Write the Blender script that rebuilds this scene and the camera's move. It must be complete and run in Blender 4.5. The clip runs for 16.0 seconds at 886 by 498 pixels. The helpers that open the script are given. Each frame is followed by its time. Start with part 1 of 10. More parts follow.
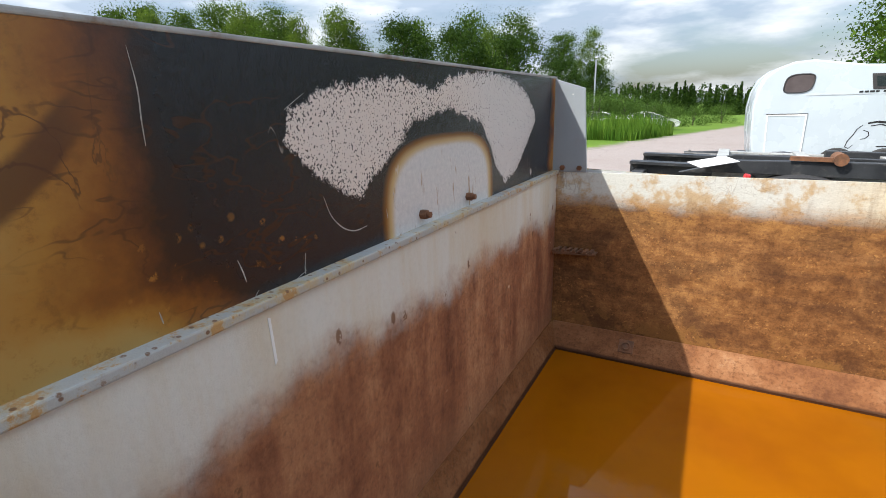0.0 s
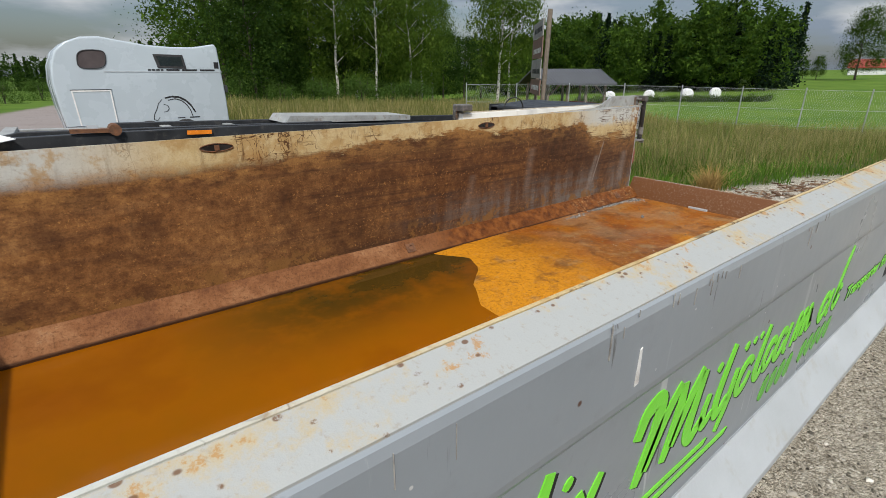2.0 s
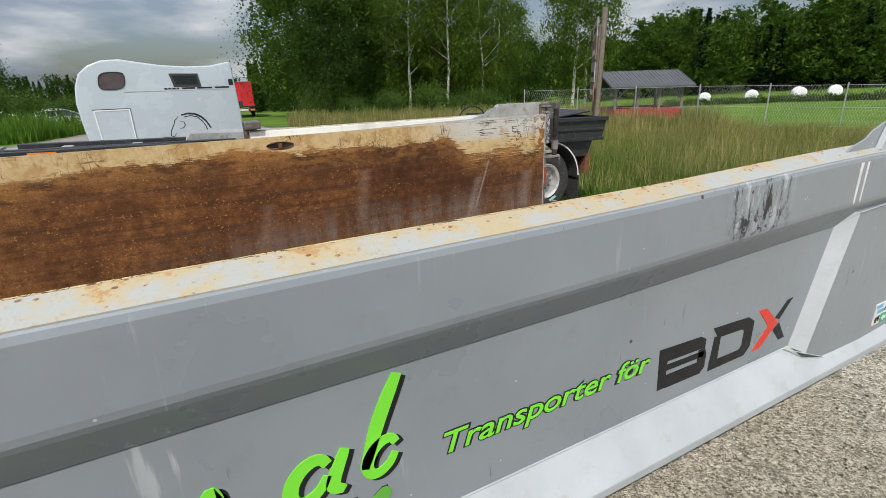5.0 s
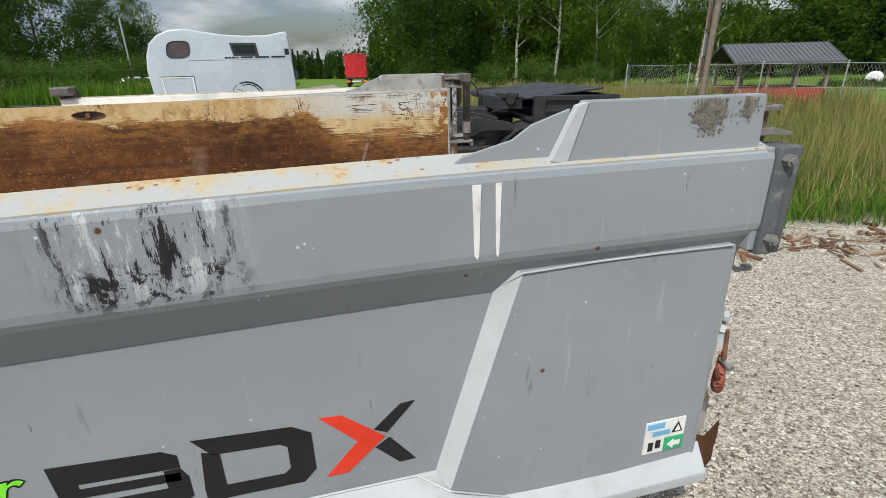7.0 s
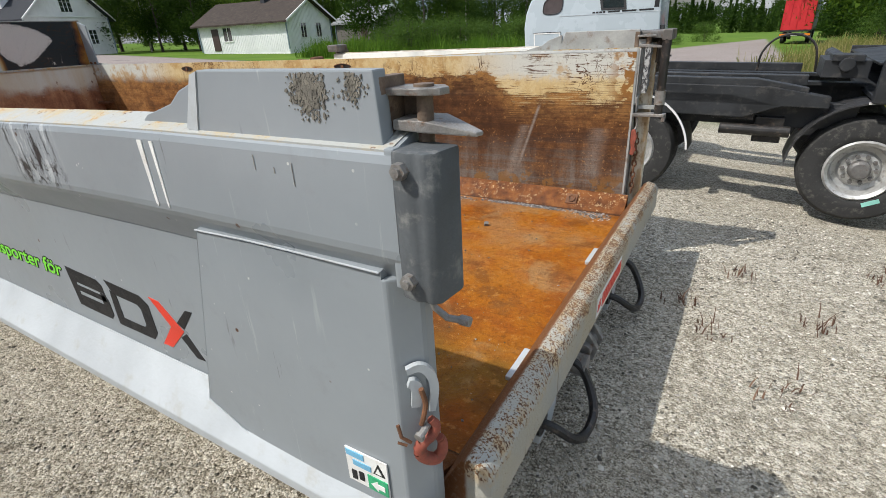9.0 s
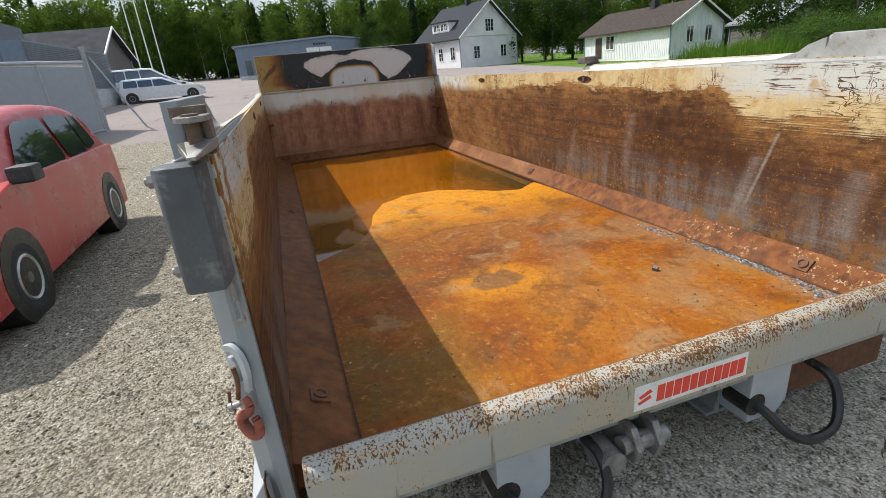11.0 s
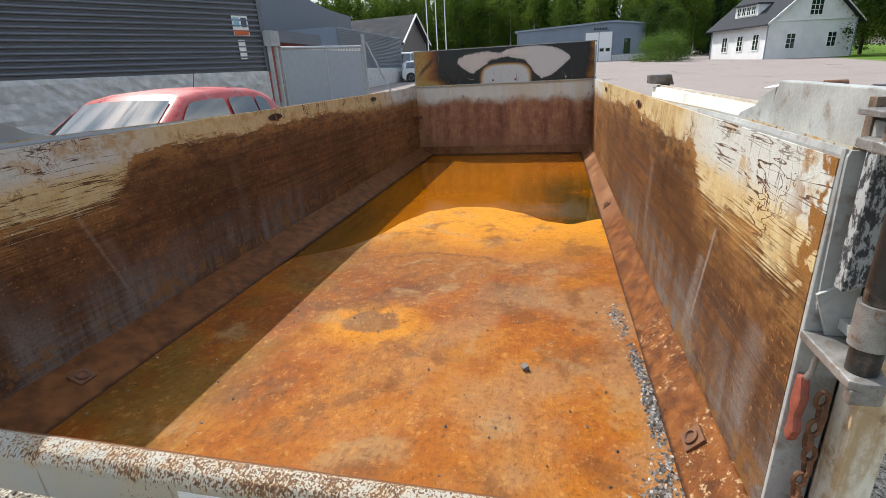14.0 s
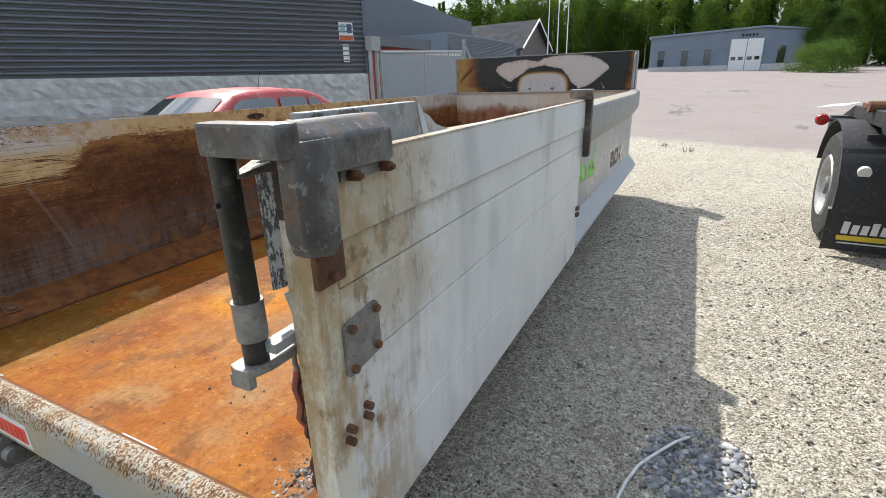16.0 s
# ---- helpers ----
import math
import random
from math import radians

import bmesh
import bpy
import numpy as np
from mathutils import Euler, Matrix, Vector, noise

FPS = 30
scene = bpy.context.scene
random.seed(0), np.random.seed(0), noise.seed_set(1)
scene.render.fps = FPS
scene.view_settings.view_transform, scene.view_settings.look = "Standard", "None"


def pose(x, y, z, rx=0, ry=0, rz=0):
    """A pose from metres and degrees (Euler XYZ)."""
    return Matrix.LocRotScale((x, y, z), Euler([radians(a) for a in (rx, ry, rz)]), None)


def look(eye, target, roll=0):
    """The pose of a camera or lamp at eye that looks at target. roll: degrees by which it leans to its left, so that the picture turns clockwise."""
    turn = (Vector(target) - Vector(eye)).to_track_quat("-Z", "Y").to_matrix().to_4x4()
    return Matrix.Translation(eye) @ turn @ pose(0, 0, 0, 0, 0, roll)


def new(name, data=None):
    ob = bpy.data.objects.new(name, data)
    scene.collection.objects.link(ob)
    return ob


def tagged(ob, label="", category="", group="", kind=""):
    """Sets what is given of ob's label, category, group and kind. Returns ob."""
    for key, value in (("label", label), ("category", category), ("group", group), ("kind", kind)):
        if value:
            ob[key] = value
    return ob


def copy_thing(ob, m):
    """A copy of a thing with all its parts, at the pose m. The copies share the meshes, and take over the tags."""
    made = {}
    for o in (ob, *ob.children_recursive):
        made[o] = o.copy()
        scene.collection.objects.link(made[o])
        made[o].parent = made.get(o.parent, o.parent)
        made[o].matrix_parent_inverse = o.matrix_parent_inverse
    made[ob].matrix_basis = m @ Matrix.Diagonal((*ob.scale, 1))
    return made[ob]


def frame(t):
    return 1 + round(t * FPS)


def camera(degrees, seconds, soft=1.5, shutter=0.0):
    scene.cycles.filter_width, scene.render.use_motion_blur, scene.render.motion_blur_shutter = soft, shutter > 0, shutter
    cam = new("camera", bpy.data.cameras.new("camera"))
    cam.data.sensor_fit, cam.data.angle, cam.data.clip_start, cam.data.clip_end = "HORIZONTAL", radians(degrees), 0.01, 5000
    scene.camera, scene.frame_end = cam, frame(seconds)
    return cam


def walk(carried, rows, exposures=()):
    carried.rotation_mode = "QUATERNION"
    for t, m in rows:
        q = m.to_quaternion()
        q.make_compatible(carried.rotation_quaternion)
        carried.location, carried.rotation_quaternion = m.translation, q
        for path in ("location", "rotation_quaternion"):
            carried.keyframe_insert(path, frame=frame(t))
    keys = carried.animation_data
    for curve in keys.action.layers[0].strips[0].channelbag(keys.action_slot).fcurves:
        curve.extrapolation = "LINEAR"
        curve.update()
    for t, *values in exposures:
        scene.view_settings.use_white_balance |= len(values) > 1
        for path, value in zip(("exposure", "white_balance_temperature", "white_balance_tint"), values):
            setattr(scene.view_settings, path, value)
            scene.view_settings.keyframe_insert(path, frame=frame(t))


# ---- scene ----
cam = camera(85.1, 16.0, soft=0.8)
PATH = [
    (0, (-0.055, -0.084, 1.606), (-0.993, 1.59, 1.041), -1.8),
    (0.5, (-0.003, -0.047, 1.614), (-0.51, 1.794, 1.021), -0.9),
    (1, (0.103, -0.013, 1.576), (0.29, 1.878, 0.952), 0.4),
    (1.5, (0.241, -0.123, 1.58), (1.069, 1.573, 0.917), 0.7),
    (2, (0.342, -0.425, 1.592), (1.513, 1.046, 0.908), 0.2),
    (2.5, (0.456, -0.724, 1.595), (1.727, 0.655, 0.9), -0.7),
    (3, (0.741, -0.821, 1.558), (1.996, 0.579, 0.875), -1.3),
    (3.5, (1.115, -0.877, 1.566), (2.287, 0.598, 0.896), -1.5),
    (3.7, (1.274, -0.9, 1.541), (2.406, 0.609, 0.879), -1.7),
    (5.8, (3.183, -0.916, 1.569), (3.911, 0.824, 0.903), -1.5),
    (6, (3.353, -0.911, 1.548), (4.051, 0.838, 0.874), -1.4),
    (6.5, (3.819, -0.876, 1.517), (4.419, 0.898, 0.815), -1.6),
    (7, (4.3, -0.939, 1.465), (4.739, 0.872, 0.737), -1.4),
    (7.5, (4.69, -0.969, 1.506), (4.873, 0.873, 0.749), -1.4),
    (8, (5.069, -0.888, 1.448), (4.903, 0.945, 0.664), -1.7),
    (8.5, (5.389, -0.802, 1.42), (4.821, 0.936, 0.61), -2.1),
    (9, (5.7, -0.667, 1.431), (4.744, 0.885, 0.607), -3.1),
    (9.5, (5.891, -0.485, 1.378), (4.603, 0.81, 0.564), -4.3),
    (10, (6.06, -0.274, 1.399), (4.526, 0.743, 0.617), -5.3),
    (10.2, (6.152, -0.183, 1.394), (4.543, 0.728, 0.631), -5.5),
    (12.3, (6.374, 0.787, 1.421), (4.495, 0.835, 0.738), -4.8),
    (12.5, (6.37, 0.923, 1.425), (4.49, 0.895, 0.741), -4.8),
    (13, (6.343, 1.239, 1.448), (4.474, 1.039, 0.763), -4.5),
    (13.5, (6.203, 1.577, 1.432), (4.355, 1.24, 0.746), -3.9),
    (14, (6.134, 1.892, 1.447), (4.306, 1.458, 0.76), -3.1),
    (14.5, (6.147, 2.269, 1.462), (4.337, 1.759, 0.78), -2.3),
    (15, (6.063, 2.567, 1.443), (4.283, 1.959, 0.766), -1.9),
    (15.5, (5.926, 2.806, 1.428), (4.182, 2.096, 0.755), -1.0),
    (16, (5.861, 3.107, 1.431), (4.181, 2.243, 0.777), -1.6),
]
EXPOSURES = [(0, 0.70), (0.5, 0.76), (1.0, 0.58), (1.5, 0.12), (2.0, -0.30), (2.5, -0.22), (3.5, -0.18), (6.0, -0.14), (8.0, -0.10), (10.0, 0.10), (12.5, 0.32), (15.0, 0.38), (16.0, 0.44)]
walk(cam, [(t, look(eye, target, roll)) for t, eye, target, roll in PATH], exposures=EXPOSURES)

# ---- world and sun ----
SUN_DIR = Vector((0.532, 0.645, -1.0)).normalized()      # the way the sunlight travels
world = bpy.data.worlds.new("sky")
scene.world = world
world.use_nodes = True
wn, wl = world.node_tree.nodes, world.node_tree.links
wn.clear()
w_out = wn.new("ShaderNodeOutputWorld")
w_bg = wn.new("ShaderNodeBackground")
w_sky = wn.new("ShaderNodeTexSky")
w_sky.sky_type = "NISHITA"
w_sky.sun_disc = False
w_sky.sun_elevation = math.asin(-SUN_DIR.z)
w_sky.sun_rotation = math.atan2(-SUN_DIR.x, -SUN_DIR.y)
w_sky.dust_density = 2.0
w_coord = wn.new("ShaderNodeTexCoord")
w_sep = wn.new("ShaderNodeSeparateXYZ")
w_map = wn.new("ShaderNodeMapping")
w_map.inputs["Scale"].default_value = (1.6, 1.6, 6.0)
w_n = wn.new("ShaderNodeTexNoise")
w_n.inputs["Scale"].default_value = 1.7
w_n.inputs["Detail"].default_value = 7.0
w_n.inputs["Roughness"].default_value = 0.55
w_ramp = wn.new("ShaderNodeValToRGB")
w_ramp.color_ramp.elements[0].position = 0.40
w_ramp.color_ramp.elements[0].color = (0.0, 0.0, 0.0, 1)
w_ramp.color_ramp.elements[1].position = 0.56
w_ramp.color_ramp.elements[1].color = (1, 1, 1, 1)
w_n2 = wn.new("ShaderNodeTexNoise")
w_n2.inputs["Scale"].default_value = 3.1
w_n2.inputs["Detail"].default_value = 6.0
w_ramp2 = wn.new("ShaderNodeValToRGB")
w_ramp2.color_ramp.elements[0].position = 0.42
w_ramp2.color_ramp.elements[0].color = (3.7, 4.5, 5.6, 1)
w_ramp2.color_ramp.elements[1].position = 0.60
w_ramp2.color_ramp.elements[1].color = (7.8, 8.2, 8.6, 1)
w_mix = wn.new("ShaderNodeMix")
w_mix.data_type = "RGBA"
wl.new(w_coord.outputs["Generated"], w_map.inputs["Vector"])
wl.new(w_map.outputs["Vector"], w_n.inputs["Vector"])
wl.new(w_map.outputs["Vector"], w_n2.inputs["Vector"])
wl.new(w_n.outputs["Fac"], w_ramp.inputs["Fac"])
wl.new(w_n2.outputs["Fac"], w_ramp2.inputs["Fac"])
wl.new(w_ramp.outputs["Color"], w_mix.inputs["Factor"])
wl.new(w_sky.outputs["Color"], w_mix.inputs["A"])
wl.new(w_ramp2.outputs["Color"], w_mix.inputs["B"])
# sunlit clouds grow brighter overhead
w_up = wn.new("ShaderNodeMapRange")
w_up.inputs[1].default_value, w_up.inputs[2].default_value, w_up.inputs[3].default_value, w_up.inputs[4].default_value = 0.02, 0.75, 0.78, 1.95
w_gain = wn.new("ShaderNodeVectorMath")
w_gain.operation = "SCALE"
wl.new(w_coord.outputs["Generated"], w_sep.inputs[0])
wl.new(w_sep.outputs["Z"], w_up.inputs[0])
wl.new(w_mix.outputs["Result"], w_gain.inputs[0])
wl.new(w_up.outputs[0], w_gain.inputs["Scale"])
wl.new(w_gain.outputs[0], w_bg.inputs["Color"])
w_bg.inputs["Strength"].default_value = 0.095
wl.new(w_bg.outputs["Background"], w_out.inputs["Surface"])

sun_data = bpy.data.lights.new("sun", "SUN")
sun_data.energy = 4.6
sun_data.angle = radians(0.55)
sun_data.color = (1.0, 0.965, 0.90)
sun = new("sun", sun_data)
sun.matrix_world = Matrix.Translation((0, 0, 30)) @ SUN_DIR.to_track_quat("-Z", "Y").to_matrix().to_4x4()

# ---- building helpers ----
def gz(x, y):
    """Height of the ground: flat under the body, falling gently away from the yard."""
    d = math.hypot(max(abs(x - 2.3) - 4.2, 0.0), max(abs(y - 0.6) - 3.2, 0.0))
    s = min(d / 14.0, 1.0)
    s = s * s * (3 - 2 * s)
    e = min(max((x - 4.6) / 2.2, 0), 1) * min(max((y - 2.4) / 1.6, 0), 1) * min(max((14 - y) / 8, 0), 1)
    far_hill = 0.0
    if x > 45 and y < 110:
        far_hill = 0.05 * (x - 45)
    return s * (-0.024 * (x - 2.5) - 0.022 * (y - 1.0)) - 0.2 * e + far_hill


class Nodes:
    """A short way to write a node material."""

    def __init__(self, name):
        self.m = bpy.data.materials.new(name)
        self.m.use_nodes = True
        self.t = self.m.node_tree
        self.t.nodes.clear()
        self.out = self.t.nodes.new("ShaderNodeOutputMaterial")
        self.bsdf = self.t.nodes.new("ShaderNodeBsdfPrincipled")
        self.t.links.new(self.bsdf.outputs[0], self.out.inputs[0])
        self.pos = self.t.nodes.new("ShaderNodeNewGeometry").outputs["Position"]
        self.obj = self.t.nodes.new("ShaderNodeTexCoord").outputs["Object"]

    def put(self, socket, value):
        if isinstance(value, bpy.types.NodeSocket):
            self.t.links.new(value, socket)
        elif isinstance(value, tuple) and len(value) == 3 and socket.type == "RGBA":
            socket.default_value = (*value, 1)
        else:
            socket.default_value = value

    def node(self, kind, **values):
        n = self.t.nodes.new(kind)
        for key, v in values.items():
            self.put(n.inputs[key], v)
        return n

    def noise(self, scale, detail=4.0, vec=None, rough=0.55, stretch=None, warp=0.0):
        v = vec or self.pos
        if stretch:
            v = self.node("ShaderNodeMapping", Vector=v, Scale=stretch).outputs[0]
        return self.node("ShaderNodeTexNoise", Vector=v, Scale=scale, Detail=detail, Roughness=rough, Distortion=warp).outputs["Fac"]

    def cells(self, scale, vec=None, feature="F1", out="Distance", randomness=1.0):
        n = self.t.nodes.new("ShaderNodeTexVoronoi")
        n.feature = feature
        self.put(n.inputs["Vector"], vec or self.pos)
        n.inputs["Scale"].default_value = scale
        n.inputs["Randomness"].default_value = randomness
        return n.outputs[out]

    def math(self, op, a, b=0.0, clamp=False):
        n = self.t.nodes.new("ShaderNodeMath")
        n.operation, n.use_clamp = op, clamp
        self.put(n.inputs[0], a)
        self.put(n.inputs[1], b)
        return n.outputs[0]

    def span(self, v, a, b, lo=0.0, hi=1.0, smooth=True):
        n = self.t.nodes.new("ShaderNodeMapRange")
        n.interpolation_type = "SMOOTHSTEP" if smooth else "LINEAR"
        for i, x in enumerate((v, a, b, lo, hi)):
            self.put(n.inputs[i], x)
        return n.outputs[0]

    def ramp(self, fac, *stops):
        n = self.t.nodes.new("ShaderNodeValToRGB")
        e = n.color_ramp.elements
        while len(e) < len(stops):
            e.new(0.5)
        for k, (p, c) in zip(e, stops):
            k.position, k.color = p, (*c, 1)
        self.put(n.inputs[0], fac)
        return n.outputs[0]

    def mix(self, fac, a, b, mode="MIX"):
        n = self.t.nodes.new("ShaderNodeMix")
        n.data_type, n.blend_type, n.clamp_factor = "RGBA", mode, True
        self.put(n.inputs["Factor"], fac)
        self.put(n.inputs["A"], a)
        self.put(n.inputs["B"], b)
        return n.outputs["Result"]

    def axes(self, vec=None):
        return self.node("ShaderNodeSeparateXYZ", Vector=vec or self.pos).outputs

    def random(self):
        return self.node("ShaderNodeObjectInfo").outputs["Random"]

    def island(self):
        return self.node("ShaderNodeNewGeometry").outputs["Random Per Island"]

    def done(self, color, rough=0.6, metal=0.0, bump=None, depth=0.01, strength=0.6, spec=0.5, **more):
        self.put(self.bsdf.inputs["Base Color"], color)
        self.put(self.bsdf.inputs["Roughness"], rough)
        self.put(self.bsdf.inputs["Metallic"], metal)
        self.put(self.bsdf.inputs["Specular IOR Level"], spec)
        for key, v in more.items():
            self.put(self.bsdf.inputs[key.replace("_", " ")], v)
        if bump is not None:
            b = self.node("ShaderNodeBump", Strength=strength, Distance=depth, Height=bump)
            self.t.links.new(b.outputs[0], self.bsdf.inputs["Normal"])
        return self.m


def plain(name, c, rough=0.6, metal=0.0, vary=0.25, scale=6.0, bump=0.002, dirt=None, spec=0.5):
    """A surface with two scales of mottling, a fine grain and a little dirt."""
    n = Nodes(name)
    big, fine = n.noise(scale, 5.0), n.noise(scale * 14, 3.0)
    lo = tuple(x * (1 - vary) for x in c)
    hi = tuple(min(x * (1 + vary * 0.6), 1) for x in c)
    col = n.ramp(big, (0.3, lo), (0.7, hi))
    col = n.mix(n.span(fine, 0.35, 0.75, 0, vary), col, lo)
    if dirt:
        col = n.mix(n.span(n.noise(scale * 2.3, 6.0, rough=0.65), 0.52, 0.72, 0, 0.75), col, dirt)
    return n.done(col, n.span(big, 0.3, 0.7, max(rough - 0.08, 0.02), min(rough + 0.1, 1)), metal, fine, bump, 0.5, spec)


def shell(bm, co, faces):
    vs = [bm.verts.new(c) for c in co]
    out = []
    for f in faces:
        try:
            out.append(bm.faces.new([vs[i] for i in f]))
        except ValueError:
            pass
    return vs


def box(bm, x0, x1, y0, y1, z0, z1, m=None):
    co = [Vector(c) for c in ((x0, y0, z0), (x1, y0, z0), (x1, y1, z0), (x0, y1, z0), (x0, y0, z1), (x1, y0, z1), (x1, y1, z1), (x0, y1, z1))]
    if m:
        co = [m @ c for c in co]
    shell(bm, co, ((0, 3, 2, 1), (4, 5, 6, 7), (0, 1, 5, 4), (1, 2, 6, 5), (2, 3, 7, 6), (3, 0, 4, 7)))
    return bm


def prism(bm, outline, axis, a0, a1, m=None):
    """An outline of (u, v) pairs drawn out along an axis from a0 to a1: x takes (y, z), y takes (x, z), z takes (x, y)."""
    def at(u, v, a):
        p = Vector((a, u, v) if axis == "x" else (u, a, v) if axis == "y" else (u, v, a))
        return m @ p if m else p
    n = len(outline)
    vs = [bm.verts.new(at(u, v, a0)) for u, v in outline] + [bm.verts.new(at(u, v, a1)) for u, v in outline]
    bm.faces.new(vs[:n])
    bm.faces.new(list(reversed(vs[n:])))
    for i in range(n):
        j = (i + 1) % n
        bm.faces.new((vs[i], vs[n + i], vs[n + j], vs[j]))
    return bm


def rod(bm, p, q, r, r2=None, seg=10, caps=True):
    p, q = Vector(p), Vector(q)
    r2 = r if r2 is None else r2
    turn = (q - p).to_track_quat("Z", "Y").to_matrix()
    rings = []
    for c, rr in ((p, r), (q, r2)):
        rings.append([bm.verts.new(c + turn @ Vector((rr * math.cos(a), rr * math.sin(a), 0))) for a in (2 * math.pi * k / seg for k in range(seg))])
    for k in range(seg):
        j = (k + 1) % seg
        bm.faces.new((rings[0][k], rings[0][j], rings[1][j], rings[1][k]))
    if caps:
        bm.faces.new(list(reversed(rings[0])))
        bm.faces.new(rings[1])
    return bm


def pipe(bm, pts, r, seg=8, closed=False):
    """A round bar bent along the points."""
    pts = [Vector(p) for p in pts]
    n = len(pts)
    rings, up = [], None
    for i, p in enumerate(pts):
        a = pts[i - 1] if (i or closed) else pts[0]
        b = pts[(i + 1) % n] if (i + 1 < n or closed) else pts[-1]
        d = (b - a).normalized()
        if up is None:
            up = d.orthogonal().normalized()
        up = (up - d * up.dot(d))
        up = up.normalized() if up.length > 1e-6 else d.orthogonal().normalized()
        side = d.cross(up)
        rings.append([bm.verts.new(p + r * (up * math.cos(t) + side * math.sin(t))) for t in (2 * math.pi * k / seg for k in range(seg))])
    for i in range(n if closed else n - 1):
        u, v = rings[i], rings[(i + 1) % n]
        for k in range(seg):
            j = (k + 1) % seg
            bm.faces.new((u[k], u[j], v[j], v[k]))
    if not closed:
        bm.faces.new(list(reversed(rings[0])))
        bm.faces.new(rings[-1])
    return bm


def smooth_line(pts, steps=5):
    """A smooth curve through the points."""
    p = [Vector(q) for q in pts]
    p = [2 * p[0] - p[1]] + p + [2 * p[-1] - p[-2]]
    out = []
    for a, b, c, d in zip(p, p[1:], p[2:], p[3:]):
        for k in range(steps):
            t = k / steps
            out.append(0.5 * (2 * b + (c - a) * t + (2 * a - 5 * b + 4 * c - d) * t * t + (3 * b - a - 3 * c + d) * t ** 3))
    return out + [p[-2]]


def lathe(bm, profile, m, seg=28):
    """A profile of (radius, height) turned round the z axis of m."""
    rings = []
    for r, h in profile:
        rings.append([bm.verts.new(m @ Vector((r * math.cos(a), r * math.sin(a), h))) for a in (2 * math.pi * k / seg for k in range(seg))])
    for u, v in zip(rings, rings[1:]):
        for k in range(seg):
            j = (k + 1) % seg
            bm.faces.new((u[k], u[j], v[j], v[k]))
    return bm


def grid(bm, xs, ys, fn):
    rows = [[bm.verts.new(fn(x, y)) for x in xs] for y in ys]
    for a, b in zip(rows, rows[1:]):
        for i in range(len(xs) - 1):
            bm.faces.new((a[i], a[i + 1], b[i + 1], b[i]))
    return bm


def thing(name, label, category, m=None, group="", kind=""):
    ob = new(name)
    ob.empty_display_size = 0.2
    if m is not None:
        ob.matrix_basis = m
    return tagged(ob, label, category, group, kind)


def part(name, bm, material, parent=None, label="", bevel=0.0, smooth=False, seg=2):
    """Links a bmesh as one mesh object under a thing or under a part."""
    if bevel:
        bmesh.ops.remove_doubles(bm, verts=bm.verts, dist=1e-5)
        edges = [e for e in bm.edges if len(e.link_faces) == 2 and e.calc_face_angle(0) > 0.5]
        bmesh.ops.bevel(bm, geom=edges, offset=bevel, segments=seg, affect="EDGES", profile=0.6, clamp_overlap=True)
    bmesh.ops.recalc_face_normals(bm, faces=bm.faces)
    if smooth:
        for f in bm.faces:
            f.smooth = True
        for e in bm.edges:
            if len(e.link_faces) == 2 and e.calc_face_angle(0) > 0.7:
                e.smooth = False
    me = bpy.data.meshes.new(name)
    bm.to_mesh(me)
    bm.free()
    me.materials.append(material)
    ob = new(name, me)
    if parent is not None:
        ob.parent = parent
    if label:
        ob["label"] = label
    return ob


def B():
    return bmesh.new()


def from_arrays(name, verts, faces, material, smooth=False):
    """One mesh object from numpy arrays of vertices and equal-sided faces."""
    me = bpy.data.meshes.new(name)
    verts, faces = np.asarray(verts, dtype=np.float32), np.asarray(faces, dtype=np.int32)
    k = faces.shape[1]
    me.vertices.add(len(verts))
    me.vertices.foreach_set("co", verts.ravel())
    me.loops.add(faces.size)
    me.loops.foreach_set("vertex_index", faces.ravel())
    me.polygons.add(len(faces))
    me.polygons.foreach_set("loop_start", np.arange(0, faces.size, k, dtype=np.int32))
    me.polygons.foreach_set("loop_total", np.full(len(faces), k, dtype=np.int32))
    if smooth:
        me.polygons.foreach_set("use_smooth", np.ones(len(faces), dtype=bool))
    me.update(calc_edges=True)
    me.materials.append(material)
    return new(name, me)

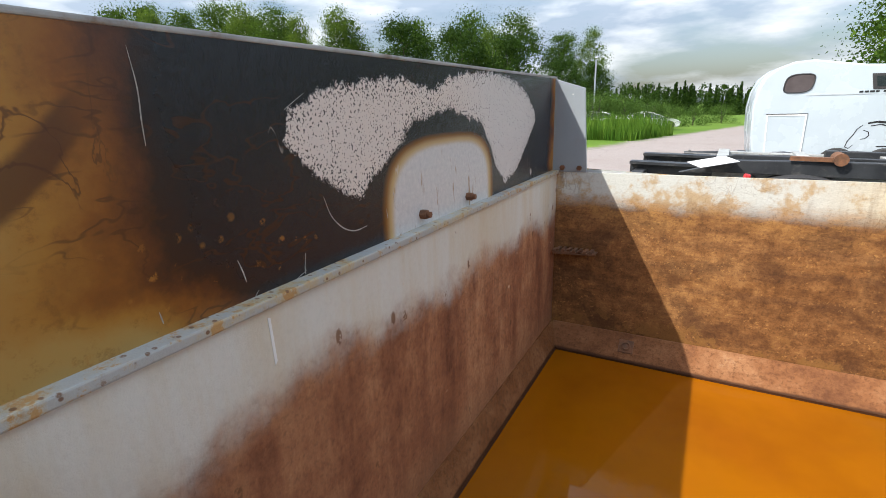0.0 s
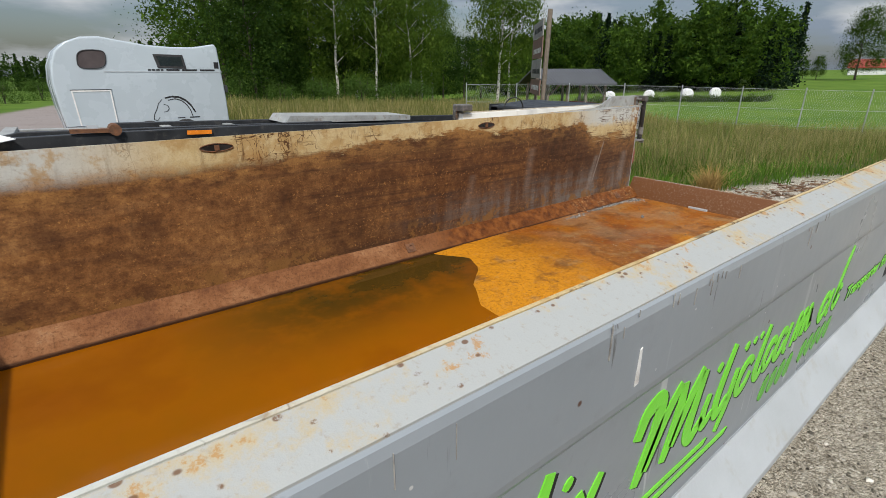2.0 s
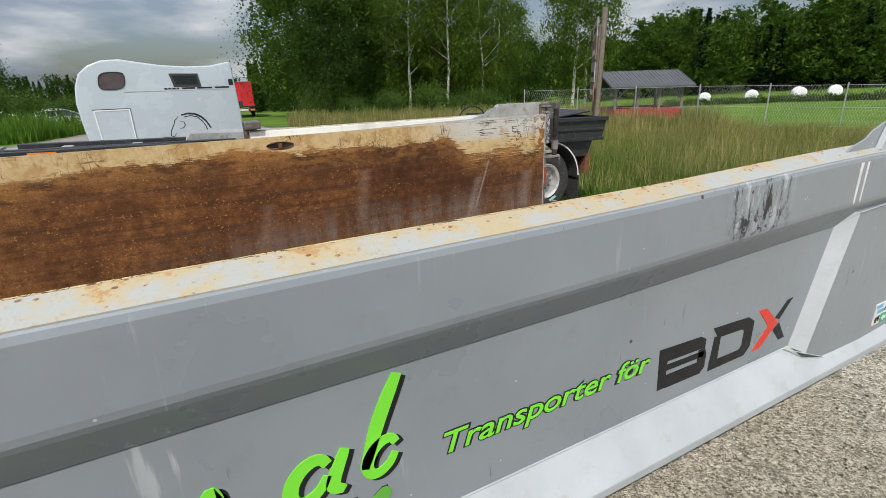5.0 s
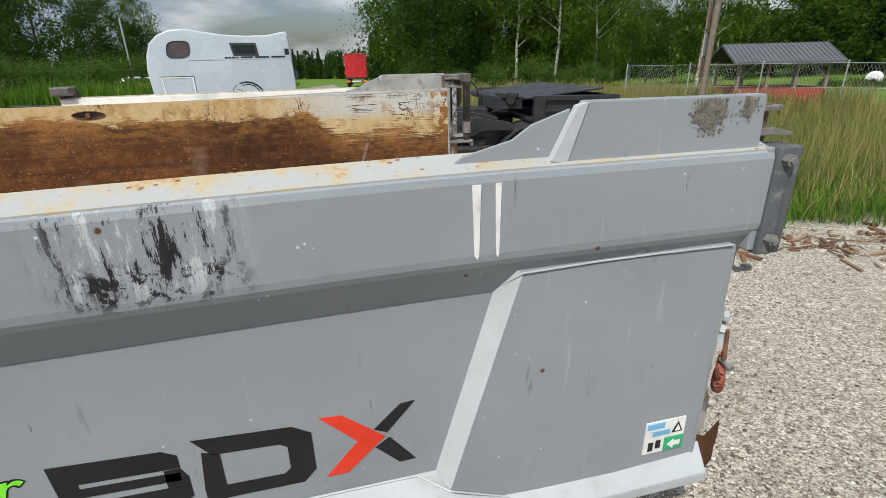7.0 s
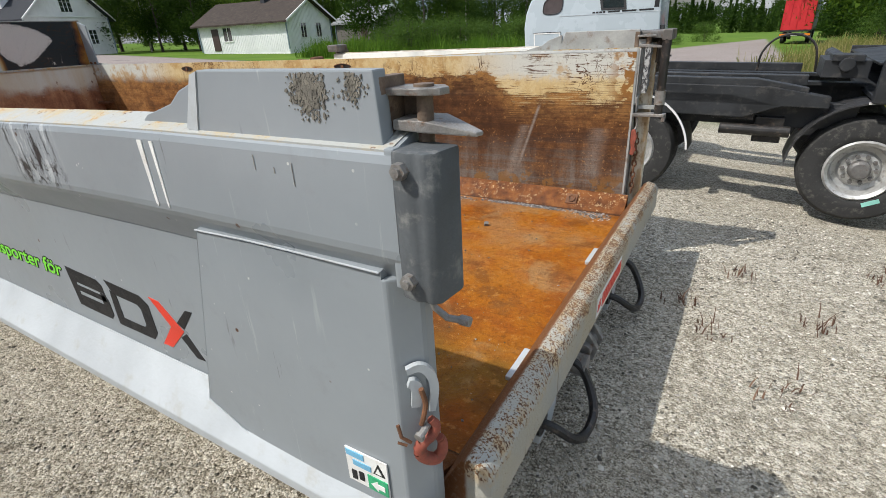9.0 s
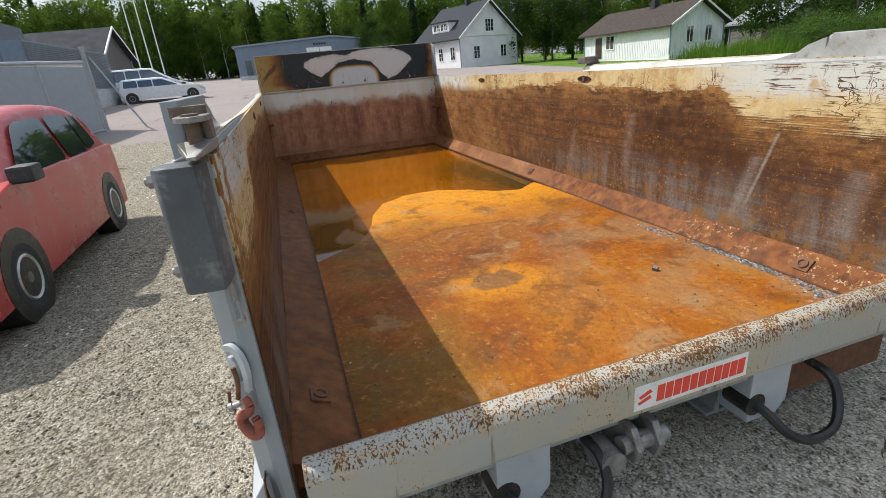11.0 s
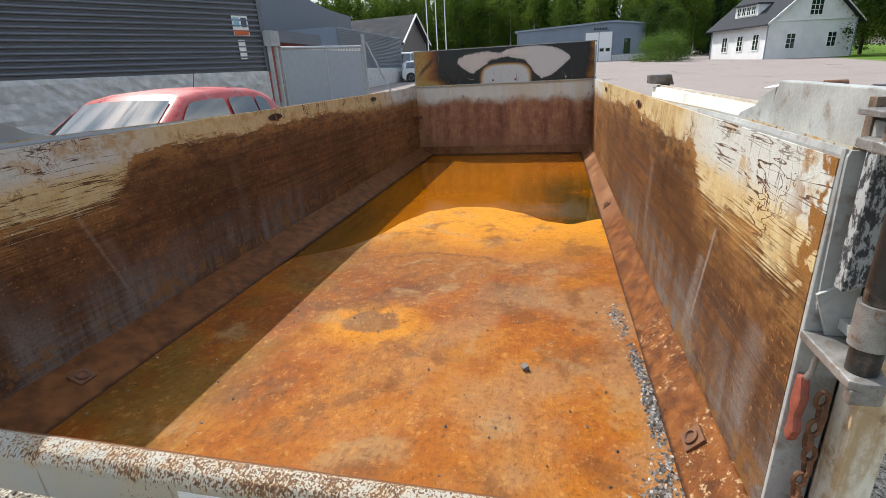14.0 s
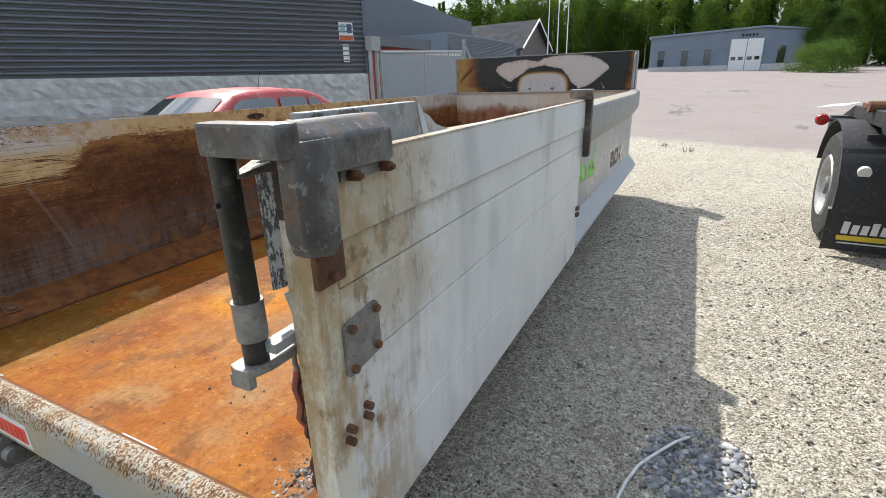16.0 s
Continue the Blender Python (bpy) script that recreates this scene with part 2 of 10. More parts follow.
# ---- materials ----
def rusty_inside():
    """Inner side sheets: pale paint at the rim, scratched and worn away to brown scoured rust below."""
    n = Nodes("rusty_inside")
    x, y, z = n.axes()
    broad = n.noise(1.5, 5.0, rough=0.6)
    rag = n.noise(9.0, 7.0, rough=0.72, stretch=(0.6, 1, 1.6))
    streak = n.noise(4.0, 6.0, rough=0.7, stretch=(0.30, 1, 9.0))
    fine_streak = n.noise(13.0, 6.0, rough=0.75, stretch=(0.20, 1, 13.0))
    hair = n.math("ADD", 0.5, n.math("MULTIPLY", n.math("SUBTRACT", n.noise(30.0, 4.0, rough=0.8, stretch=(0.06, 1, 12.0)), 0.5), n.span(x, 0.5, 2.2, 0.3, 1.0)))
    drip = n.noise(8.0, 5.0, stretch=(1.0, 1, 0.14), rough=0.65)
    fine = n.noise(90.0, 5.0, rough=0.75)
    spots = n.noise(19.0, 7.0, rough=0.75)
    tail = n.span(x, 4.2, 4.46)
    # lower edge of the paint along the body
    line = n.math("ADD", 1.125, n.span(x, 0.9, 2.6, 0.0, 0.045))
    line = n.math("SUBTRACT", line, n.math("MULTIPLY", tail, 0.165))
    line = n.math("ADD", line, n.math("MULTIPLY", n.math("SUBTRACT", broad, 0.5), 0.12))
    line = n.math("ADD", line, n.math("MULTIPLY", n.math("SUBTRACT", rag, 0.5), n.span(x, 0.5, 2.2, 0.10, 0.24)))
    line = n.math("ADD", line, n.math("MULTIPLY", n.math("SUBTRACT", fine_streak, 0.5), n.math("ADD", n.span(x, 0.5, 2.2, 0.0, 0.10), n.math("MULTIPLY", tail, 0.38))))
    over = n.math("SUBTRACT", z, line)
    soft = n.span(x, 0.6, 2.2, 0.055, 0.009)
    paint = n.span(over, n.math("MULTIPLY", soft, -1.0), soft)
    halo = n.span(over, -0.20, 0.02)
    mixed = n.math("ADD", n.math("MULTIPLY", broad, 0.45), n.math("MULTIPLY", spots, 0.55))
    rust = n.ramp(mixed, (0.36, (0.030, 0.014, 0.008)), (0.46, (0.075, 0.032, 0.014)), (0.56, (0.135, 0.058, 0.022)), (0.66, (0.25, 0.115, 0.040)))
    orange = n.ramp(mixed, (0.36, (0.10, 0.042, 0.015)), (0.5, (0.25, 0.112, 0.038)), (0.64, (0.42, 0.215, 0.080)))
    rust = n.mix(n.math("MULTIPLY", n.span(x, 2.2, 0.6, 0.05, 0.8), n.span(rag, 0.36, 0.6, 0.45, 1.0)), rust, orange)
    rust = n.mix(n.math("MULTIPLY", n.span(streak, 0.42, 0.66, 0, 0.7), n.span(x, 0.6, 2.4, 0.25, 1.0)), rust, (0.044, 0.021, 0.013))
    rust = n.mix(n.span(hair, 0.54, 0.66, 0, 0.30), rust, (0.20, 0.115, 0.062))
    rust = n.mix(n.span(hair, 0.46, 0.36, 0, 0.35), rust, (0.026, 0.012, 0.008))
    rust = n.mix(n.span(n.noise(3.2, 6.0, rough=0.6, warp=0.6), 0.52, 0.62, 0, 0.45), rust, (0.050, 0.023, 0.013))
    rust = n.mix(n.math("MULTIPLY", n.span(n.noise(55.0, 5.0, rough=0.7), 0.57, 0.63, 0, 0.7), n.span(rag, 0.46, 0.56)), rust, (0.42, 0.21, 0.070))
    rust = n.mix(n.math("MULTIPLY", halo, n.span(rag, 0.42, 0.60, 0.05, 0.9)), rust, (0.36, 0.185, 0.060))
    bare = n.math("MULTIPLY", n.span(x, 1.8, 3.6), n.span(z, 0.82, 0.50))
    bare = n.math("MULTIPLY", bare, n.span(n.math("ADD", n.math("MULTIPLY", streak, 0.4), n.math("MULTIPLY", drip, 0.6)), 0.42, 0.60, 0.1, 0.9))
    rust = n.mix(bare, rust, n.mix(hair, (0.105, 0.092, 0.083), (0.25, 0.225, 0.20)))
    rust = n.mix(n.math("MULTIPLY", n.span(z, 0.62, 0.46), n.span(n.noise(9.0, 5.0, rough=0.65), 0.53, 0.58, 0, 0.85)), rust, n.mix(fine, (0.11, 0.045, 0.016), (0.33, 0.17, 0.05)))
    # scrapes of bright steel
    def scrape(xa, za, slope, half, za1, za2, power):
        d = n.math("ABSOLUTE", n.math("SUBTRACT", n.math("SUBTRACT", x, xa), n.math("MULTIPLY", n.math("SUBTRACT", z, za), slope)))
        w = n.math("MULTIPLY", n.span(d, half, 0.0), n.math("MULTIPLY", n.span(z, za1, za1 + 0.08), n.span(z, za2, za2 - 0.02)))
        return n.math("MULTIPLY", w, n.math("MULTIPLY", n.span(hair, 0.35, 0.6, 0.4, 1.0), n.span(y, 0.8, 1.4, power * 0.45, power)))
    for xa, slope, half, lo, hi, p in ((4.60, 0.34, 0.016, 0.54, 0.975, 0.65), (4.55, 0.34, 0.055, 0.45, 0.85, 0.35), (3.55, 0.15, 0.07, 0.6, 1.0, 0.2), (2.9, 0.2, 0.06, 0.55, 0.85, 0.16), (5.0, 0.1, 0.09, 0.5, 0.85, 0.3)):
        rust = n.mix(scrape(xa, 0.96, slope, half, lo, hi, p), rust, (0.34, 0.31, 0.28))
    grey = n.math("MAXIMUM", n.span(x, 0.9, 0.2), n.math("MULTIPLY", n.span(x, 3.9, 4.5), n.span(n.math("ADD", z, n.math("MULTIPLY", n.math("SUBTRACT", spots, 0.5), 0.15)), 1.10, 1.17)))
    pale = n.mix(grey, n.mix(n.span(spots, 0.4, 0.6), (0.56, 0.45, 0.25), (0.50, 0.37, 0.18)), (0.52, 0.53, 0.49))
    pale = n.mix(n.span(n.noise(6.0, 7.0, rough=0.7), 0.49, 0.62, 0, 0.75), pale, (0.40, 0.25, 0.095))
    # scratches: thin wandering lines of bare rust
    l1 = n.math("ABSOLUTE", n.math("SUBTRACT", n.noise(5.5, 3.0, stretch=(0.55, 1, 2.4), warp=0.9), 0.5))
    l2 = n.math("ABSOLUTE", n.math("SUBTRACT", n.noise(8.0, 3.0, stretch=(1.6, 1, 0.8), warp=0.7), 0.5))
    l3 = n.math("ABSOLUTE", n.math("SUBTRACT", n.noise(9.0, 2.0, stretch=(0.22, 1, 4.4), warp=0.25), 0.5))
    l4 = n.math("ABSOLUTE", n.math("SUBTRACT", n.noise(14.0, 2.0, stretch=(1.0, 1, 0.30), warp=0.4), 0.5))
    where = n.span(n.noise(2.6, 4.0), 0.46, 0.60)
    scr = n.math("MAXIMUM", n.math("MAXIMUM", n.span(l1, 0.012, 0.005), n.span(l2, 0.009, 0.004)), n.math("MULTIPLY", n.span(l4, 0.020, 0.008), n.span(tail, 1.0, 0.0)))
    scr = n.math("MULTIPLY", scr, where)
    scr = n.math("MAXIMUM", scr, n.math("MULTIPLY", n.math("MULTIPLY", n.span(l3, 0.018, 0.009), tail), n.span(rag, 0.44, 0.54)))
    pale = n.mix(n.math("MULTIPLY", scr, n.span(x, 0.2, 1.0, 0.25, 0.95)), pale, (0.080, 0.034, 0.014))
    ends = n.math("MULTIPLY", n.span(x, 4.98, 5.12), n.span(n.noise(16.0, 4.0), 0.46, 0.53))
    pale = n.mix(ends, pale, (0.24, 0.11, 0.030))
    col = n.mix(paint, rust, pale)
    col = n.mix(n.span(drip, 0.58, 0.72, 0, 0.35), col, (0.11, 0.047, 0.018))
    col = n.mix(n.math("MULTIPLY", n.span(fine, 0.46, 0.72, 0, 0.55), n.math("SUBTRACT", 1.0, n.math("MULTIPLY", paint, 0.75))), col, (0.045, 0.020, 0.011))
    rough = n.span(streak, 0.35, 0.7, 0.42, 0.68)
    return n.done(col, rough, 0.0, n.math("ADD", n.math("MULTIPLY", fine, 0.6), n.math("ADD", spots, n.math("MULTIPLY", paint, 0.35))), 0.004, 0.6, 0.2)


def rusty_floor():
    n = Nodes("rusty_floor")
    x, y, z = n.axes()
    big = n.noise(1.3, 6.0, rough=0.62)
    mid = n.noise(4.5, 7.0, rough=0.68, warp=0.4)
    fine = n.noise(45.0, 6.0, rough=0.72)
    grit = n.noise(170.0, 3.0)
    col = n.ramp(big, (0.32, (0.115, 0.031, 0.004)), (0.44, (0.245, 0.068, 0.006)), (0.55, (0.325, 0.108, 0.007)), (0.70, (0.295, 0.118, 0.020)))
    col = n.mix(n.span(mid, 0.46, 0.64, 0, 0.65), col, (0.235, 0.062, 0.010))
    col = n.mix(n.span(n.noise(2.1, 6.0, rough=0.7), 0.53, 0.66, 0, 0.6), col, (0.12, 0.055, 0.022))
    grey = n.math("MULTIPLY", n.math("MULTIPLY", n.span(y, 0.9, 1.9), n.span(x, 2.9, 3.8)), n.span(n.noise(2.4, 6.0), 0.40, 0.58))
    col = n.mix(n.math("MULTIPLY", grey, 0.6), col, (0.27, 0.155, 0.075))
    # yellow ochre silt left by the drying water, in tide lines
    tide = n.noise(3.4, 5.0, rough=0.6)
    silt = n.math("MULTIPLY", n.span(n.math("ADD", x, n.math("MULTIPLY", tide, 0.9)), 4.0, 3.0), n.span(tide, 0.22, 0.5, 0.6, 1.0))
    rings = n.span(n.math("ABSOLUTE", n.math("SUBTRACT", n.math("FRACT", n.math("MULTIPLY", n.math("ADD", x, n.math("MULTIPLY", tide, 0.5)), 7.0)), 0.5)), 0.06, 0.0, 0, 0.35)
    col = n.mix(silt, col, n.mix(rings, (0.56, 0.225, 0.010), (0.36, 0.12, 0.008)))
    sludge = n.math("MULTIPLY", n.math("MULTIPLY", n.span(y, 0.85, 0.55), n.span(y, 0.08, 0.3)), n.span(n.noise(1.9, 5.0), 0.42, 0.6))
    col = n.mix(n.math("MULTIPLY", sludge, 0.75), col, (0.16, 0.095, 0.016))
    # ring of silt round the bare spot
    ox, oy = n.math("SUBTRACT", x, 3.50), n.math("SUBTRACT", y, 1.20)
    ro = n.math("SQRT", n.math("ADD", n.math("MULTIPLY", n.math("MULTIPLY", ox, ox), 3.4), n.math("MULTIPLY", oy, oy)))
    ro = n.math("ADD", ro, n.math("MULTIPLY", n.math("SUBTRACT", mid, 0.5), 0.35))
    col = n.mix(n.span(ro, 0.50, 0.36, 0, 0.75), col, (0.24, 0.085, 0.014))
    col = n.mix(n.math("MULTIPLY", n.span(n.math("ABSOLUTE", n.math("SUBTRACT", ro, 0.44)), 0.05, 0.0, 0, 0.6), n.span(x, 3.55, 3.3)), col, (0.12, 0.045, 0.01))
    dx, dy = n.math("SUBTRACT", x, 4.215), n.math("SUBTRACT", y, 1.06)
    r = n.math("SQRT", n.math("ADD", n.math("MULTIPLY", n.math("MULTIPLY", dx, dx), 1.5), n.math("MULTIPLY", n.math("MULTIPLY", dy, dy), 0.8)))
    r = n.math("ADD", r, n.math("MULTIPLY", n.math("SUBTRACT", mid, 0.5), 0.22))
    r = n.math("ADD", r, n.math("MULTIPLY", n.math("SUBTRACT", fine, 0.5), 0.04))
    col = n.mix(n.span(r, 0.33, 0.14, 0, 0.65), col, (0.56, 0.225, 0.012))
    col = n.mix(n.span(r, 0.155, 0.120, 0, 0.85), col, n.mix(fine, (0.10, 0.04, 0.016), (0.26, 0.13, 0.05)))
    col = n.mix(n.span(n.noise(2.7, 5.0, rough=0.6, warp=0.5), 0.55, 0.66, 0, 0.55), col, (0.30, 0.19, 0.085))
    col = n.mix(n.span(n.noise(3.6, 6.0, rough=0.65, warp=0.4), 0.54, 0.64, 0, 0.6), col, (0.125, 0.045, 0.012))
    col = n.mix(n.span(fine, 0.46, 0.70, 0, 0.5), col, (0.10, 0.032, 0.006))
    pepper = n.noise(24.0, 7.0, rough=0.78)
    col = n.mix(n.span(pepper, 0.54, 0.64, 0, 0.55), col, (0.44, 0.21, 0.055))
    col = n.mix(n.span(pepper, 0.45, 0.36, 0, 0.5), col, (0.09, 0.033, 0.008))
    col = n.mix(n.span(n.cells(60.0), 0.12, 0.06, 0, 0.6), col, (0.10, 0.04, 0.015))
    col = n.mix(n.span(n.cells(23.0, n.node("ShaderNodeMapping", Vector=n.pos, Location=(1.3, 2.7, 0.9)).outputs[0]), 0.07, 0.04, 0, 0.7), col, (0.50, 0.33, 0.16))
    return n.done(col, n.span(mid, 0.3, 0.7, 0.38, 0.72), 0.0, n.math("ADD", n.math("ADD", fine, mid), n.math("MULTIPLY", grit, 0.35)), 0.007, 0.75, 0.12)


def rust_strip():
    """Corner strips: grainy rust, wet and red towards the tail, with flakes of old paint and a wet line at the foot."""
    n = Nodes("rust_strip")
    x, y, z = n.axes()
    big, fine = n.noise(4.0, 7.0, rough=0.7), n.noise(60.0, 5.0, rough=0.75)
    mid = n.noise(15.0, 6.0, rough=0.7)
    dry = n.ramp(big, (0.34, (0.10, 0.036, 0.013)), (0.5, (0.19, 0.078, 0.030)), (0.64, (0.27, 0.130, 0.060)), (0.78, (0.36, 0.23, 0.14)))
    wet = n.ramp(mid, (0.36, (0.070, 0.022, 0.006)), (0.5, (0.15, 0.048, 0.010)), (0.64, (0.25, 0.090, 0.020)))
    damp = n.span(n.math("ADD", x, n.math("MULTIPLY", n.math("SUBTRACT", big, 0.5), 1.2)), 2.3, 2.8)
    dry = n.mix(n.span(y, 1.2, 0.4, 0, 0.85), dry, n.ramp(mid, (0.38, (0.070, 0.027, 0.010)), (0.62, (0.20, 0.080, 0.024))))
    col = n.mix(n.math("MULTIPLY", damp, n.span(y, 0.5, 1.2, 0.25, 1.0)), dry, wet)
    flake = n.math("MULTIPLY", n.span(n.noise(38.0, 6.0, rough=0.8), 0.55, 0.60, 0, 0.75), n.math("MULTIPLY", n.math("MULTIPLY", n.span(x, 3.9, 4.4), n.span(y, 0.6, 1.2)), n.span(n.noise(3.0, 4.0), 0.44, 0.54)))
    col = n.mix(flake, col, (0.55, 0.40, 0.22))
    col = n.mix(n.span(fine, 0.45, 0.70, 0, 0.65), col, (0.075, 0.028, 0.010))
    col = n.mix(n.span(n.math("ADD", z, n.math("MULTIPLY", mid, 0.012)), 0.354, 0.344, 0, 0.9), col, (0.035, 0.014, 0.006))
    return n.done(col, n.math("SUBTRACT", n.span(big, 0.35, 0.7, 0.5, 0.75), n.math("MULTIPLY", damp, 0.22)), 0.0, n.math("ADD", mid, fine), 0.005, 0.7, 0.12)


def grey_paint():
    """Grey-blue outer paint with scrapes, runs and chips."""
    n = Nodes("grey_paint")
    x, y, z = n.axes()
    big, fine = n.noise(2.2, 5.0), n.noise(70.0, 3.0)
    col = n.ramp(big, (0.3, (0.228, 0.254, 0.273)), (0.7, (0.268, 0.296, 0.317)))
    runs = n.noise(6.5, 5.0, stretch=(1.0, 1.0, 0.10), rough=0.7)
    patchy = n.noise(1.3, 3.0, stretch=(1, 1, 0.6))
    col = n.mix(n.math("MULTIPLY", n.span(runs, 0.585, 0.63, 0, 0.7), n.span(patchy, 0.5, 0.62)), col, (0.55, 0.57, 0.57))
    streaks = n.noise(30.0, 5.0, stretch=(1.0, 1.0, 0.07), rough=0.75)
    col = n.mix(n.math("MULTIPLY", n.span(streaks, 0.61, 0.68, 0, 0.28), n.span(n.noise(1.7, 3.0), 0.46, 0.6)), col, (0.46, 0.48, 0.49))
    col = n.mix(n.math("MULTIPLY", n.span(n.noise(22.0, 5.0, stretch=(1.0, 1.0, 0.10), rough=0.7), 0.63, 0.67, 0, 0.8), n.span(n.noise(2.3, 3.0), 0.52, 0.6)), col, (0.10, 0.10, 0.10))
    col = n.mix(n.span(n.noise(9.0, 6.0, rough=0.7), 0.54, 0.70, 0, 0.30), col, (0.20, 0.215, 0.225))
    chips = n.cells(19.0)
    col = n.mix(n.math("MULTIPLY", n.span(chips, 0.07, 0.04, 0, 0.9), n.span(n.noise(3.5, 4.0), 0.50, 0.56)), col, (0.58, 0.58, 0.56))
    rust = n.cells(6.3, n.node("ShaderNodeMapping", Vector=n.pos, Location=(3.1, 1.7, 0.4)).outputs[0])
    col = n.mix(n.span(rust, 0.05, 0.03), col, (0.10, 0.045, 0.025))
    # black rubber scrape on the rail
    rub = n.math("ADD", n.noise(26.0, 8.0, stretch=(1.3, 1, 0.22), rough=0.8), n.math("MULTIPLY", n.math("SUBTRACT", n.noise(9.0, 4.0), 0.53), 0.35))
    area = n.math("MULTIPLY", n.span(n.math("ABSOLUTE", n.math("SUBTRACT", x, 3.99)), 0.19, 0.11), n.span(n.math("ABSOLUTE", n.math("SUBTRACT", z, 1.2)), 0.13, 0.07))
    smear = n.math("MULTIPLY", n.span(n.math("ABSOLUTE", n.math("SUBTRACT", x, 4.0)), 0.18, 0.10), n.span(n.math("ABSOLUTE", n.math("SUBTRACT", z, 1.115)), 0.055, 0.02))
    blot = n.noise(38.0, 7.0, rough=0.75)
    col = n.mix(n.math("MULTIPLY", area, n.span(rub, 0.53, 0.565)), col, (0.018, 0.018, 0.02))
    col = n.mix(n.math("MULTIPLY", smear, n.span(blot, 0.50, 0.55)), col, (0.02, 0.02, 0.022))
    col = n.mix(n.math("MULTIPLY", area, n.span(rub, 0.44, 0.40, 0, 0.7)), col, (0.52, 0.55, 0.56))
    return n.done(col, n.span(big, 0.3, 0.7, 0.26, 0.40), 0.0, n.math("ADD", n.math("MULTIPLY", fine, 0.3), n.math("ADD", chips, n.math("MULTIPLY", big, 2.0))), 0.0015, 0.3)


def rim_paint():
    """Worn white paint on upward faces, finely speckled and stained with rust, worst along the inner edge."""
    n = Nodes("rim_paint")
    x, y, z = n.axes()
    big, mid, fine = n.noise(2.5, 6.0), n.noise(13.0, 7.0, rough=0.75), n.noise(70.0, 4.0, rough=0.7)
    inner = n.math("MAXIMUM", n.span(y, -0.055, -0.012), n.math("MULTIPLY", n.span(y, 2.435, 2.392), n.span(y, 1.2, 1.3)))
    stain = n.math("ADD", n.math("MULTIPLY", mid, 0.6), n.math("ADD", n.math("MULTIPLY", big, 0.4), n.math("MULTIPLY", inner, 0.05)))
    yellow = n.math("ADD", n.math("MULTIPLY", n.span(x, 1.6, 3.0, 0.0, 0.055), n.span(x, 4.6, 4.1)), stain)
    col = n.mix(n.span(yellow, 0.50, 0.62), (0.36, 0.37, 0.355), (0.42, 0.34, 0.20))
    col = n.mix(n.span(n.math("ADD", mid, n.math("MULTIPLY", inner, 0.06)), 0.61, 0.66, 0, 0.75), col, (0.38, 0.19, 0.05))
    speck = n.cells(58.0, n.node("ShaderNodeMapping", Vector=n.pos, Scale=(0.7, 1.0, 1.0)).outputs[0])
    col = n.mix(n.math("MULTIPLY", n.span(speck, 0.26, 0.16, 0, 0.9), n.span(n.math("ADD", mid, n.math("MULTIPLY", inner, 0.12)), 0.53, 0.60)), col, (0.13, 0.058, 0.022))
    col = n.mix(n.span(fine, 0.56, 0.7, 0, 0.4), col, (0.27, 0.22, 0.15))
    return n.done(col, 0.5, 0.0, n.math("ADD", mid, fine), 0.002, 0.5)


def sill_paint():
    """Grey-white tail sill: fine brown rust speckle, thick on the upper face."""
    n = Nodes("sill_paint")
    x, y, z = n.axes()
    fleck = n.noise(150.0, 4.0, rough=0.65, stretch=(1.0, 1.0, 0.55))
    blotch, broad = n.noise(16.0, 6.0, rough=0.7), n.noise(3.2, 5.0, rough=0.6)
    grime = n.noise(55.0, 5.0, rough=0.7)
    top = n.span(z, 0.452, 0.506)
    pale = n.ramp(broad, (0.35, (0.35, 0.355, 0.33)), (0.65, (0.41, 0.36, 0.26)))
    pale = n.mix(n.math("MULTIPLY", top, n.span(blotch, 0.46, 0.62, 0, 0.75)), pale, (0.43, 0.30, 0.15))
    rust = n.ramp(grime, (0.36, (0.060, 0.026, 0.012)), (0.64, (0.21, 0.10, 0.040)))
    much = n.math("ADD", n.math("MULTIPLY", n.math("SUBTRACT", blotch, 0.5), 0.30), n.math("MULTIPLY", n.math("SUBTRACT", broad, 0.5), 0.35))
    lim = n.math("SUBTRACT", n.span(z, 0.462, 0.512, 0.68, 0.505), much)
    col = n.mix(n.span(n.math("SUBTRACT", fleck, lim), -0.004, 0.016), pale, rust)
    runs = n.math("MULTIPLY", n.span(n.noise(20.0, 4.0, stretch=(1.0, 1.0, 0.08)), 0.62, 0.66, 0, 0.7), n.span(z, 0.49, 0.45))
    col = n.mix(runs, col, (0.16, 0.13, 0.10))
    lip = n.span(x, 5.302, 5.290)
    col = n.mix(n.math("MULTIPLY", lip, n.span(grime, 0.34, 0.48, 0.75, 1.0)), col, (0.14, 0.055, 0.018))
    return n.done(col, 0.6, 0.0, n.math("ADD", fleck, blotch), 0.004, 0.6, 0.3)


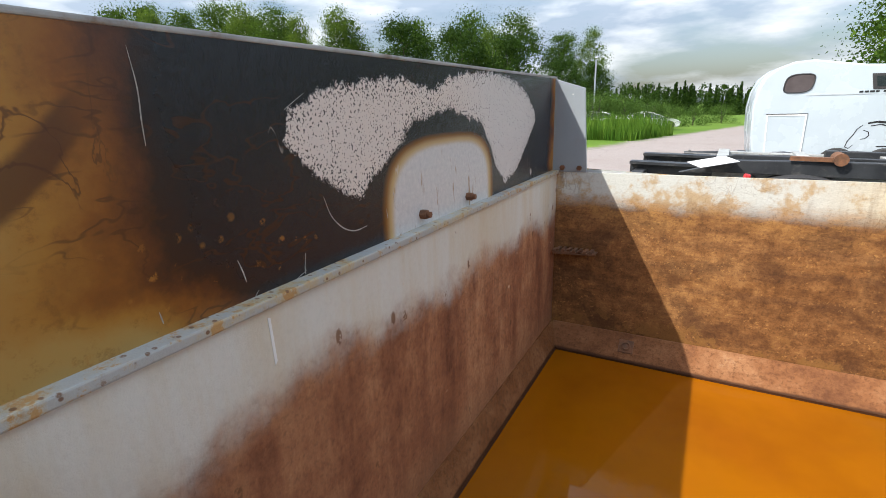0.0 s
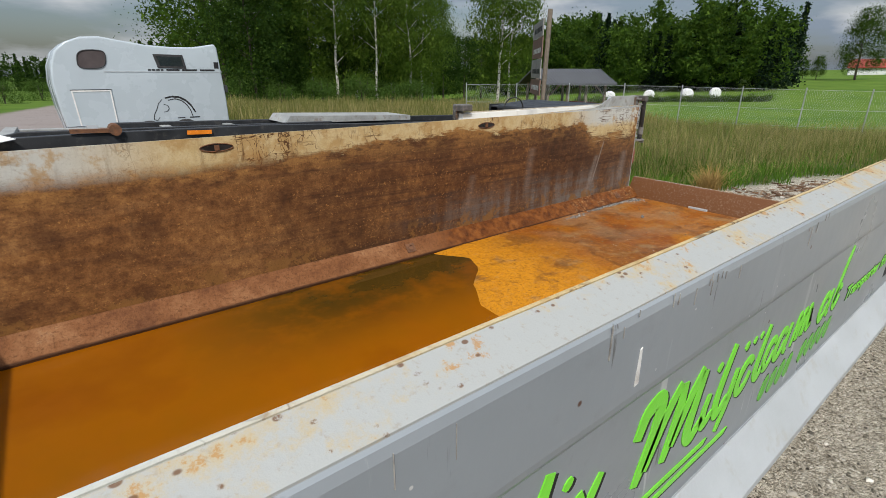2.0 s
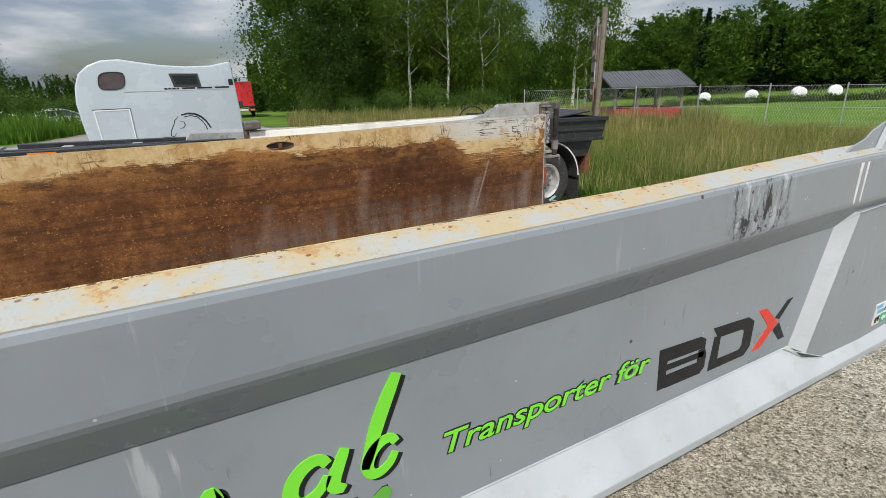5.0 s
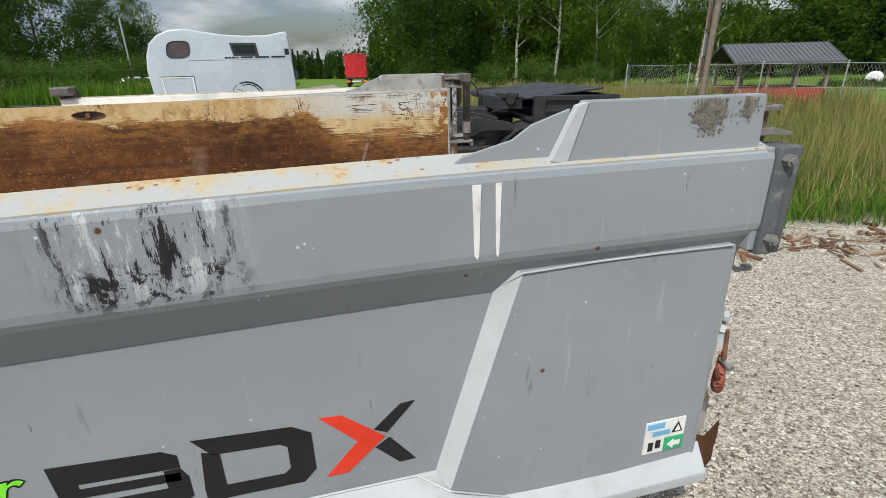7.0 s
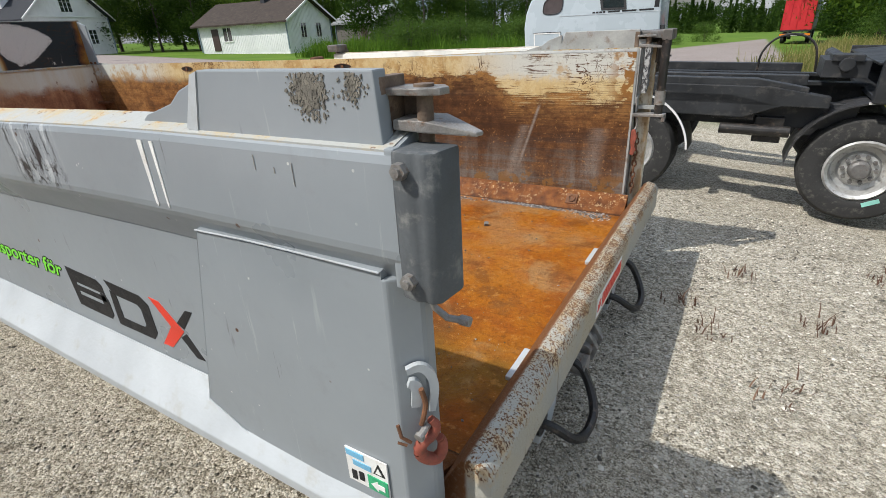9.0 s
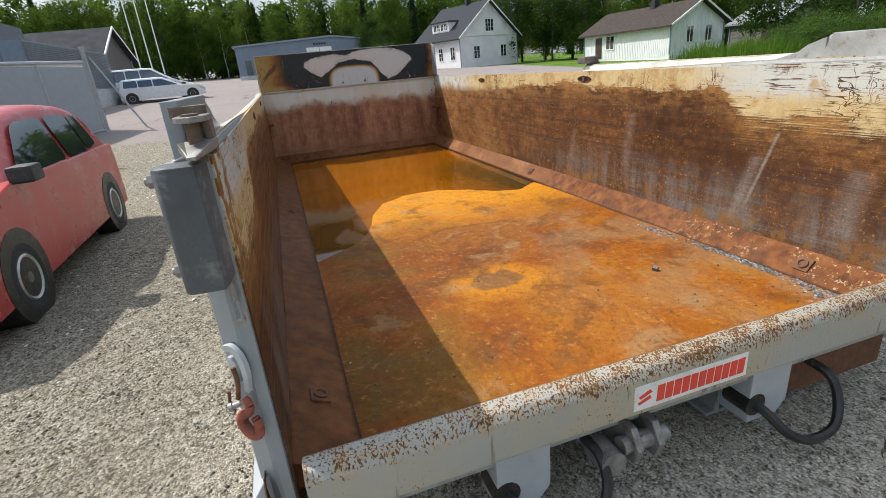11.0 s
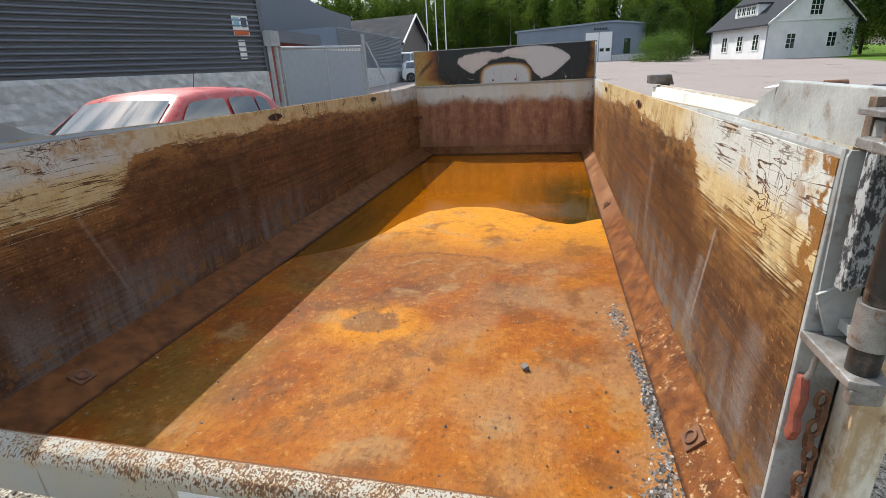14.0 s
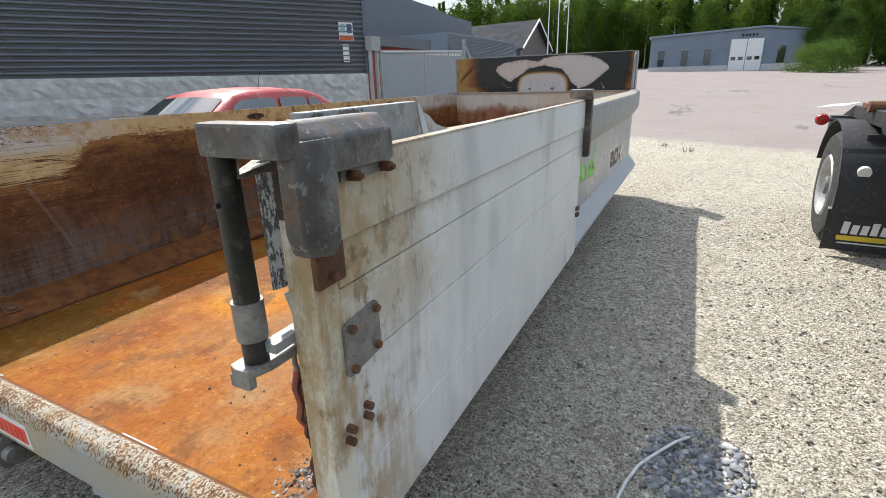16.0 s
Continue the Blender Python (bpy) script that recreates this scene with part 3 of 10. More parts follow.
def burnt_plate():
    """Upper headboard: scorched paint, black soot, a bare arch and a blistered pale saddle over it."""
    n = Nodes("burnt_plate")
    x, y, z = n.axes()
    warp = n.noise(3.2, 6.0, rough=0.6)
    fine = n.noise(70.0, 5.0, rough=0.7)
    grain = n.noise(26.0, 6.0, rough=0.75)
    wob = n.math("MULTIPLY", n.math("SUBTRACT", warp, 0.5), 0.22)
    yy, zz = n.math("ADD", y, wob), n.math("ADD", z, n.math("MULTIPLY", wob, 0.5))
    grey = n.ramp(fine, (0.3, (0.48, 0.48, 0.485)), (0.7, (0.60, 0.59, 0.57)))
    # scorch: how far in from the plate's ends
    edge_r = n.math("SUBTRACT", 2.38, yy)
    burn = n.math("MINIMUM", n.span(yy, 0.0, 0.60), n.span(edge_r, -0.02, 0.16))
    burn = n.math("ADD", burn, n.math("MULTIPLY", n.math("SUBTRACT", n.noise(5.0, 7.0, rough=0.65), 0.5), 0.42))
    burn = n.math("SUBTRACT", burn, n.math("MULTIPLY", n.span(zz, 1.38, 1.27), n.span(yy, 0.95, 0.3, 0, 0.4)))
    burn = n.math("ADD", burn, n.math("MULTIPLY", n.math("SUBTRACT", grain, 0.5), 0.14))
    scorch = n.ramp(burn, (0.0, (0.33, 0.20, 0.055)), (0.20, (0.30, 0.140, 0.023)), (0.36, (0.195, 0.068, 0.010)), (0.49, (0.085, 0.028, 0.009)), (0.60, (0.022, 0.012, 0.010)), (0.70, (0.011, 0.012, 0.016)), (1.0, (0.015, 0.017, 0.022)))
    fans = n.math("ABSOLUTE", n.math("SUBTRACT", n.noise(4.5, 4.0, warp=1.2, stretch=(1, 1.6, 1.0)), 0.5))
    amber = n.span(burn, 0.5, 0.3)
    scorch = n.mix(n.math("MULTIPLY", n.math("MULTIPLY", n.span(fans, 0.020, 0.004, 0, 0.8), amber), n.span(zz, 1.40, 1.50)), scorch, (0.075, 0.026, 0.006))
    scorch = n.mix(n.math("MULTIPLY", n.span(grain, 0.52, 0.66, 0, 0.55), amber), scorch, (0.17, 0.075, 0.014))
    # a dark brown scorched tongue with fine branches
    tongue = n.math("ADD", n.math("SUBTRACT", z, n.math("MULTIPLY", n.math("SUBTRACT", y, 0.20), 0.95)), n.math("MULTIPLY", n.math("SUBTRACT", warp, 0.5), 0.10))
    tongue = n.math("MULTIPLY", n.span(n.math("ABSOLUTE", n.math("SUBTRACT", tongue, 1.565)), 0.040, 0.018), n.math("MULTIPLY", n.span(y, 0.30, 0.22), n.span(y, -0.02, 0.12)))
    scorch = n.mix(n.math("MULTIPLY", tongue, 0.85), scorch, (0.062, 0.020, 0.006))
    twig = n.math("ABSOLUTE", n.math("SUBTRACT", n.noise(7.0, 3.0, warp=0.3, stretch=(1, 0.8, 2.0)), 0.5))
    scorch = n.mix(n.math("MULTIPLY", n.span(twig, 0.018, 0.003, 0, 0.6), n.math("MULTIPLY", n.span(burn, 0.08, 0.22), n.span(n.noise(3.0, 3.0), 0.47, 0.55))), scorch, (0.05, 0.018, 0.006))
    # rust specks in the soot
    dots = n.cells(30.0)
    near = n.math("MULTIPLY", n.span(n.math("ABSOLUTE", n.math("SUBTRACT", y, 0.42)), 0.34, 0.05), n.span(z, 1.50, 1.34))
    scorch = n.mix(n.math("MULTIPLY", n.span(dots, 0.30, 0.16), n.math("MULTIPLY", near, n.span(grain, 0.5, 0.56, 0, 0.9))), scorch, (0.36, 0.16, 0.03))
    # arch of unburnt paint over the lock plate
    ay = n.math("DIVIDE", n.math("ABSOLUTE", n.math("SUBTRACT", y, 1.245)), 0.325)
    az = n.math("DIVIDE", n.math("SUBTRACT", z, 1.285), 0.225)
    arch = n.math("POWER", n.math("ADD", n.math("POWER", ay, 3.4), n.math("POWER", n.math("MAXIMUM", az, 0.0), 3.4)), 0.294)
    arch_n = n.math("ADD", arch, n.math("MULTIPLY", wob, 0.2))
    col = n.mix(n.span(arch_n, 1.12, 1.03), scorch, (0.20, 0.085, 0.02))
    col = n.mix(n.span(arch_n, 1.06, 0.97), col, (0.46, 0.33, 0.16))
    grey = n.mix(n.span(n.noise(16.0, 4.0, stretch=(1, 1.6, 0.22), rough=0.7), 0.60, 0.65, 0, 0.8), grey, (0.30, 0.19, 0.10))
    col = n.mix(n.span(arch_n, 0.99, 0.90), col, grey)
    # pale blistered saddle round the arch: a lobe at each end
    crisp = n.math("ADD", n.math("MULTIPLY", n.math("SUBTRACT", n.noise(125.0, 3.0, rough=0.7), 0.5), 0.42), n.math("MULTIPLY", n.math("SUBTRACT", n.noise(9.0, 4.0), 0.5), 0.22))
    across = n.math("DIVIDE", y, 2.4)
    def edge_of(*stops):
        """A height along the plate, given as (place, height) pairs."""
        return n.math("ADD", 1.2, n.math("MULTIPLY", n.ramp(across, *[(v / 2.4, ((h - 1.2) / 0.6,) * 3) for v, h in stops]), 0.6))
    upper = edge_of((0.57, 1.50), (0.61, 1.615), (0.74, 1.66), (1.0, 1.685), (1.18, 1.655), (1.27, 1.70), (1.60, 1.725), (1.84, 1.695), (1.97, 1.650), (2.06, 1.585), (2.10, 1.51))
    lower = edge_of((0.57, 1.57), (0.66, 1.475), (0.80, 1.40), (0.92, 1.475), (1.06, 1.565), (1.25, 1.595), (1.50, 1.545), (1.63, 1.37), (1.72, 1.30), (1.85, 1.345), (1.96, 1.425), (2.05, 1.50), (2.10, 1.56))
    shape = n.math("MINIMUM", n.math("SUBTRACT", upper, z), n.math("SUBTRACT", z, lower))
    shape = n.math("ADD", shape, n.math("ADD", n.math("MULTIPLY", crisp, 0.10), n.math("MULTIPLY", n.math("SUBTRACT", n.noise(34.0, 4.0, rough=0.7), 0.5), 0.05)))
    holes = n.span(n.math("ADD", n.noise(150.0, 3.0, rough=0.6), n.math("ADD", n.span(y, 1.5, 1.0, -0.03, 0.0), n.span(shape, 0.07, 0.0, 0.0, 0.06))), 0.585, 0.62, 0, 0.9)
    pale = n.math("MULTIPLY", n.span(shape, 0.0, 0.012), n.math("SUBTRACT", 1.0, holes))
    pale = n.math("MULTIPLY", pale, n.span(arch_n, 1.10, 1.16))
    col = n.mix(pale, col, n.mix(fine, n.mix(n.span(y, 1.2, 1.7), (0.70, 0.59, 0.52), (0.60, 0.585, 0.575)), (0.62, 0.57, 0.53)))
    # scratches
    scr = n.math("ABSOLUTE", n.math("SUBTRACT", n.noise(3.6, 2.0, stretch=(1, 2.6, 0.45), warp=1.0), 0.5))
    scr = n.math("MULTIPLY", n.span(scr, 0.004, 0.001), n.span(n.noise(4.0, 3.0), 0.60, 0.64))
    col = n.mix(n.math("MULTIPLY", scr, 0.75), col, (0.55, 0.50, 0.46))
    return n.done(col, n.span(burn, 0.3, 0.8, 0.42, 0.26), 0.0, n.math("ADD", n.math("MULTIPLY", grain, n.span(burn, 0.4, 0.8)), n.math("MULTIPLY", pale, 0.5)), 0.004, 0.5)


def head_lower():
    """Pale paint above, purple-brown rust runs below, with scratched specks."""
    n = Nodes("head_lower")
    x, y, z = n.axes()
    wav = n.noise(2.6, 5.0, rough=0.6)
    drip = n.noise(5.0, 7.0, stretch=(1, 1.3, 0.22), rough=0.65)
    fine = n.noise(75.0, 5.0, rough=0.75)
    mid = n.noise(14.0, 6.0, rough=0.7)
    line = n.math("ADD", 1.055, n.math("MULTIPLY", n.math("SUBTRACT", wav, 0.5), 0.34))
    line = n.math("ADD", line, n.math("MULTIPLY", n.math("SUBTRACT", mid, 0.5), 0.10))
    paint = n.span(n.math("SUBTRACT", z, line), -0.075, 0.065)
    rust = n.ramp(n.math("ADD", n.math("MULTIPLY", drip, 0.65), n.math("MULTIPLY", mid, 0.35)), (0.36, (0.13, 0.047, 0.025)), (0.48, (0.265, 0.108, 0.053)), (0.58, (0.40, 0.195, 0.096)), (0.70, (0.50, 0.31, 0.18)))
    rust = n.mix(n.span(z, 0.62, 0.44, 0, 0.5), rust, (0.27, 0.135, 0.065))
    pale = n.ramp(drip, (0.4, (0.60, 0.59, 0.53)), (0.7, (0.55, 0.47, 0.33)))
    col = n.mix(paint, rust, pale)
    col = n.mix(n.math("MULTIPLY", n.span(n.cells(16.0, n.node("ShaderNodeMapping", Vector=n.pos, Scale=(1, 1, 0.5)).outputs[0]), 0.20, 0.12, 0, 0.85), n.span(mid, 0.52, 0.56)), col, (0.15, 0.068, 0.03))
    col = n.mix(n.math("MULTIPLY", n.span(n.cells(8.0), 0.07, 0.03), n.span(mid, 0.5, 0.54)), col, (0.60, 0.50, 0.36))
    col = n.mix(n.math("MULTIPLY", n.span(fine, 0.45, 0.72, 0, 0.42), n.math("SUBTRACT", 1.15, paint)), col, (0.075, 0.028, 0.016))
    return n.done(col, 0.55, 0.0, n.math("ADD", fine, mid), 0.003, 0.5)


def pond():
    """Still rusty rainwater over ochre silt."""
    n = Nodes("rusty_water")
    x, y, z = n.axes()
    big, mid = n.noise(1.1, 5.0), n.noise(5.0, 4.0)
    col = n.ramp(big, (0.30, (0.185, 0.050, 0.001)), (0.5, (0.245, 0.076, 0.001)), (0.7, (0.21, 0.072, 0.0015)))
    col = n.mix(n.span(mid, 0.45, 0.75, 0, 0.35), col, (0.25, 0.070, 0.002))
    # darker olive towards the far side, uneven by noise
    far_dark = n.math("MULTIPLY", n.span(y, 1.30, 2.05), n.span(x, 0.3, 1.5))
    col = n.mix(n.math("MULTIPLY", far_dark, n.span(n.noise(3.0, 5.0, rough=0.65), 0.32, 0.55, 0.45, 0.95)), col, (0.042, 0.026, 0.003))
    # the near wall's dark reflection on the water, put into the colour
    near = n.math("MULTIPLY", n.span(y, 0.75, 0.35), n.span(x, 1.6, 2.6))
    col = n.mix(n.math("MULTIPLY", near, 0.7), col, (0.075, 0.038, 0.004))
    return n.done(col, 0.03, 0.0, n.noise(2.0, 2.0), 0.0006, 0.15, 0.5, IOR=1.33)


def gravel_ground():
    """Grey crushed-stone gravel near the body, meadow soil and asphalt further off."""
    n = Nodes("gravel_ground")
    x, y, z = n.axes()
    jolt = n.node("ShaderNodeVectorMath", Vector=n.node("ShaderNodeTexNoise", Vector=n.pos, Scale=60.0, Detail=2.0).outputs["Color"])
    jolt.operation = "SCALE"
    jolt.inputs["Scale"].default_value = 0.012
    place = n.node("ShaderNodeVectorMath", Vector=n.pos)
    place.operation = "ADD"
    n.t.links.new(jolt.outputs[0], place.inputs[1])
    cell = n.cells(92.0, place.outputs[0])
    tone = n.node("ShaderNodeSeparateColor", Color=n.cells(92.0, place.outputs[0], out="Color")).outputs[0]
    grit = n.node("ShaderNodeSeparateColor", Color=n.cells(270.0, out="Color")).outputs[0]
    lump = n.cells(46.0, place.outputs[0])
    lump_tone = n.node("ShaderNodeSeparateColor", Color=n.cells(46.0, place.outputs[0], out="Color")).outputs[0]
    big, mid = n.noise(0.55, 5.0), n.noise(2.3, 6.0, rough=0.65)
    fines = n.ramp(grit, (0.0, (0.075, 0.063, 0.046)), (0.30, (0.27, 0.24, 0.19)), (0.75, (0.54, 0.495, 0.41)), (1.0, (0.78, 0.74, 0.645)))
    stone = n.ramp(tone, (0.0, (0.065, 0.057, 0.045)), (0.20, (0.22, 0.20, 0.16)), (0.5, (0.52, 0.49, 0.425)), (0.8, (0.74, 0.71, 0.635)), (1.0, (0.90, 0.87, 0.80)))
    stone = n.mix(n.span(cell, 0.42, 0.62, 0, 0.9), stone, fines)
    stone = n.mix(n.math("MULTIPLY", n.span(lump, 0.50, 0.36), n.span(lump_tone, 0.80, 0.84)), stone, n.ramp(lump_tone, (0.8, (0.40, 0.385, 0.35)), (1.0, (0.66, 0.64, 0.58))))
    gravel = n.mix(n.span(mid, 0.44, 0.64, 0.05, 0.6), stone, fines)
    gravel = n.mix(n.span(big, 0.45, 0.65, 0, 0.25), gravel, (0.44, 0.415, 0.36))
    gravel = n.mix(n.span(n.noise(5.0, 8.0, rough=0.72), 0.54, 0.66, 0, 0.5), gravel, (0.17, 0.150, 0.115))
    blot = n.noise(26.0, 6.0, rough=0.75)
    gravel = n.mix(n.span(blot, 0.54, 0.66, 0, 0.6), gravel, (0.12, 0.107, 0.083))
    gravel = n.mix(n.span(blot, 0.48, 0.36, 0, 0.7), gravel, (0.78, 0.75, 0.67))
    soil = n.math("MULTIPLY", n.span(n.math("ADD", y, n.math("MULTIPLY", n.math("SUBTRACT", mid, 0.5), 1.5)), 0.1, -0.7), n.span(x, 6.2, 4.6))
    gravel = n.mix(n.math("MULTIPLY", soil, n.span(n.noise(14.0, 7.0, rough=0.7), 0.36, 0.62, 0.40, 0.85)), gravel, n.mix(n.span(tone, 0.3, 0.7), (0.095, 0.082, 0.062), (0.30, 0.27, 0.215)))
    gravel = n.mix(1.0, gravel, (0.95, 0.925, 0.875), "MULTIPLY")
    # pinkish worn asphalt of the yard and the road
    wob = n.math("MULTIPLY", n.math("SUBTRACT", mid, 0.5), 1.6)
    asph = n.ramp(n.noise(160.0, 3.0), (0.3, (0.21, 0.180, 0.168)), (0.7, (0.31, 0.272, 0.255)))
    asph = n.mix(n.span(n.noise(0.35, 6.0), 0.45, 0.65, 0, 0.5), asph, (0.23, 0.19, 0.175))
    asph = n.mix(n.span(n.noise(0.5, 7.0, rough=0.7, stretch=(0.35, 1.3, 1)), 0.62, 0.66, 0, 0.7), asph, (0.12, 0.105, 0.10))
    asph = n.mix(n.span(n.noise(7.0, 7.0, rough=0.75), 0.52, 0.66, 0, 0.2), asph, (0.38, 0.345, 0.32))
    crack = n.span(n.cells(0.45, n.node("ShaderNodeMapping", Vector=n.pos, Scale=(1.0, 0.35, 1.0)).outputs[0], "DISTANCE_TO_EDGE"), 0.02, 0.0)
    asph = n.mix(n.math("MULTIPLY", n.math("MULTIPLY", crack, n.span(mid, 0.5, 0.6)), 0.4), asph, (0.10, 0.085, 0.075))
    edge = n.math("ADD", n.math("ADD", x, 7.0), n.math("MULTIPLY", n.math("SUBTRACT", y, 1.0), -0.42))
    yard = n.span(n.math("ADD", edge, wob), 0.5, -0.5)
    yard = n.math("MAXIMUM", yard, n.span(n.math("ADD", y, wob), 8.6, 9.6))
    col = n.mix(yard, gravel, asph)
    # meadow soil and grass: right of the road, and the lawns round the houses
    green = n.ramp(n.noise(1.1, 6.0, rough=0.65), (0.3, (0.040, 0.060, 0.016)), (0.55, (0.075, 0.095, 0.027)), (0.75, (0.14, 0.125, 0.055)))
    lawn = n.ramp(n.noise(0.25, 6.0), (0.3, (0.062, 0.125, 0.014)), (0.7, (0.120, 0.190, 0.028)))
    wob2 = n.math("MULTIPLY", n.math("SUBTRACT", n.noise(1.2, 5.0), 0.5), 1.8)
    right = n.math("SUBTRACT", x, n.math("ADD", 4.9, n.math("MULTIPLY", n.math("SUBTRACT", y, 12.0), 0.17)))
    m1 = n.math("MULTIPLY", n.span(n.math("ADD", right, wob2), -0.3, 0.5), n.span(y, 7.0, 9.0))
    m2 = n.math("MULTIPLY", n.span(n.math("ADD", x, n.math("MULTIPLY", wob2, 0.4)), 7.1, 7.8), n.span(n.math("ADD", n.math("SUBTRACT", y, n.math("MULTIPLY", n.math("SUBTRACT", x, 7.0), -0.28)), n.math("MULTIPLY", wob2, 0.4)), 2.5, 3.2))
    left_edge = n.math("SUBTRACT", n.math("ADD", -3.0, n.math("MULTIPLY", n.math("SUBTRACT", y, 30.0), 0.17)), x)
    m3 = n.math("MULTIPLY", n.span(n.math("ADD", left_edge, wob2), -0.3, 0.8), n.span(n.math("SUBTRACT", n.math("ADD", y, wob2), n.math("ADD", 17.0, n.math("MULTIPLY", x, -0.24))), 0.0, 1.5))
    m4 = n.span(x, 60.0, 70.0)
    veg = n.math("MAXIMUM", n.math("MAXIMUM", m1, m2), n.math("MAXIMUM", m3, m4))
    field = n.math("SUBTRACT", n.math("ADD", n.math("MULTIPLY", x, 0.785), n.math("MULTIPLY", y, 0.62)), 27.8)
    turf = n.mix(n.math("MAXIMUM", n.span(field, 0.0, 0.8), m3), green, lawn)
    col = n.mix(veg, col, turf)
    hard = n.math("MAXIMUM", yard, veg)
    height = n.math("MULTIPLY", n.math("ADD", n.math("SUBTRACT", 1.0, n.math("ADD", cell, n.math("MULTIPLY", lump, 0.6))), n.noise(150.0, 4.0, rough=0.75)), n.math("SUBTRACT", 1.0, n.math("MULTIPLY", hard, 0.85)))
    return n.done(col, 0.95, 0.0, height, 0.009, 1.0, 0.1)


RUST_IN, RUST_FLOOR, STRIP = rusty_inside(), rusty_floor(), rust_strip()
GREY, RIM, SILL, BURNT, HEADLOW, POND, GRAVEL = grey_paint(), rim_paint(), sill_paint(), burnt_plate(), head_lower(), pond(), gravel_ground()
# skirt and bevels are grey paint; the light they catch is in this colour
PALE_LIT = plain("pale_lit", (0.42, 0.45, 0.47), 0.4, vary=0.10, scale=5, dirt=(0.36, 0.36, 0.34))
FRAME_GREY = plain("frame_grey", (0.34, 0.35, 0.34), 0.5, vary=0.3, scale=7, dirt=(0.15, 0.09, 0.05))
RUBBER = plain("rubber", (0.085, 0.095, 0.103), 0.7, vary=0.3, scale=9, dirt=(0.22, 0.22, 0.21))
RUST_STEEL = plain("rusty_steel", (0.20, 0.145, 0.105), 0.65, 0.2, vary=0.5, scale=22, bump=0.003, dirt=(0.085, 0.04, 0.022))
STEEL = plain("worn_steel", (0.30, 0.29, 0.275), 0.45, 0.45, vary=0.45, scale=24, dirt=(0.17, 0.085, 0.04))
GREASE = plain("greasy_black", (0.022, 0.02, 0.019), 0.4, vary=0.5, scale=12, dirt=(0.12, 0.09, 0.07))
RUST = plain("brown_rust", (0.17, 0.075, 0.035), 0.8, vary=0.5, scale=25, bump=0.004)
RED_RUST = plain("red_primer", (0.30, 0.075, 0.048), 0.6, vary=0.45, scale=34, dirt=(0.14, 0.070, 0.036))
GREEN = plain("lime_film", (0.20, 0.74, 0.045), 0.4, vary=0.08, scale=5)
BLACK = plain("black_film", (0.010, 0.010, 0.011), 0.55, vary=0.2, scale=12)
RED_FILM = plain("red_film", (0.72, 0.045, 0.02), 0.4, vary=0.15, scale=10)
WHITE_FILM = plain("white_film", (0.74, 0.74, 0.72), 0.4, vary=0.1, scale=10, dirt=(0.5, 0.46, 0.42))

# ---- ground ----
def axis_steps(lo, hi, fine_lo, fine_hi, step):
    a = list(np.arange(fine_lo, fine_hi + 1e-6, step))
    d, x = step, fine_hi
    while x < hi:
        d *= 1.35
        x += d
        a.append(x)
    d, x = step, fine_lo
    while x > lo:
        d *= 1.35
        x -= d
        a.insert(0, x)
    return a


bm = B()
grid(bm, axis_steps(-900, 900, -9, 12, 0.35), axis_steps(-900, 900, -7, 10, 0.35),
     lambda x, y: (x, y, gz(max(min(x, 300), -300), max(min(y, 300), -300)) + 0.022 * (noise.noise((x * 0.9, y * 0.9, 1.7)) - 0.15) * (1 if abs(x) < 15 and abs(y) < 15 else 0)))
ground = part("ground", bm, GRAVEL, smooth=True)
tagged(ground, "grey crushed-stone gravel yard with worn asphalt beyond", "ground", kind="structure")

# ---- the tipper body ----
X0, X1, WI, ZF, ZR = -0.75, 5.24, 2.38, 0.325, 1.292       # head, tail, inner width, floor, rim
body = thing("tipper_body", "grey steel tipper body with rusted inside, standing on the gravel", "tipper body")

# shore of the water on the floor: (y, x) pairs
SHORE = [(0.05, 3.46), (0.16, 3.43), (0.34, 3.32), (0.49, 3.19), (0.64, 2.95), (0.71, 2.61), (0.86, 2.26), (1.09, 2.11), (1.43, 2.10), (1.67, 2.26), (1.84, 2.49), (2.04, 2.57), (2.25, 2.43), (2.34, 2.40)]


def shore(y):
    for (ya, xa), (yb, xb) in zip(SHORE, SHORE[1:]):
        if y <= yb:
            k = min(max((y - ya) / (yb - ya), 0), 1)
            return xa + (xb - xa) * k
    return SHORE[-1][1]


def floor_z(x, y):
    d = x - shore(y)
    dent = 0.03 * max(min(-d / 0.6, 1.0), -0.35)
    return ZF - dent + 0.0035 * (noise.noise((x * 2.1, y * 2.1, 4.0)))


bm = B()
grid(bm, np.linspace(X0 + 0.03, 5.22, 110), np.linspace(0.06, 2.32, 46), lambda x, y: (x, y, floor_z(x, y)))
floor_plate = part("floor_plate", bm, RUST_FLOOR, body, "orange rusted steel floor with dried silt", smooth=True)

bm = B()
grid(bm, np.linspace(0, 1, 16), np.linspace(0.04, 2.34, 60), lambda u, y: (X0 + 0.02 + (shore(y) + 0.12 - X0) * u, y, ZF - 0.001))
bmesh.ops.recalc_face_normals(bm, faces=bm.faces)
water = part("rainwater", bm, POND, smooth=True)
tagged(water, "shallow orange-brown rusty rainwater lying on the floor", "water", kind="structure")


def sag(x):
    """The rails hang a little between head and tail."""
    k = min(max((4.7 - x) / 1.5, 0), 1) * min(max((x + 0.75) / 0.6, 0), 1)
    return -0.022 * k * k * (3 - 2 * k)


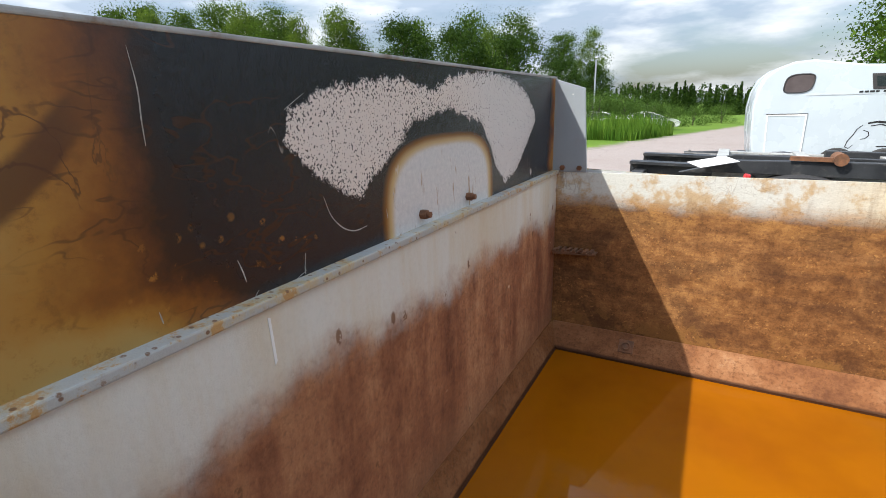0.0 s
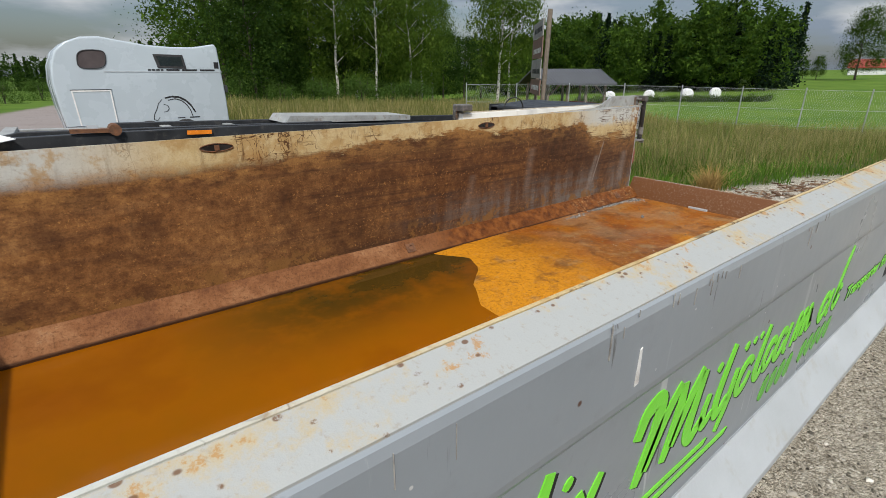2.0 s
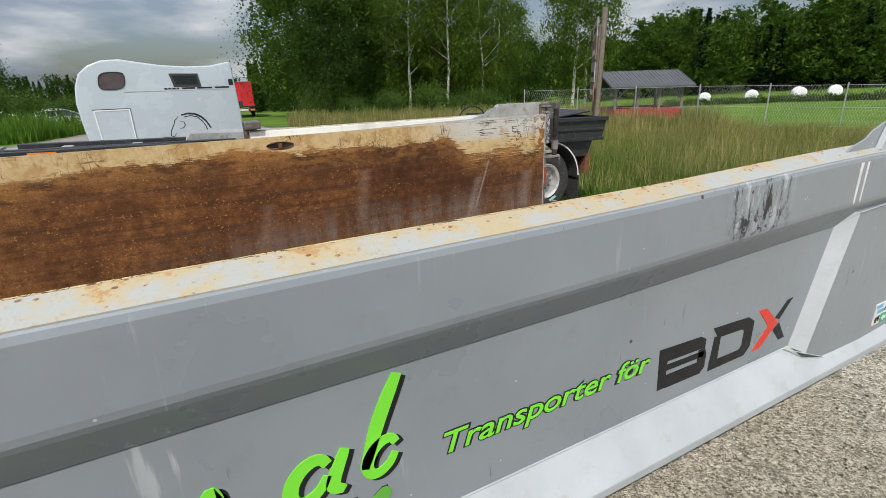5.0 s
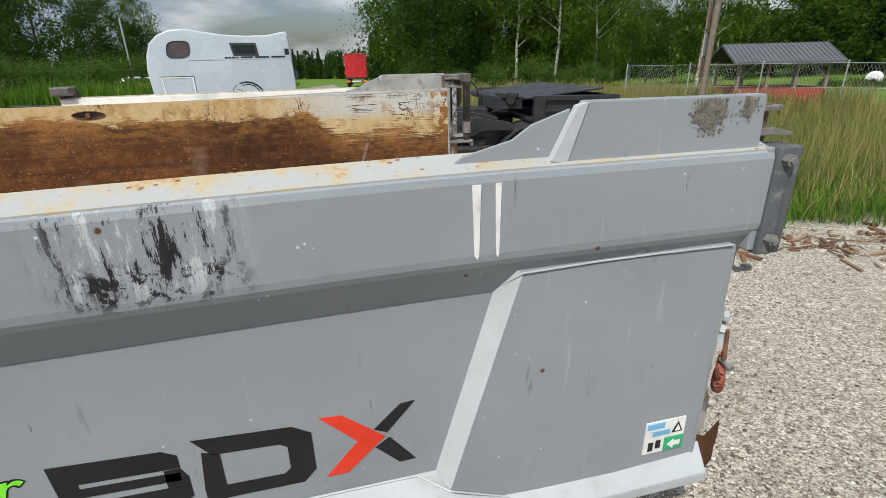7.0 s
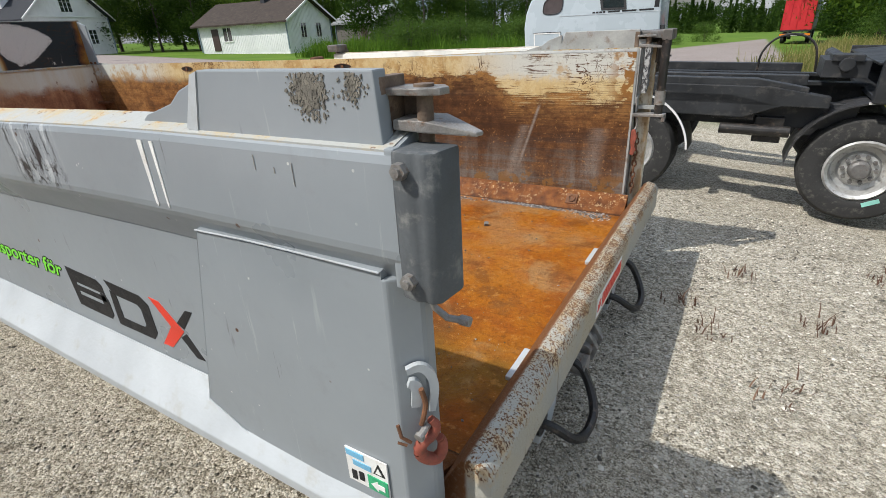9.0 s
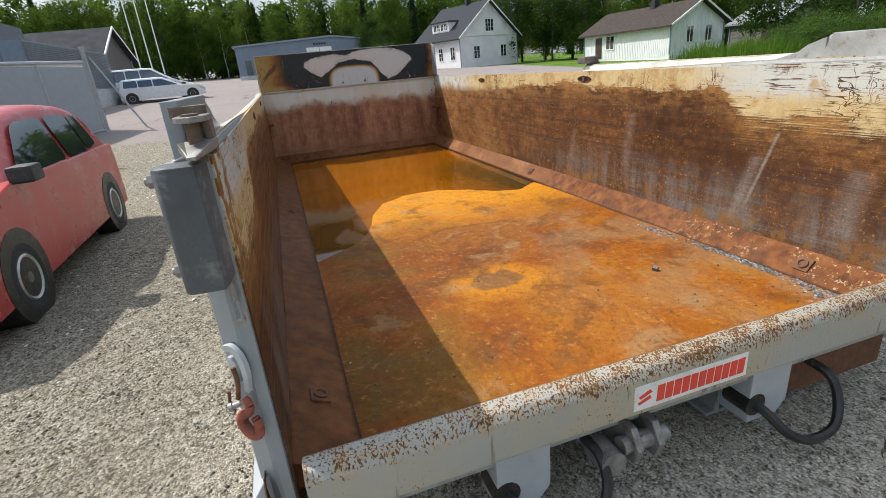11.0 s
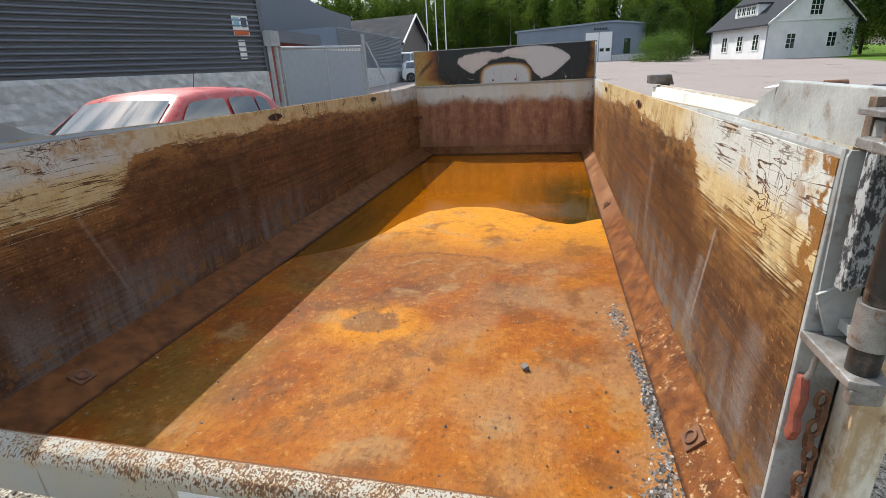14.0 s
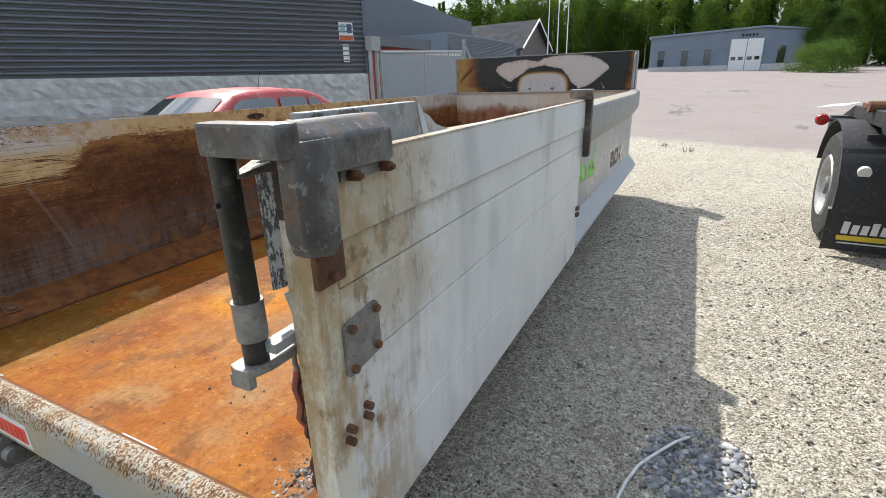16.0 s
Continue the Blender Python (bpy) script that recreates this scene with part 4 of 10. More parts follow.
def loft(bm, profile, xs):
    """A closed (y, z) profile carried along x, hanging with the rail."""
    rings = [[bm.verts.new((x, u, v + sag(x))) for u, v in profile] for x in xs]
    n = len(profile)
    for a, b in zip(rings, rings[1:]):
        for i in range(n):
            j = (i + 1) % n
            bm.faces.new((a[i], b[i], b[j], a[j]))
    bm.faces.new(rings[0])
    bm.faces.new(list(reversed(rings[-1])))
    return bm


def soften(p, r):
    """Rounds the corners of a profile."""
    out = []
    for i, (u, v) in enumerate(p):
        c, a, b = Vector((u, v)), Vector(p[i - 1]), Vector(p[(i + 1) % len(p)])
        ra, rb = min(r, (a - c).length * 0.4), min(r, (b - c).length * 0.4)
        s, e = c + (a - c).normalized() * ra, c + (b - c).normalized() * rb
        out += [tuple(s), tuple(s * 0.25 + c * 0.5 + e * 0.25), tuple(e)]
    return out


def side(sign):
    """One long side: inner sheet, capping rail, outer panel, skirt and tail panel. sign -1: y = 0 side."""
    def Y(v):                      # v metres outwards of the inner face
        return -v if sign < 0 else WI + v
    tail = X1 if sign < 0 else 5.16
    lab = "grey" if sign < 0 else "pale grey"
    bm = B()
    box(bm, X0 - 0.02, tail, *sorted((Y(0.0), Y(0.008))), 0.30, 1.27)
    wall = part("side_wall", bm, RUST_IN, body, "rust-brown scoured inner side sheet with worn paint at the rim")
    # rail with rounded edges and slanted underside
    bm = B()
    prof = [(0.004, 1.25), (0.004, ZR), (0.089, 1.264), (0.090, 1.085), (0.024, 0.980), (0.010, 0.980)]
    xs = [X0 - 0.03 + (tail + 0.05 - X0) * k / 30 for k in range(31)]
    loft(bm, soften([(Y(u), v) for u, v in prof], 0.016), xs)
    rail = part("top_rail", bm, GREY if sign < 0 else FRAME_GREY, body, lab + " painted capping rail with scrapes")
    bm = B()
    loft(bm, [(Y(0.012), ZR - 0.014), (Y(0.012), ZR + 0.0006), (Y(0.080), 1.2685), (Y(0.080), 1.255)], [x + (0.008 if k == 0 else -0.008 if k == 30 else 0) for k, x in enumerate(xs)])
    part("rail_top", bm, RIM, rail, "worn white rail top speckled with rust")
    bm = B()
    box(bm, X0 - 0.03, tail, *sorted((Y(0.009), Y(0.024))), 0.47, 1.0)
    part("outer_panel", bm, GREY, body, lab + " outer side panel")
    # skirt's paler tone stands for light on its upward slope
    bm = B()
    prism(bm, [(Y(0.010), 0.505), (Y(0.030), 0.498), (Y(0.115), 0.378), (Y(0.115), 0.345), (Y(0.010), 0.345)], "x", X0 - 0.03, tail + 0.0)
    part("skirt", bm, PALE_LIT, body, "grey sloping skirt along the bottom edge, coloured paler for the light on it", bevel=0.004)
    return wall, rail


near_wall, near_rail = side(-1)
far_wall, far_rail = side(1)

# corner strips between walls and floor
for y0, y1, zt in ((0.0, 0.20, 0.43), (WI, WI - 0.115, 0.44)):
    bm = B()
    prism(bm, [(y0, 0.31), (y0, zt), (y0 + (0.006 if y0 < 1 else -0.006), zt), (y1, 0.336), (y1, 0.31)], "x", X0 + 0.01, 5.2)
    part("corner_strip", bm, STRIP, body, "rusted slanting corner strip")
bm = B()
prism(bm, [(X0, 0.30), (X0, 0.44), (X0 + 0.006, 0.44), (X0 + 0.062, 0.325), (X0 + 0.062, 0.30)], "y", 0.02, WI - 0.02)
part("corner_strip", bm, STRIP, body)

# headboard
bm = B()
box(bm, X0 - 0.012, X0, -0.01, WI + 0.01, 0.30, 1.262)
head_low = part("headboard_lower", bm, HEADLOW, body, "lower headboard with rust runs under pale paint")
bm = B()
box(bm, X0 - 0.05, X0 + 0.012, -0.02, WI + 0.02, 1.258, 1.278)
part("headboard_ledge", bm, RIM, body, "welded pale ledge", bevel=0.004)
bm = B()
box(bm, X0 - 0.032, X0 - 0.022, -0.005, WI + 0.005, 1.276, 1.725)
head_up = part("headboard_upper", bm, BURNT, body, "scorched black and amber upper headboard with blistered pale patch")
bm = B()
prism(bm, [(X0 - 0.15, 1.715), (X0 - 0.02, 1.732), (X0 - 0.02, 1.722), (X0 - 0.15, 1.70)], "y", -0.02, WI + 0.02)
for yy in (-0.02, WI + 0.01):
    prism(bm, [(X0 - 0.02, 1.262), (X0 - 0.02, 1.73), (X0 - 0.15, 1.70), (X0 - 0.19, 1.262)], "y", yy, yy + 0.012)
part("headboard_cap", bm, FRAME_GREY, body, "grey folded cap and end cheeks of the headboard", bevel=0.003)
bm = B()
prism(bm, [(X0 - 0.03, 1.27), (X0 + 0.15, 1.27), (X0 + 0.125, 1.672), (X0 - 0.03, 1.722)], "y", WI - 0.004, WI + 0.010)
cheek = part("headboard_cheek", bm, GREY, body, "pale grey end cheek of the headboard", bevel=0.003)
for x in (X0 + 0.03, X0 + 0.115):
    bm = B()
    rod(bm, (x, WI - 0.018, 1.292), (x, WI + 0.02, 1.292), 0.013, seg=6)
    part("bolt", bm, RUST, cheek)
for y in (1.075, 1.375):
    bm = B()
    rod(bm, (X0 - 0.022, y, 1.312), (X0 - 0.002, y, 1.312), 0.014, seg=6)
    rod(bm, (X0 - 0.002, y, 1.312), (X0 + 0.010, y, 1.312), 0.009, seg=10)
    part("bolt", bm, RUST, head_up)
for y in (0.04, WI - 0.04):
    bm = B()
    s = 1 if y < 1 else -1
    prism(bm, [(X0 + 0.01, 0.850), (X0 + 0.23, 0.862), (X0 + 0.23, 0.868), (X0 + 0.01, 0.868)], "y", y - 0.03, y + 0.03)
    for k in range(7):
        box(bm, X0 + 0.03 + k * 0.028, X0 + 0.045 + k * 0.028, y - 0.03, y + 0.03, 0.866, 0.878)
    part("step_bar", bm, RUST, body, "short rusted serrated step in the corner")

# lashing slots near the rim and lashing lugs in the corner strips
for wall, y, s in ((near_wall, 0.0, 1), (far_wall, WI, -1)):
    for x in (1.02, 3.0):
        bm = B()
        ring = [(x + 0.085 * math.copysign(abs(math.cos(a)) ** 1.2, math.cos(a)), 1.215 + 0.021 * math.sin(a)) for a in (2 * math.pi * k / 20 for k in range(20))]
        prism(bm, ring, "y", y, y + s * 0.0035)
        slot = part("lashing_slot", bm, GREASE, wall, "dark oval lashing slot")
        bm = B()
        pipe(bm, [(a, y + s * 0.004, b) for a, b in ring], 0.0028, 6, True)
        box(bm, x - 0.012, x + 0.012, y, y + s * 0.01, 1.20, 1.228)
        part("slot_rim", bm, RUST, slot)
for y, s, zl, tilt in ((0.095, 1, 0.388, -25), (WI - 0.06, -1, 0.392, 48)):
    for x in (-0.34, 2.225, 4.865):
        bm = B()
        m = Matrix.Translation((x, y, zl)) @ pose(0, 0, 0, tilt, 0, 0)
        box(bm, -0.036, 0.036, -0.034, 0.034, -0.004, 0.007, m)
        lug = part("lashing_lug", bm, RUST, body, "square rusted lashing plate", bevel=0.003)
        bm = B()
        lathe(bm, [(0.024, 0.005), (0.024, 0.014), (0.017, 0.016), (0.014, 0.010), (0.0, 0.009)], m, 18)
        part("lug_ring", bm, RUST, lug)

# tail sill
bm = B()
prism(bm, [(5.17, 0.31), (5.282, 0.518), (5.305, 0.533), (5.345, 0.520), (5.362, 0.494), (5.362, 0.372), (5.335, 0.348), (5.18, 0.30)], "y", 0.035, WI + 0.03)
sill = part("tail_sill", bm, SILL, body, "chipped white tail sill with brown rust", bevel=0.006, smooth=True)

# ---- fittings of the tipper body ----
# raised tail panel on the near side
front = [(4.68, 1.045), (5.206, 1.05), (5.206, 0.362), (4.785, 0.372), (4.512, 0.485)]
back = [(4.655, 1.05), (5.206, 1.06), (5.206, 0.34), (4.78, 0.345), (4.487, 0.495)]
bm = B()
n = len(front)
vs = [bm.verts.new((x, -0.080, z)) for x, z in front] + [bm.verts.new((x, -0.020, z)) for x, z in back]
crease_top, crease_low = bm.verts.new((4.96, -0.084, 1.047)), bm.verts.new((4.96, -0.084, 0.367))
bm.faces.new((vs[0], crease_top, crease_low, vs[3], vs[4]))
bm.faces.new((crease_top, vs[1], vs[2], crease_low))
bm.faces.new((vs[0], vs[n], vs[n + 1], vs[1], crease_top))
bm.faces.new((vs[1], vs[n + 1], vs[n + 2], vs[2]))
bm.faces.new((crease_low, vs[2], vs[n + 2], vs[n + 3], vs[3]))
bm.faces.new((vs[3], vs[n + 3], vs[n + 4], vs[4]))
tail_panel = part("tail_panel", bm, GREY, body, "raised grey tail panel with a slanted front edge")
# bevel towards the sun: its brightness is put into the colour
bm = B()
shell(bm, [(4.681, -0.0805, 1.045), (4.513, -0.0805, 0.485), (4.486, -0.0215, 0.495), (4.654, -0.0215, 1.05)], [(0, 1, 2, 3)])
part("bevel_edge", bm, PALE_LIT, tail_panel, "slanted bevel coloured brighter for the sun on it")
bm = B()
pipe(bm, [(4.64, -0.026, 0.99), (4.68, -0.083, 1.046), (4.85, -0.085, 1.052), (5.0, -0.086, 1.053), (5.206, -0.084, 1.050)], 0.0022, 6)
pipe(bm, [(5.206, -0.082, 0.362), (4.96, -0.086, 0.366), (4.785, -0.083, 0.372), (4.512, -0.083, 0.485), (4.44, -0.03, 0.502), (X0, -0.03, 0.502)], 0.0025, 6)
part("weld_bead", bm, PALE_LIT, tail_panel)
bm = B()
prism(bm, [(5.205, -0.083), (5.216, -0.081), (5.258, -0.040), (5.262, -0.030), (5.262, -0.004), (5.205, -0.004)], "z", 0.352, 1.035)
prism(bm, [(5.243, -0.085), (5.262, -0.085), (5.262, -0.004), (5.243, -0.004)], "z", 1.03, 1.272)
part("tail_post", bm, GREY, body, "grey end post bent inwards", bevel=0.004)
bm = B()
prism(bm, [(WI + 0.0, 0.34), (WI + 0.078, 0.34), (WI + 0.086, 1.26), (WI + 0.002, 1.29)], "x", 5.158, 5.172)
part("tail_post", bm, FRAME_GREY, body, "pale grey end post", bevel=0.003)

# ears over the rail with their hinge tongues
for sy, y, mat_ in ((-1, -0.045, GREY), (1, WI + 0.058, FRAME_GREY)):
    xs = 0.0 if sy < 0 else -0.07
    bm = B()
    prism(bm, [(4.53, 1.272), (4.56, 1.292), (4.66, 1.318), (4.70, 1.345), (4.78, 1.372), (4.78, 1.272)], "y", y - 0.004, y + 0.004, Matrix.Translation((xs, 0, 0)))
    prism(bm, [(4.76, 1.268), (4.805, 1.386), (5.226, 1.384), (5.232, 1.27)], "y", y - sy * 0.008, y + sy * 0.024, Matrix.Translation((xs, 0, 0)))
    ear = part("ear_plate", bm, mat_, body, "upright grey ear plate with a dried mud patch", bevel=0.003)
    # sunlit bevel of the ear, brightened by colour like the tail panel's
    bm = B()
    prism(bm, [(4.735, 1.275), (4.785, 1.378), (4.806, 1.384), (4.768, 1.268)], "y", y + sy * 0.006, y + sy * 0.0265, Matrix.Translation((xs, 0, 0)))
    part("ear_bevel", bm, PALE_LIT, ear)
    bm = B()
    c = Vector((5.10 + xs, y + sy * 0.0242, 1.352))
    for k in range(1500):
        u, v = random.gauss(-0.012, 0.017), random.gauss(0.004, 0.016)
        if k > 1250:
            u, v = random.gauss(0.085, 0.010), random.gauss(0.012, 0.014)
        elif k > 1150:
            u, v = random.choice((-0.032, -0.018, -0.006, 0.006, 0.02)) + random.gauss(0, 0.0015), random.uniform(-0.05, -0.01)
        if v > 0.028 or v < -0.05:
            continue
        p = c + Vector((u, 0, v))
        s = 0.0006 + 0.0017 * random.random() ** 2
        o = 0.0006 + 0.0016 * random.random()
        box(bm, -s, s, -o, o, -s * 1.5, s * 1.2, Matrix.Translation(p) @ pose(0, 0, 0, 0, random.random() * 90, 0))
    part("mud_patch", bm, plain("dried_mud" if sy < 0 else "dried_mud_far", (0.20, 0.185, 0.155), 0.95, vary=0.5, scale=60), ear, "dried grey mud")
    yi = y + 0.035 if sy < 0 else y - 0.008
    bm = B()
    box(bm, 5.205 + xs, 5.228 + xs, min(y, yi) - 0.012, max(y, yi) + 0.02, 1.275, 1.372)
    prism(bm, [(5.226, yi + 0.028), (5.226, yi + 0.014), (5.275, yi + 0.014), (5.275, yi + 0.028)], "z", 1.282, 1.345, Matrix.Translation((xs, 0, 0)))
    bracket = part("hinge_bracket", bm, RUST_STEEL, ear, "rusted hinge bracket", bevel=0.002)
    bm = B()
    prism(bm, [(5.222, yi - 0.034), (5.285, yi - 0.034), (5.318, yi - 0.022), (5.322, yi + 0.0), (5.30, yi + 0.026), (5.222, yi + 0.028)], "z", 1.344, 1.355, Matrix.Translation((xs, 0, 0)))
    part("hinge_lug", bm, STEEL, ear, "scuffed pale upper lug", bevel=0.002)
    bm = B()
    rod(bm, (5.279 + xs, yi - 0.004, 1.268), (5.279 + xs, yi - 0.004, 1.346), 0.0135, seg=16)
    rod(bm, (5.279 + xs, yi - 0.004, 1.354), (5.279 + xs, yi - 0.004, 1.359), 0.0165, seg=16)
    part("hinge_pin", bm, RUST_STEEL, ear, "brown hinge pin", smooth=True)
    bm = B()
    shell(bm, [(x + xs, yy, z) for x, yy, z in ((5.236, yi - 0.034, 1.292), (5.29, yi - 0.036, 1.290), (5.372, yi - 0.012, 1.284), (5.376, yi + 0.004, 1.284), (5.30, yi + 0.030, 1.292), (5.236, yi + 0.030, 1.294),
                                                 (5.236, yi - 0.034, 1.308), (5.29, yi - 0.036, 1.309), (5.372, yi - 0.012, 1.291), (5.376, yi + 0.004, 1.291), (5.30, yi + 0.030, 1.311), (5.236, yi + 0.030, 1.310))],
          [(0, 1, 2, 3, 4, 5), (11, 10, 9, 8, 7, 6), (0, 6, 7, 1), (1, 7, 8, 2), (2, 8, 9, 3), (3, 9, 10, 4), (4, 10, 11, 5), (5, 11, 6, 0)])
    part("hinge_tongue", bm, STEEL, ear, "worn pale pointed tongue", bevel=0.0025)

# rubber block on the rail's tail end
bm = B()
prism(bm, [(5.262, -0.094), (5.296, -0.100), (5.308, -0.094), (5.320, -0.098), (5.336, -0.086), (5.342, -0.02), (5.262, -0.006)], "z", 1.02, 1.272)
block = part("rubber_block", bm, RUBBER, body, "dark grey scuffed rubber buffer block", bevel=0.007, smooth=True)
for z in (1.245, 1.06):
    bm = B()
    rod(bm, (5.285, -0.094, z), (5.285, -0.112, z), 0.014, seg=6)
    rod(bm, (5.285, -0.112, z), (5.285, -0.118, z), 0.008, seg=8)
    part("bolt", bm, STEEL, block)
bm = B()
pipe(bm, [(5.27, -0.02, 1.02), (5.275, -0.02, 0.965), (5.30, -0.015, 0.945), (5.335, -0.01, 0.945)], 0.007, 8)
rod(bm, (5.325, -0.01, 0.945), (5.345, -0.01, 0.945), 0.010, seg=8)
part("stop_pin", bm, STEEL, body, "bent steel stop pin")

# near tail latch: pale handle, link and red hook
def curved_plate(bm, pts, w, y0, y1):
    """A flat curved bar through (x, z) points, tapering at both ends."""
    line = [Vector((p[0], 0, p[1])) for p in pts]
    line = smooth_line(line, 5)
    left, right = [], []
    for i, a in enumerate(line):
        run = (line[min(i + 1, len(line) - 1)] - line[max(i - 1, 0)]).normalized()
        h = w * 0.5 * (0.55 + 0.45 * math.sin(math.pi * (0.12 + 0.76 * i / (len(line) - 1))))
        left.append((a.x - run.z * h, a.z + run.x * h))
        right.append((a.x + run.z * h, a.z - run.x * h))
    prism(bm, left + right[::-1], "y", y0, y1)


LATCH_M = Matrix.Translation((5.252, -0.058, 0.0)) @ Matrix.Rotation(radians(45), 4, "Z")
bm = B()
curved_plate(bm, [(-0.022, 0.842), (0.004, 0.846), (0.024, 0.825), (0.030, 0.785), (0.022, 0.735)], 0.019, -0.008, 0.004)
curved_plate(bm, [(-0.020, 0.812), (-0.008, 0.806), (-0.004, 0.785), (-0.010, 0.752)], 0.024, -0.006, 0.006)
bm.transform(LATCH_M)
latch = part("tail_latch", bm, PALE_LIT, body, "worn pale latch handle with a rusty red hook", bevel=0.0015)
bm = B()
pipe(bm, [LATCH_M @ Vector(p) for p in smooth_line([(0.002, -0.012, 0.80), (0.008, -0.014, 0.765), (0.002, -0.016, 0.735), (-0.004, -0.016, 0.715)])], 0.0055, 8)
part("latch_link", bm, RUST, latch, smooth=True)
bm = B()
rod(bm, LATCH_M @ Vector((-0.012, -0.034, 0.702)), LATCH_M @ Vector((0.012, -0.010, 0.708)), 0.0075, seg=12)
rod(bm, LATCH_M @ Vector((-0.015, -0.037, 0.701)), LATCH_M @ Vector((-0.009, -0.031, 0.703)), 0.0105, seg=12)
part("latch_bolt", bm, STEEL, latch)
bm = B()
line_ = smooth_line([(0.016, -0.014, 0.722), (0.026, -0.014, 0.704), (0.018, -0.014, 0.682), (-0.004, -0.016, 0.668), (-0.012, -0.016, 0.645), (0.0, -0.016, 0.624), (0.020, -0.014, 0.614), (0.034, -0.012, 0.624), (0.038, -0.012, 0.650), (0.032, -0.012, 0.668)], 4)
for k, (p, q) in enumerate(zip(line_, line_[1:])):
    rod(bm, LATCH_M @ p, LATCH_M @ q, 0.0085 + 0.0055 * math.sin(3.1 * k / len(line_)), 0.0085 + 0.0055 * math.sin(3.1 * (k + 1) / len(line_)), seg=10, caps=k in (0, len(line_) - 2))
bmesh.ops.remove_doubles(bm, verts=bm.verts, dist=0.003)
part("latch_hook", bm, RED_RUST, latch, "chipped red hook", smooth=True)
bm = B()
pipe(bm, [LATCH_M @ Vector(p) for p in ((-0.05, -0.004, 0.715), (-0.046, -0.012, 0.69), (-0.028, -0.016, 0.674))], 0.004, 6)
pipe(bm, [LATCH_M @ Vector(p) for p in ((-0.054, -0.006, 0.672), (-0.036, -0.012, 0.664))], 0.003, 6)
part("latch_spring", bm, RUST, latch, "bent rusty wire")

# warning sticker on the tail panel: four fields with plain signs
BLUE_FILM = plain("blue_film", (0.16, 0.42, 0.62), 0.4, vary=0.15, scale=30)
GREEN_FILM = plain("green_film", (0.03, 0.36, 0.16), 0.4, vary=0.15, scale=30)
bm = B()
box(bm, 5.045, 5.165, -0.0865, -0.083, 0.462, 0.566)
sticker = part("warning_sticker", bm, WHITE_FILM, tail_panel, "small sticker with blue, white and green fields")
for x0, x1, z0, z1, mt in ((5.048, 5.10, 0.545, 0.562, BLUE_FILM), (5.066, 5.118, 0.520, 0.536, BLUE_FILM), (5.106, 5.163, 0.464, 0.508, GREEN_FILM), (5.058, 5.072, 0.472, 0.50, BLACK), (5.08, 5.094, 0.478, 0.504, BLACK)):
    bm = B()
    box(bm, x0, x1, -0.0885, -0.0855, z0, z1)
    part("sticker_field", bm, mt, sticker)
bm = B()
prism(bm, [(5.125, 0.522), (5.158, 0.522), (5.1415, 0.556)], "y", -0.0885, -0.086)
part("sticker_field", bm, BLACK, sticker)
bm = B()
prism(bm, [(5.1325, 0.527), (5.1505, 0.527), (5.1415, 0.546)], "y", -0.0895, -0.0875)
part("sticker_field", bm, WHITE_FILM, sticker)
bm = B()
prism(bm, [(5.115, 0.484), (5.135, 0.50), (5.135, 0.492), (5.155, 0.492), (5.155, 0.477), (5.135, 0.477), (5.135, 0.468)], "y", -0.0895, -0.0875)
part("sticker_field", bm, WHITE_FILM, sticker)

SCRATCH = plain("bare_scratch", (0.42, 0.40, 0.37), 0.5, vary=0.5, scale=40.0)
# paint runs on the rail
for x, w in ((4.565, 0.012), (4.612, 0.008)):
    bm = B()
    prism(bm, [(x, 1.245), (x + w * 1.5, 1.245), (x + w * 1.2, 1.10), (x + w * 0.9, 1.092), (x + w * 0.4, 1.10)], "y", -0.0915, -0.0895)
    part("paint_run", bm, WHITE_FILM, near_rail, "white paint run")
for k in range(26):
    bm = B()
    x = random.choice((0.62, 0.95, 1.12, 1.26, 1.3, 1.86, 3.1, 5.0)) + random.gauss(0, 0.05)
    z = 1.25 - random.random() * 0.03
    l, w = 0.012 + 0.05 * random.random() ** 2, 0.0005 + 0.0011 * random.random() ** 2
    prism(bm, [(x, z), (x + w, z), (x + w * 1.6, z - l), (x + w * 0.5, z - l)], "y", -0.0913, -0.0897)
    part("scratch_mark", bm, SCRATCH, near_rail)
bm = B()
prism(bm, [(1.022, 1.168), (1.027, 1.172), (1.031, 1.10), (1.020, 1.098)], "y", -0.0915, -0.0897)
part("scratch_mark", bm, WHITE_FILM, near_rail, "pale scratch")

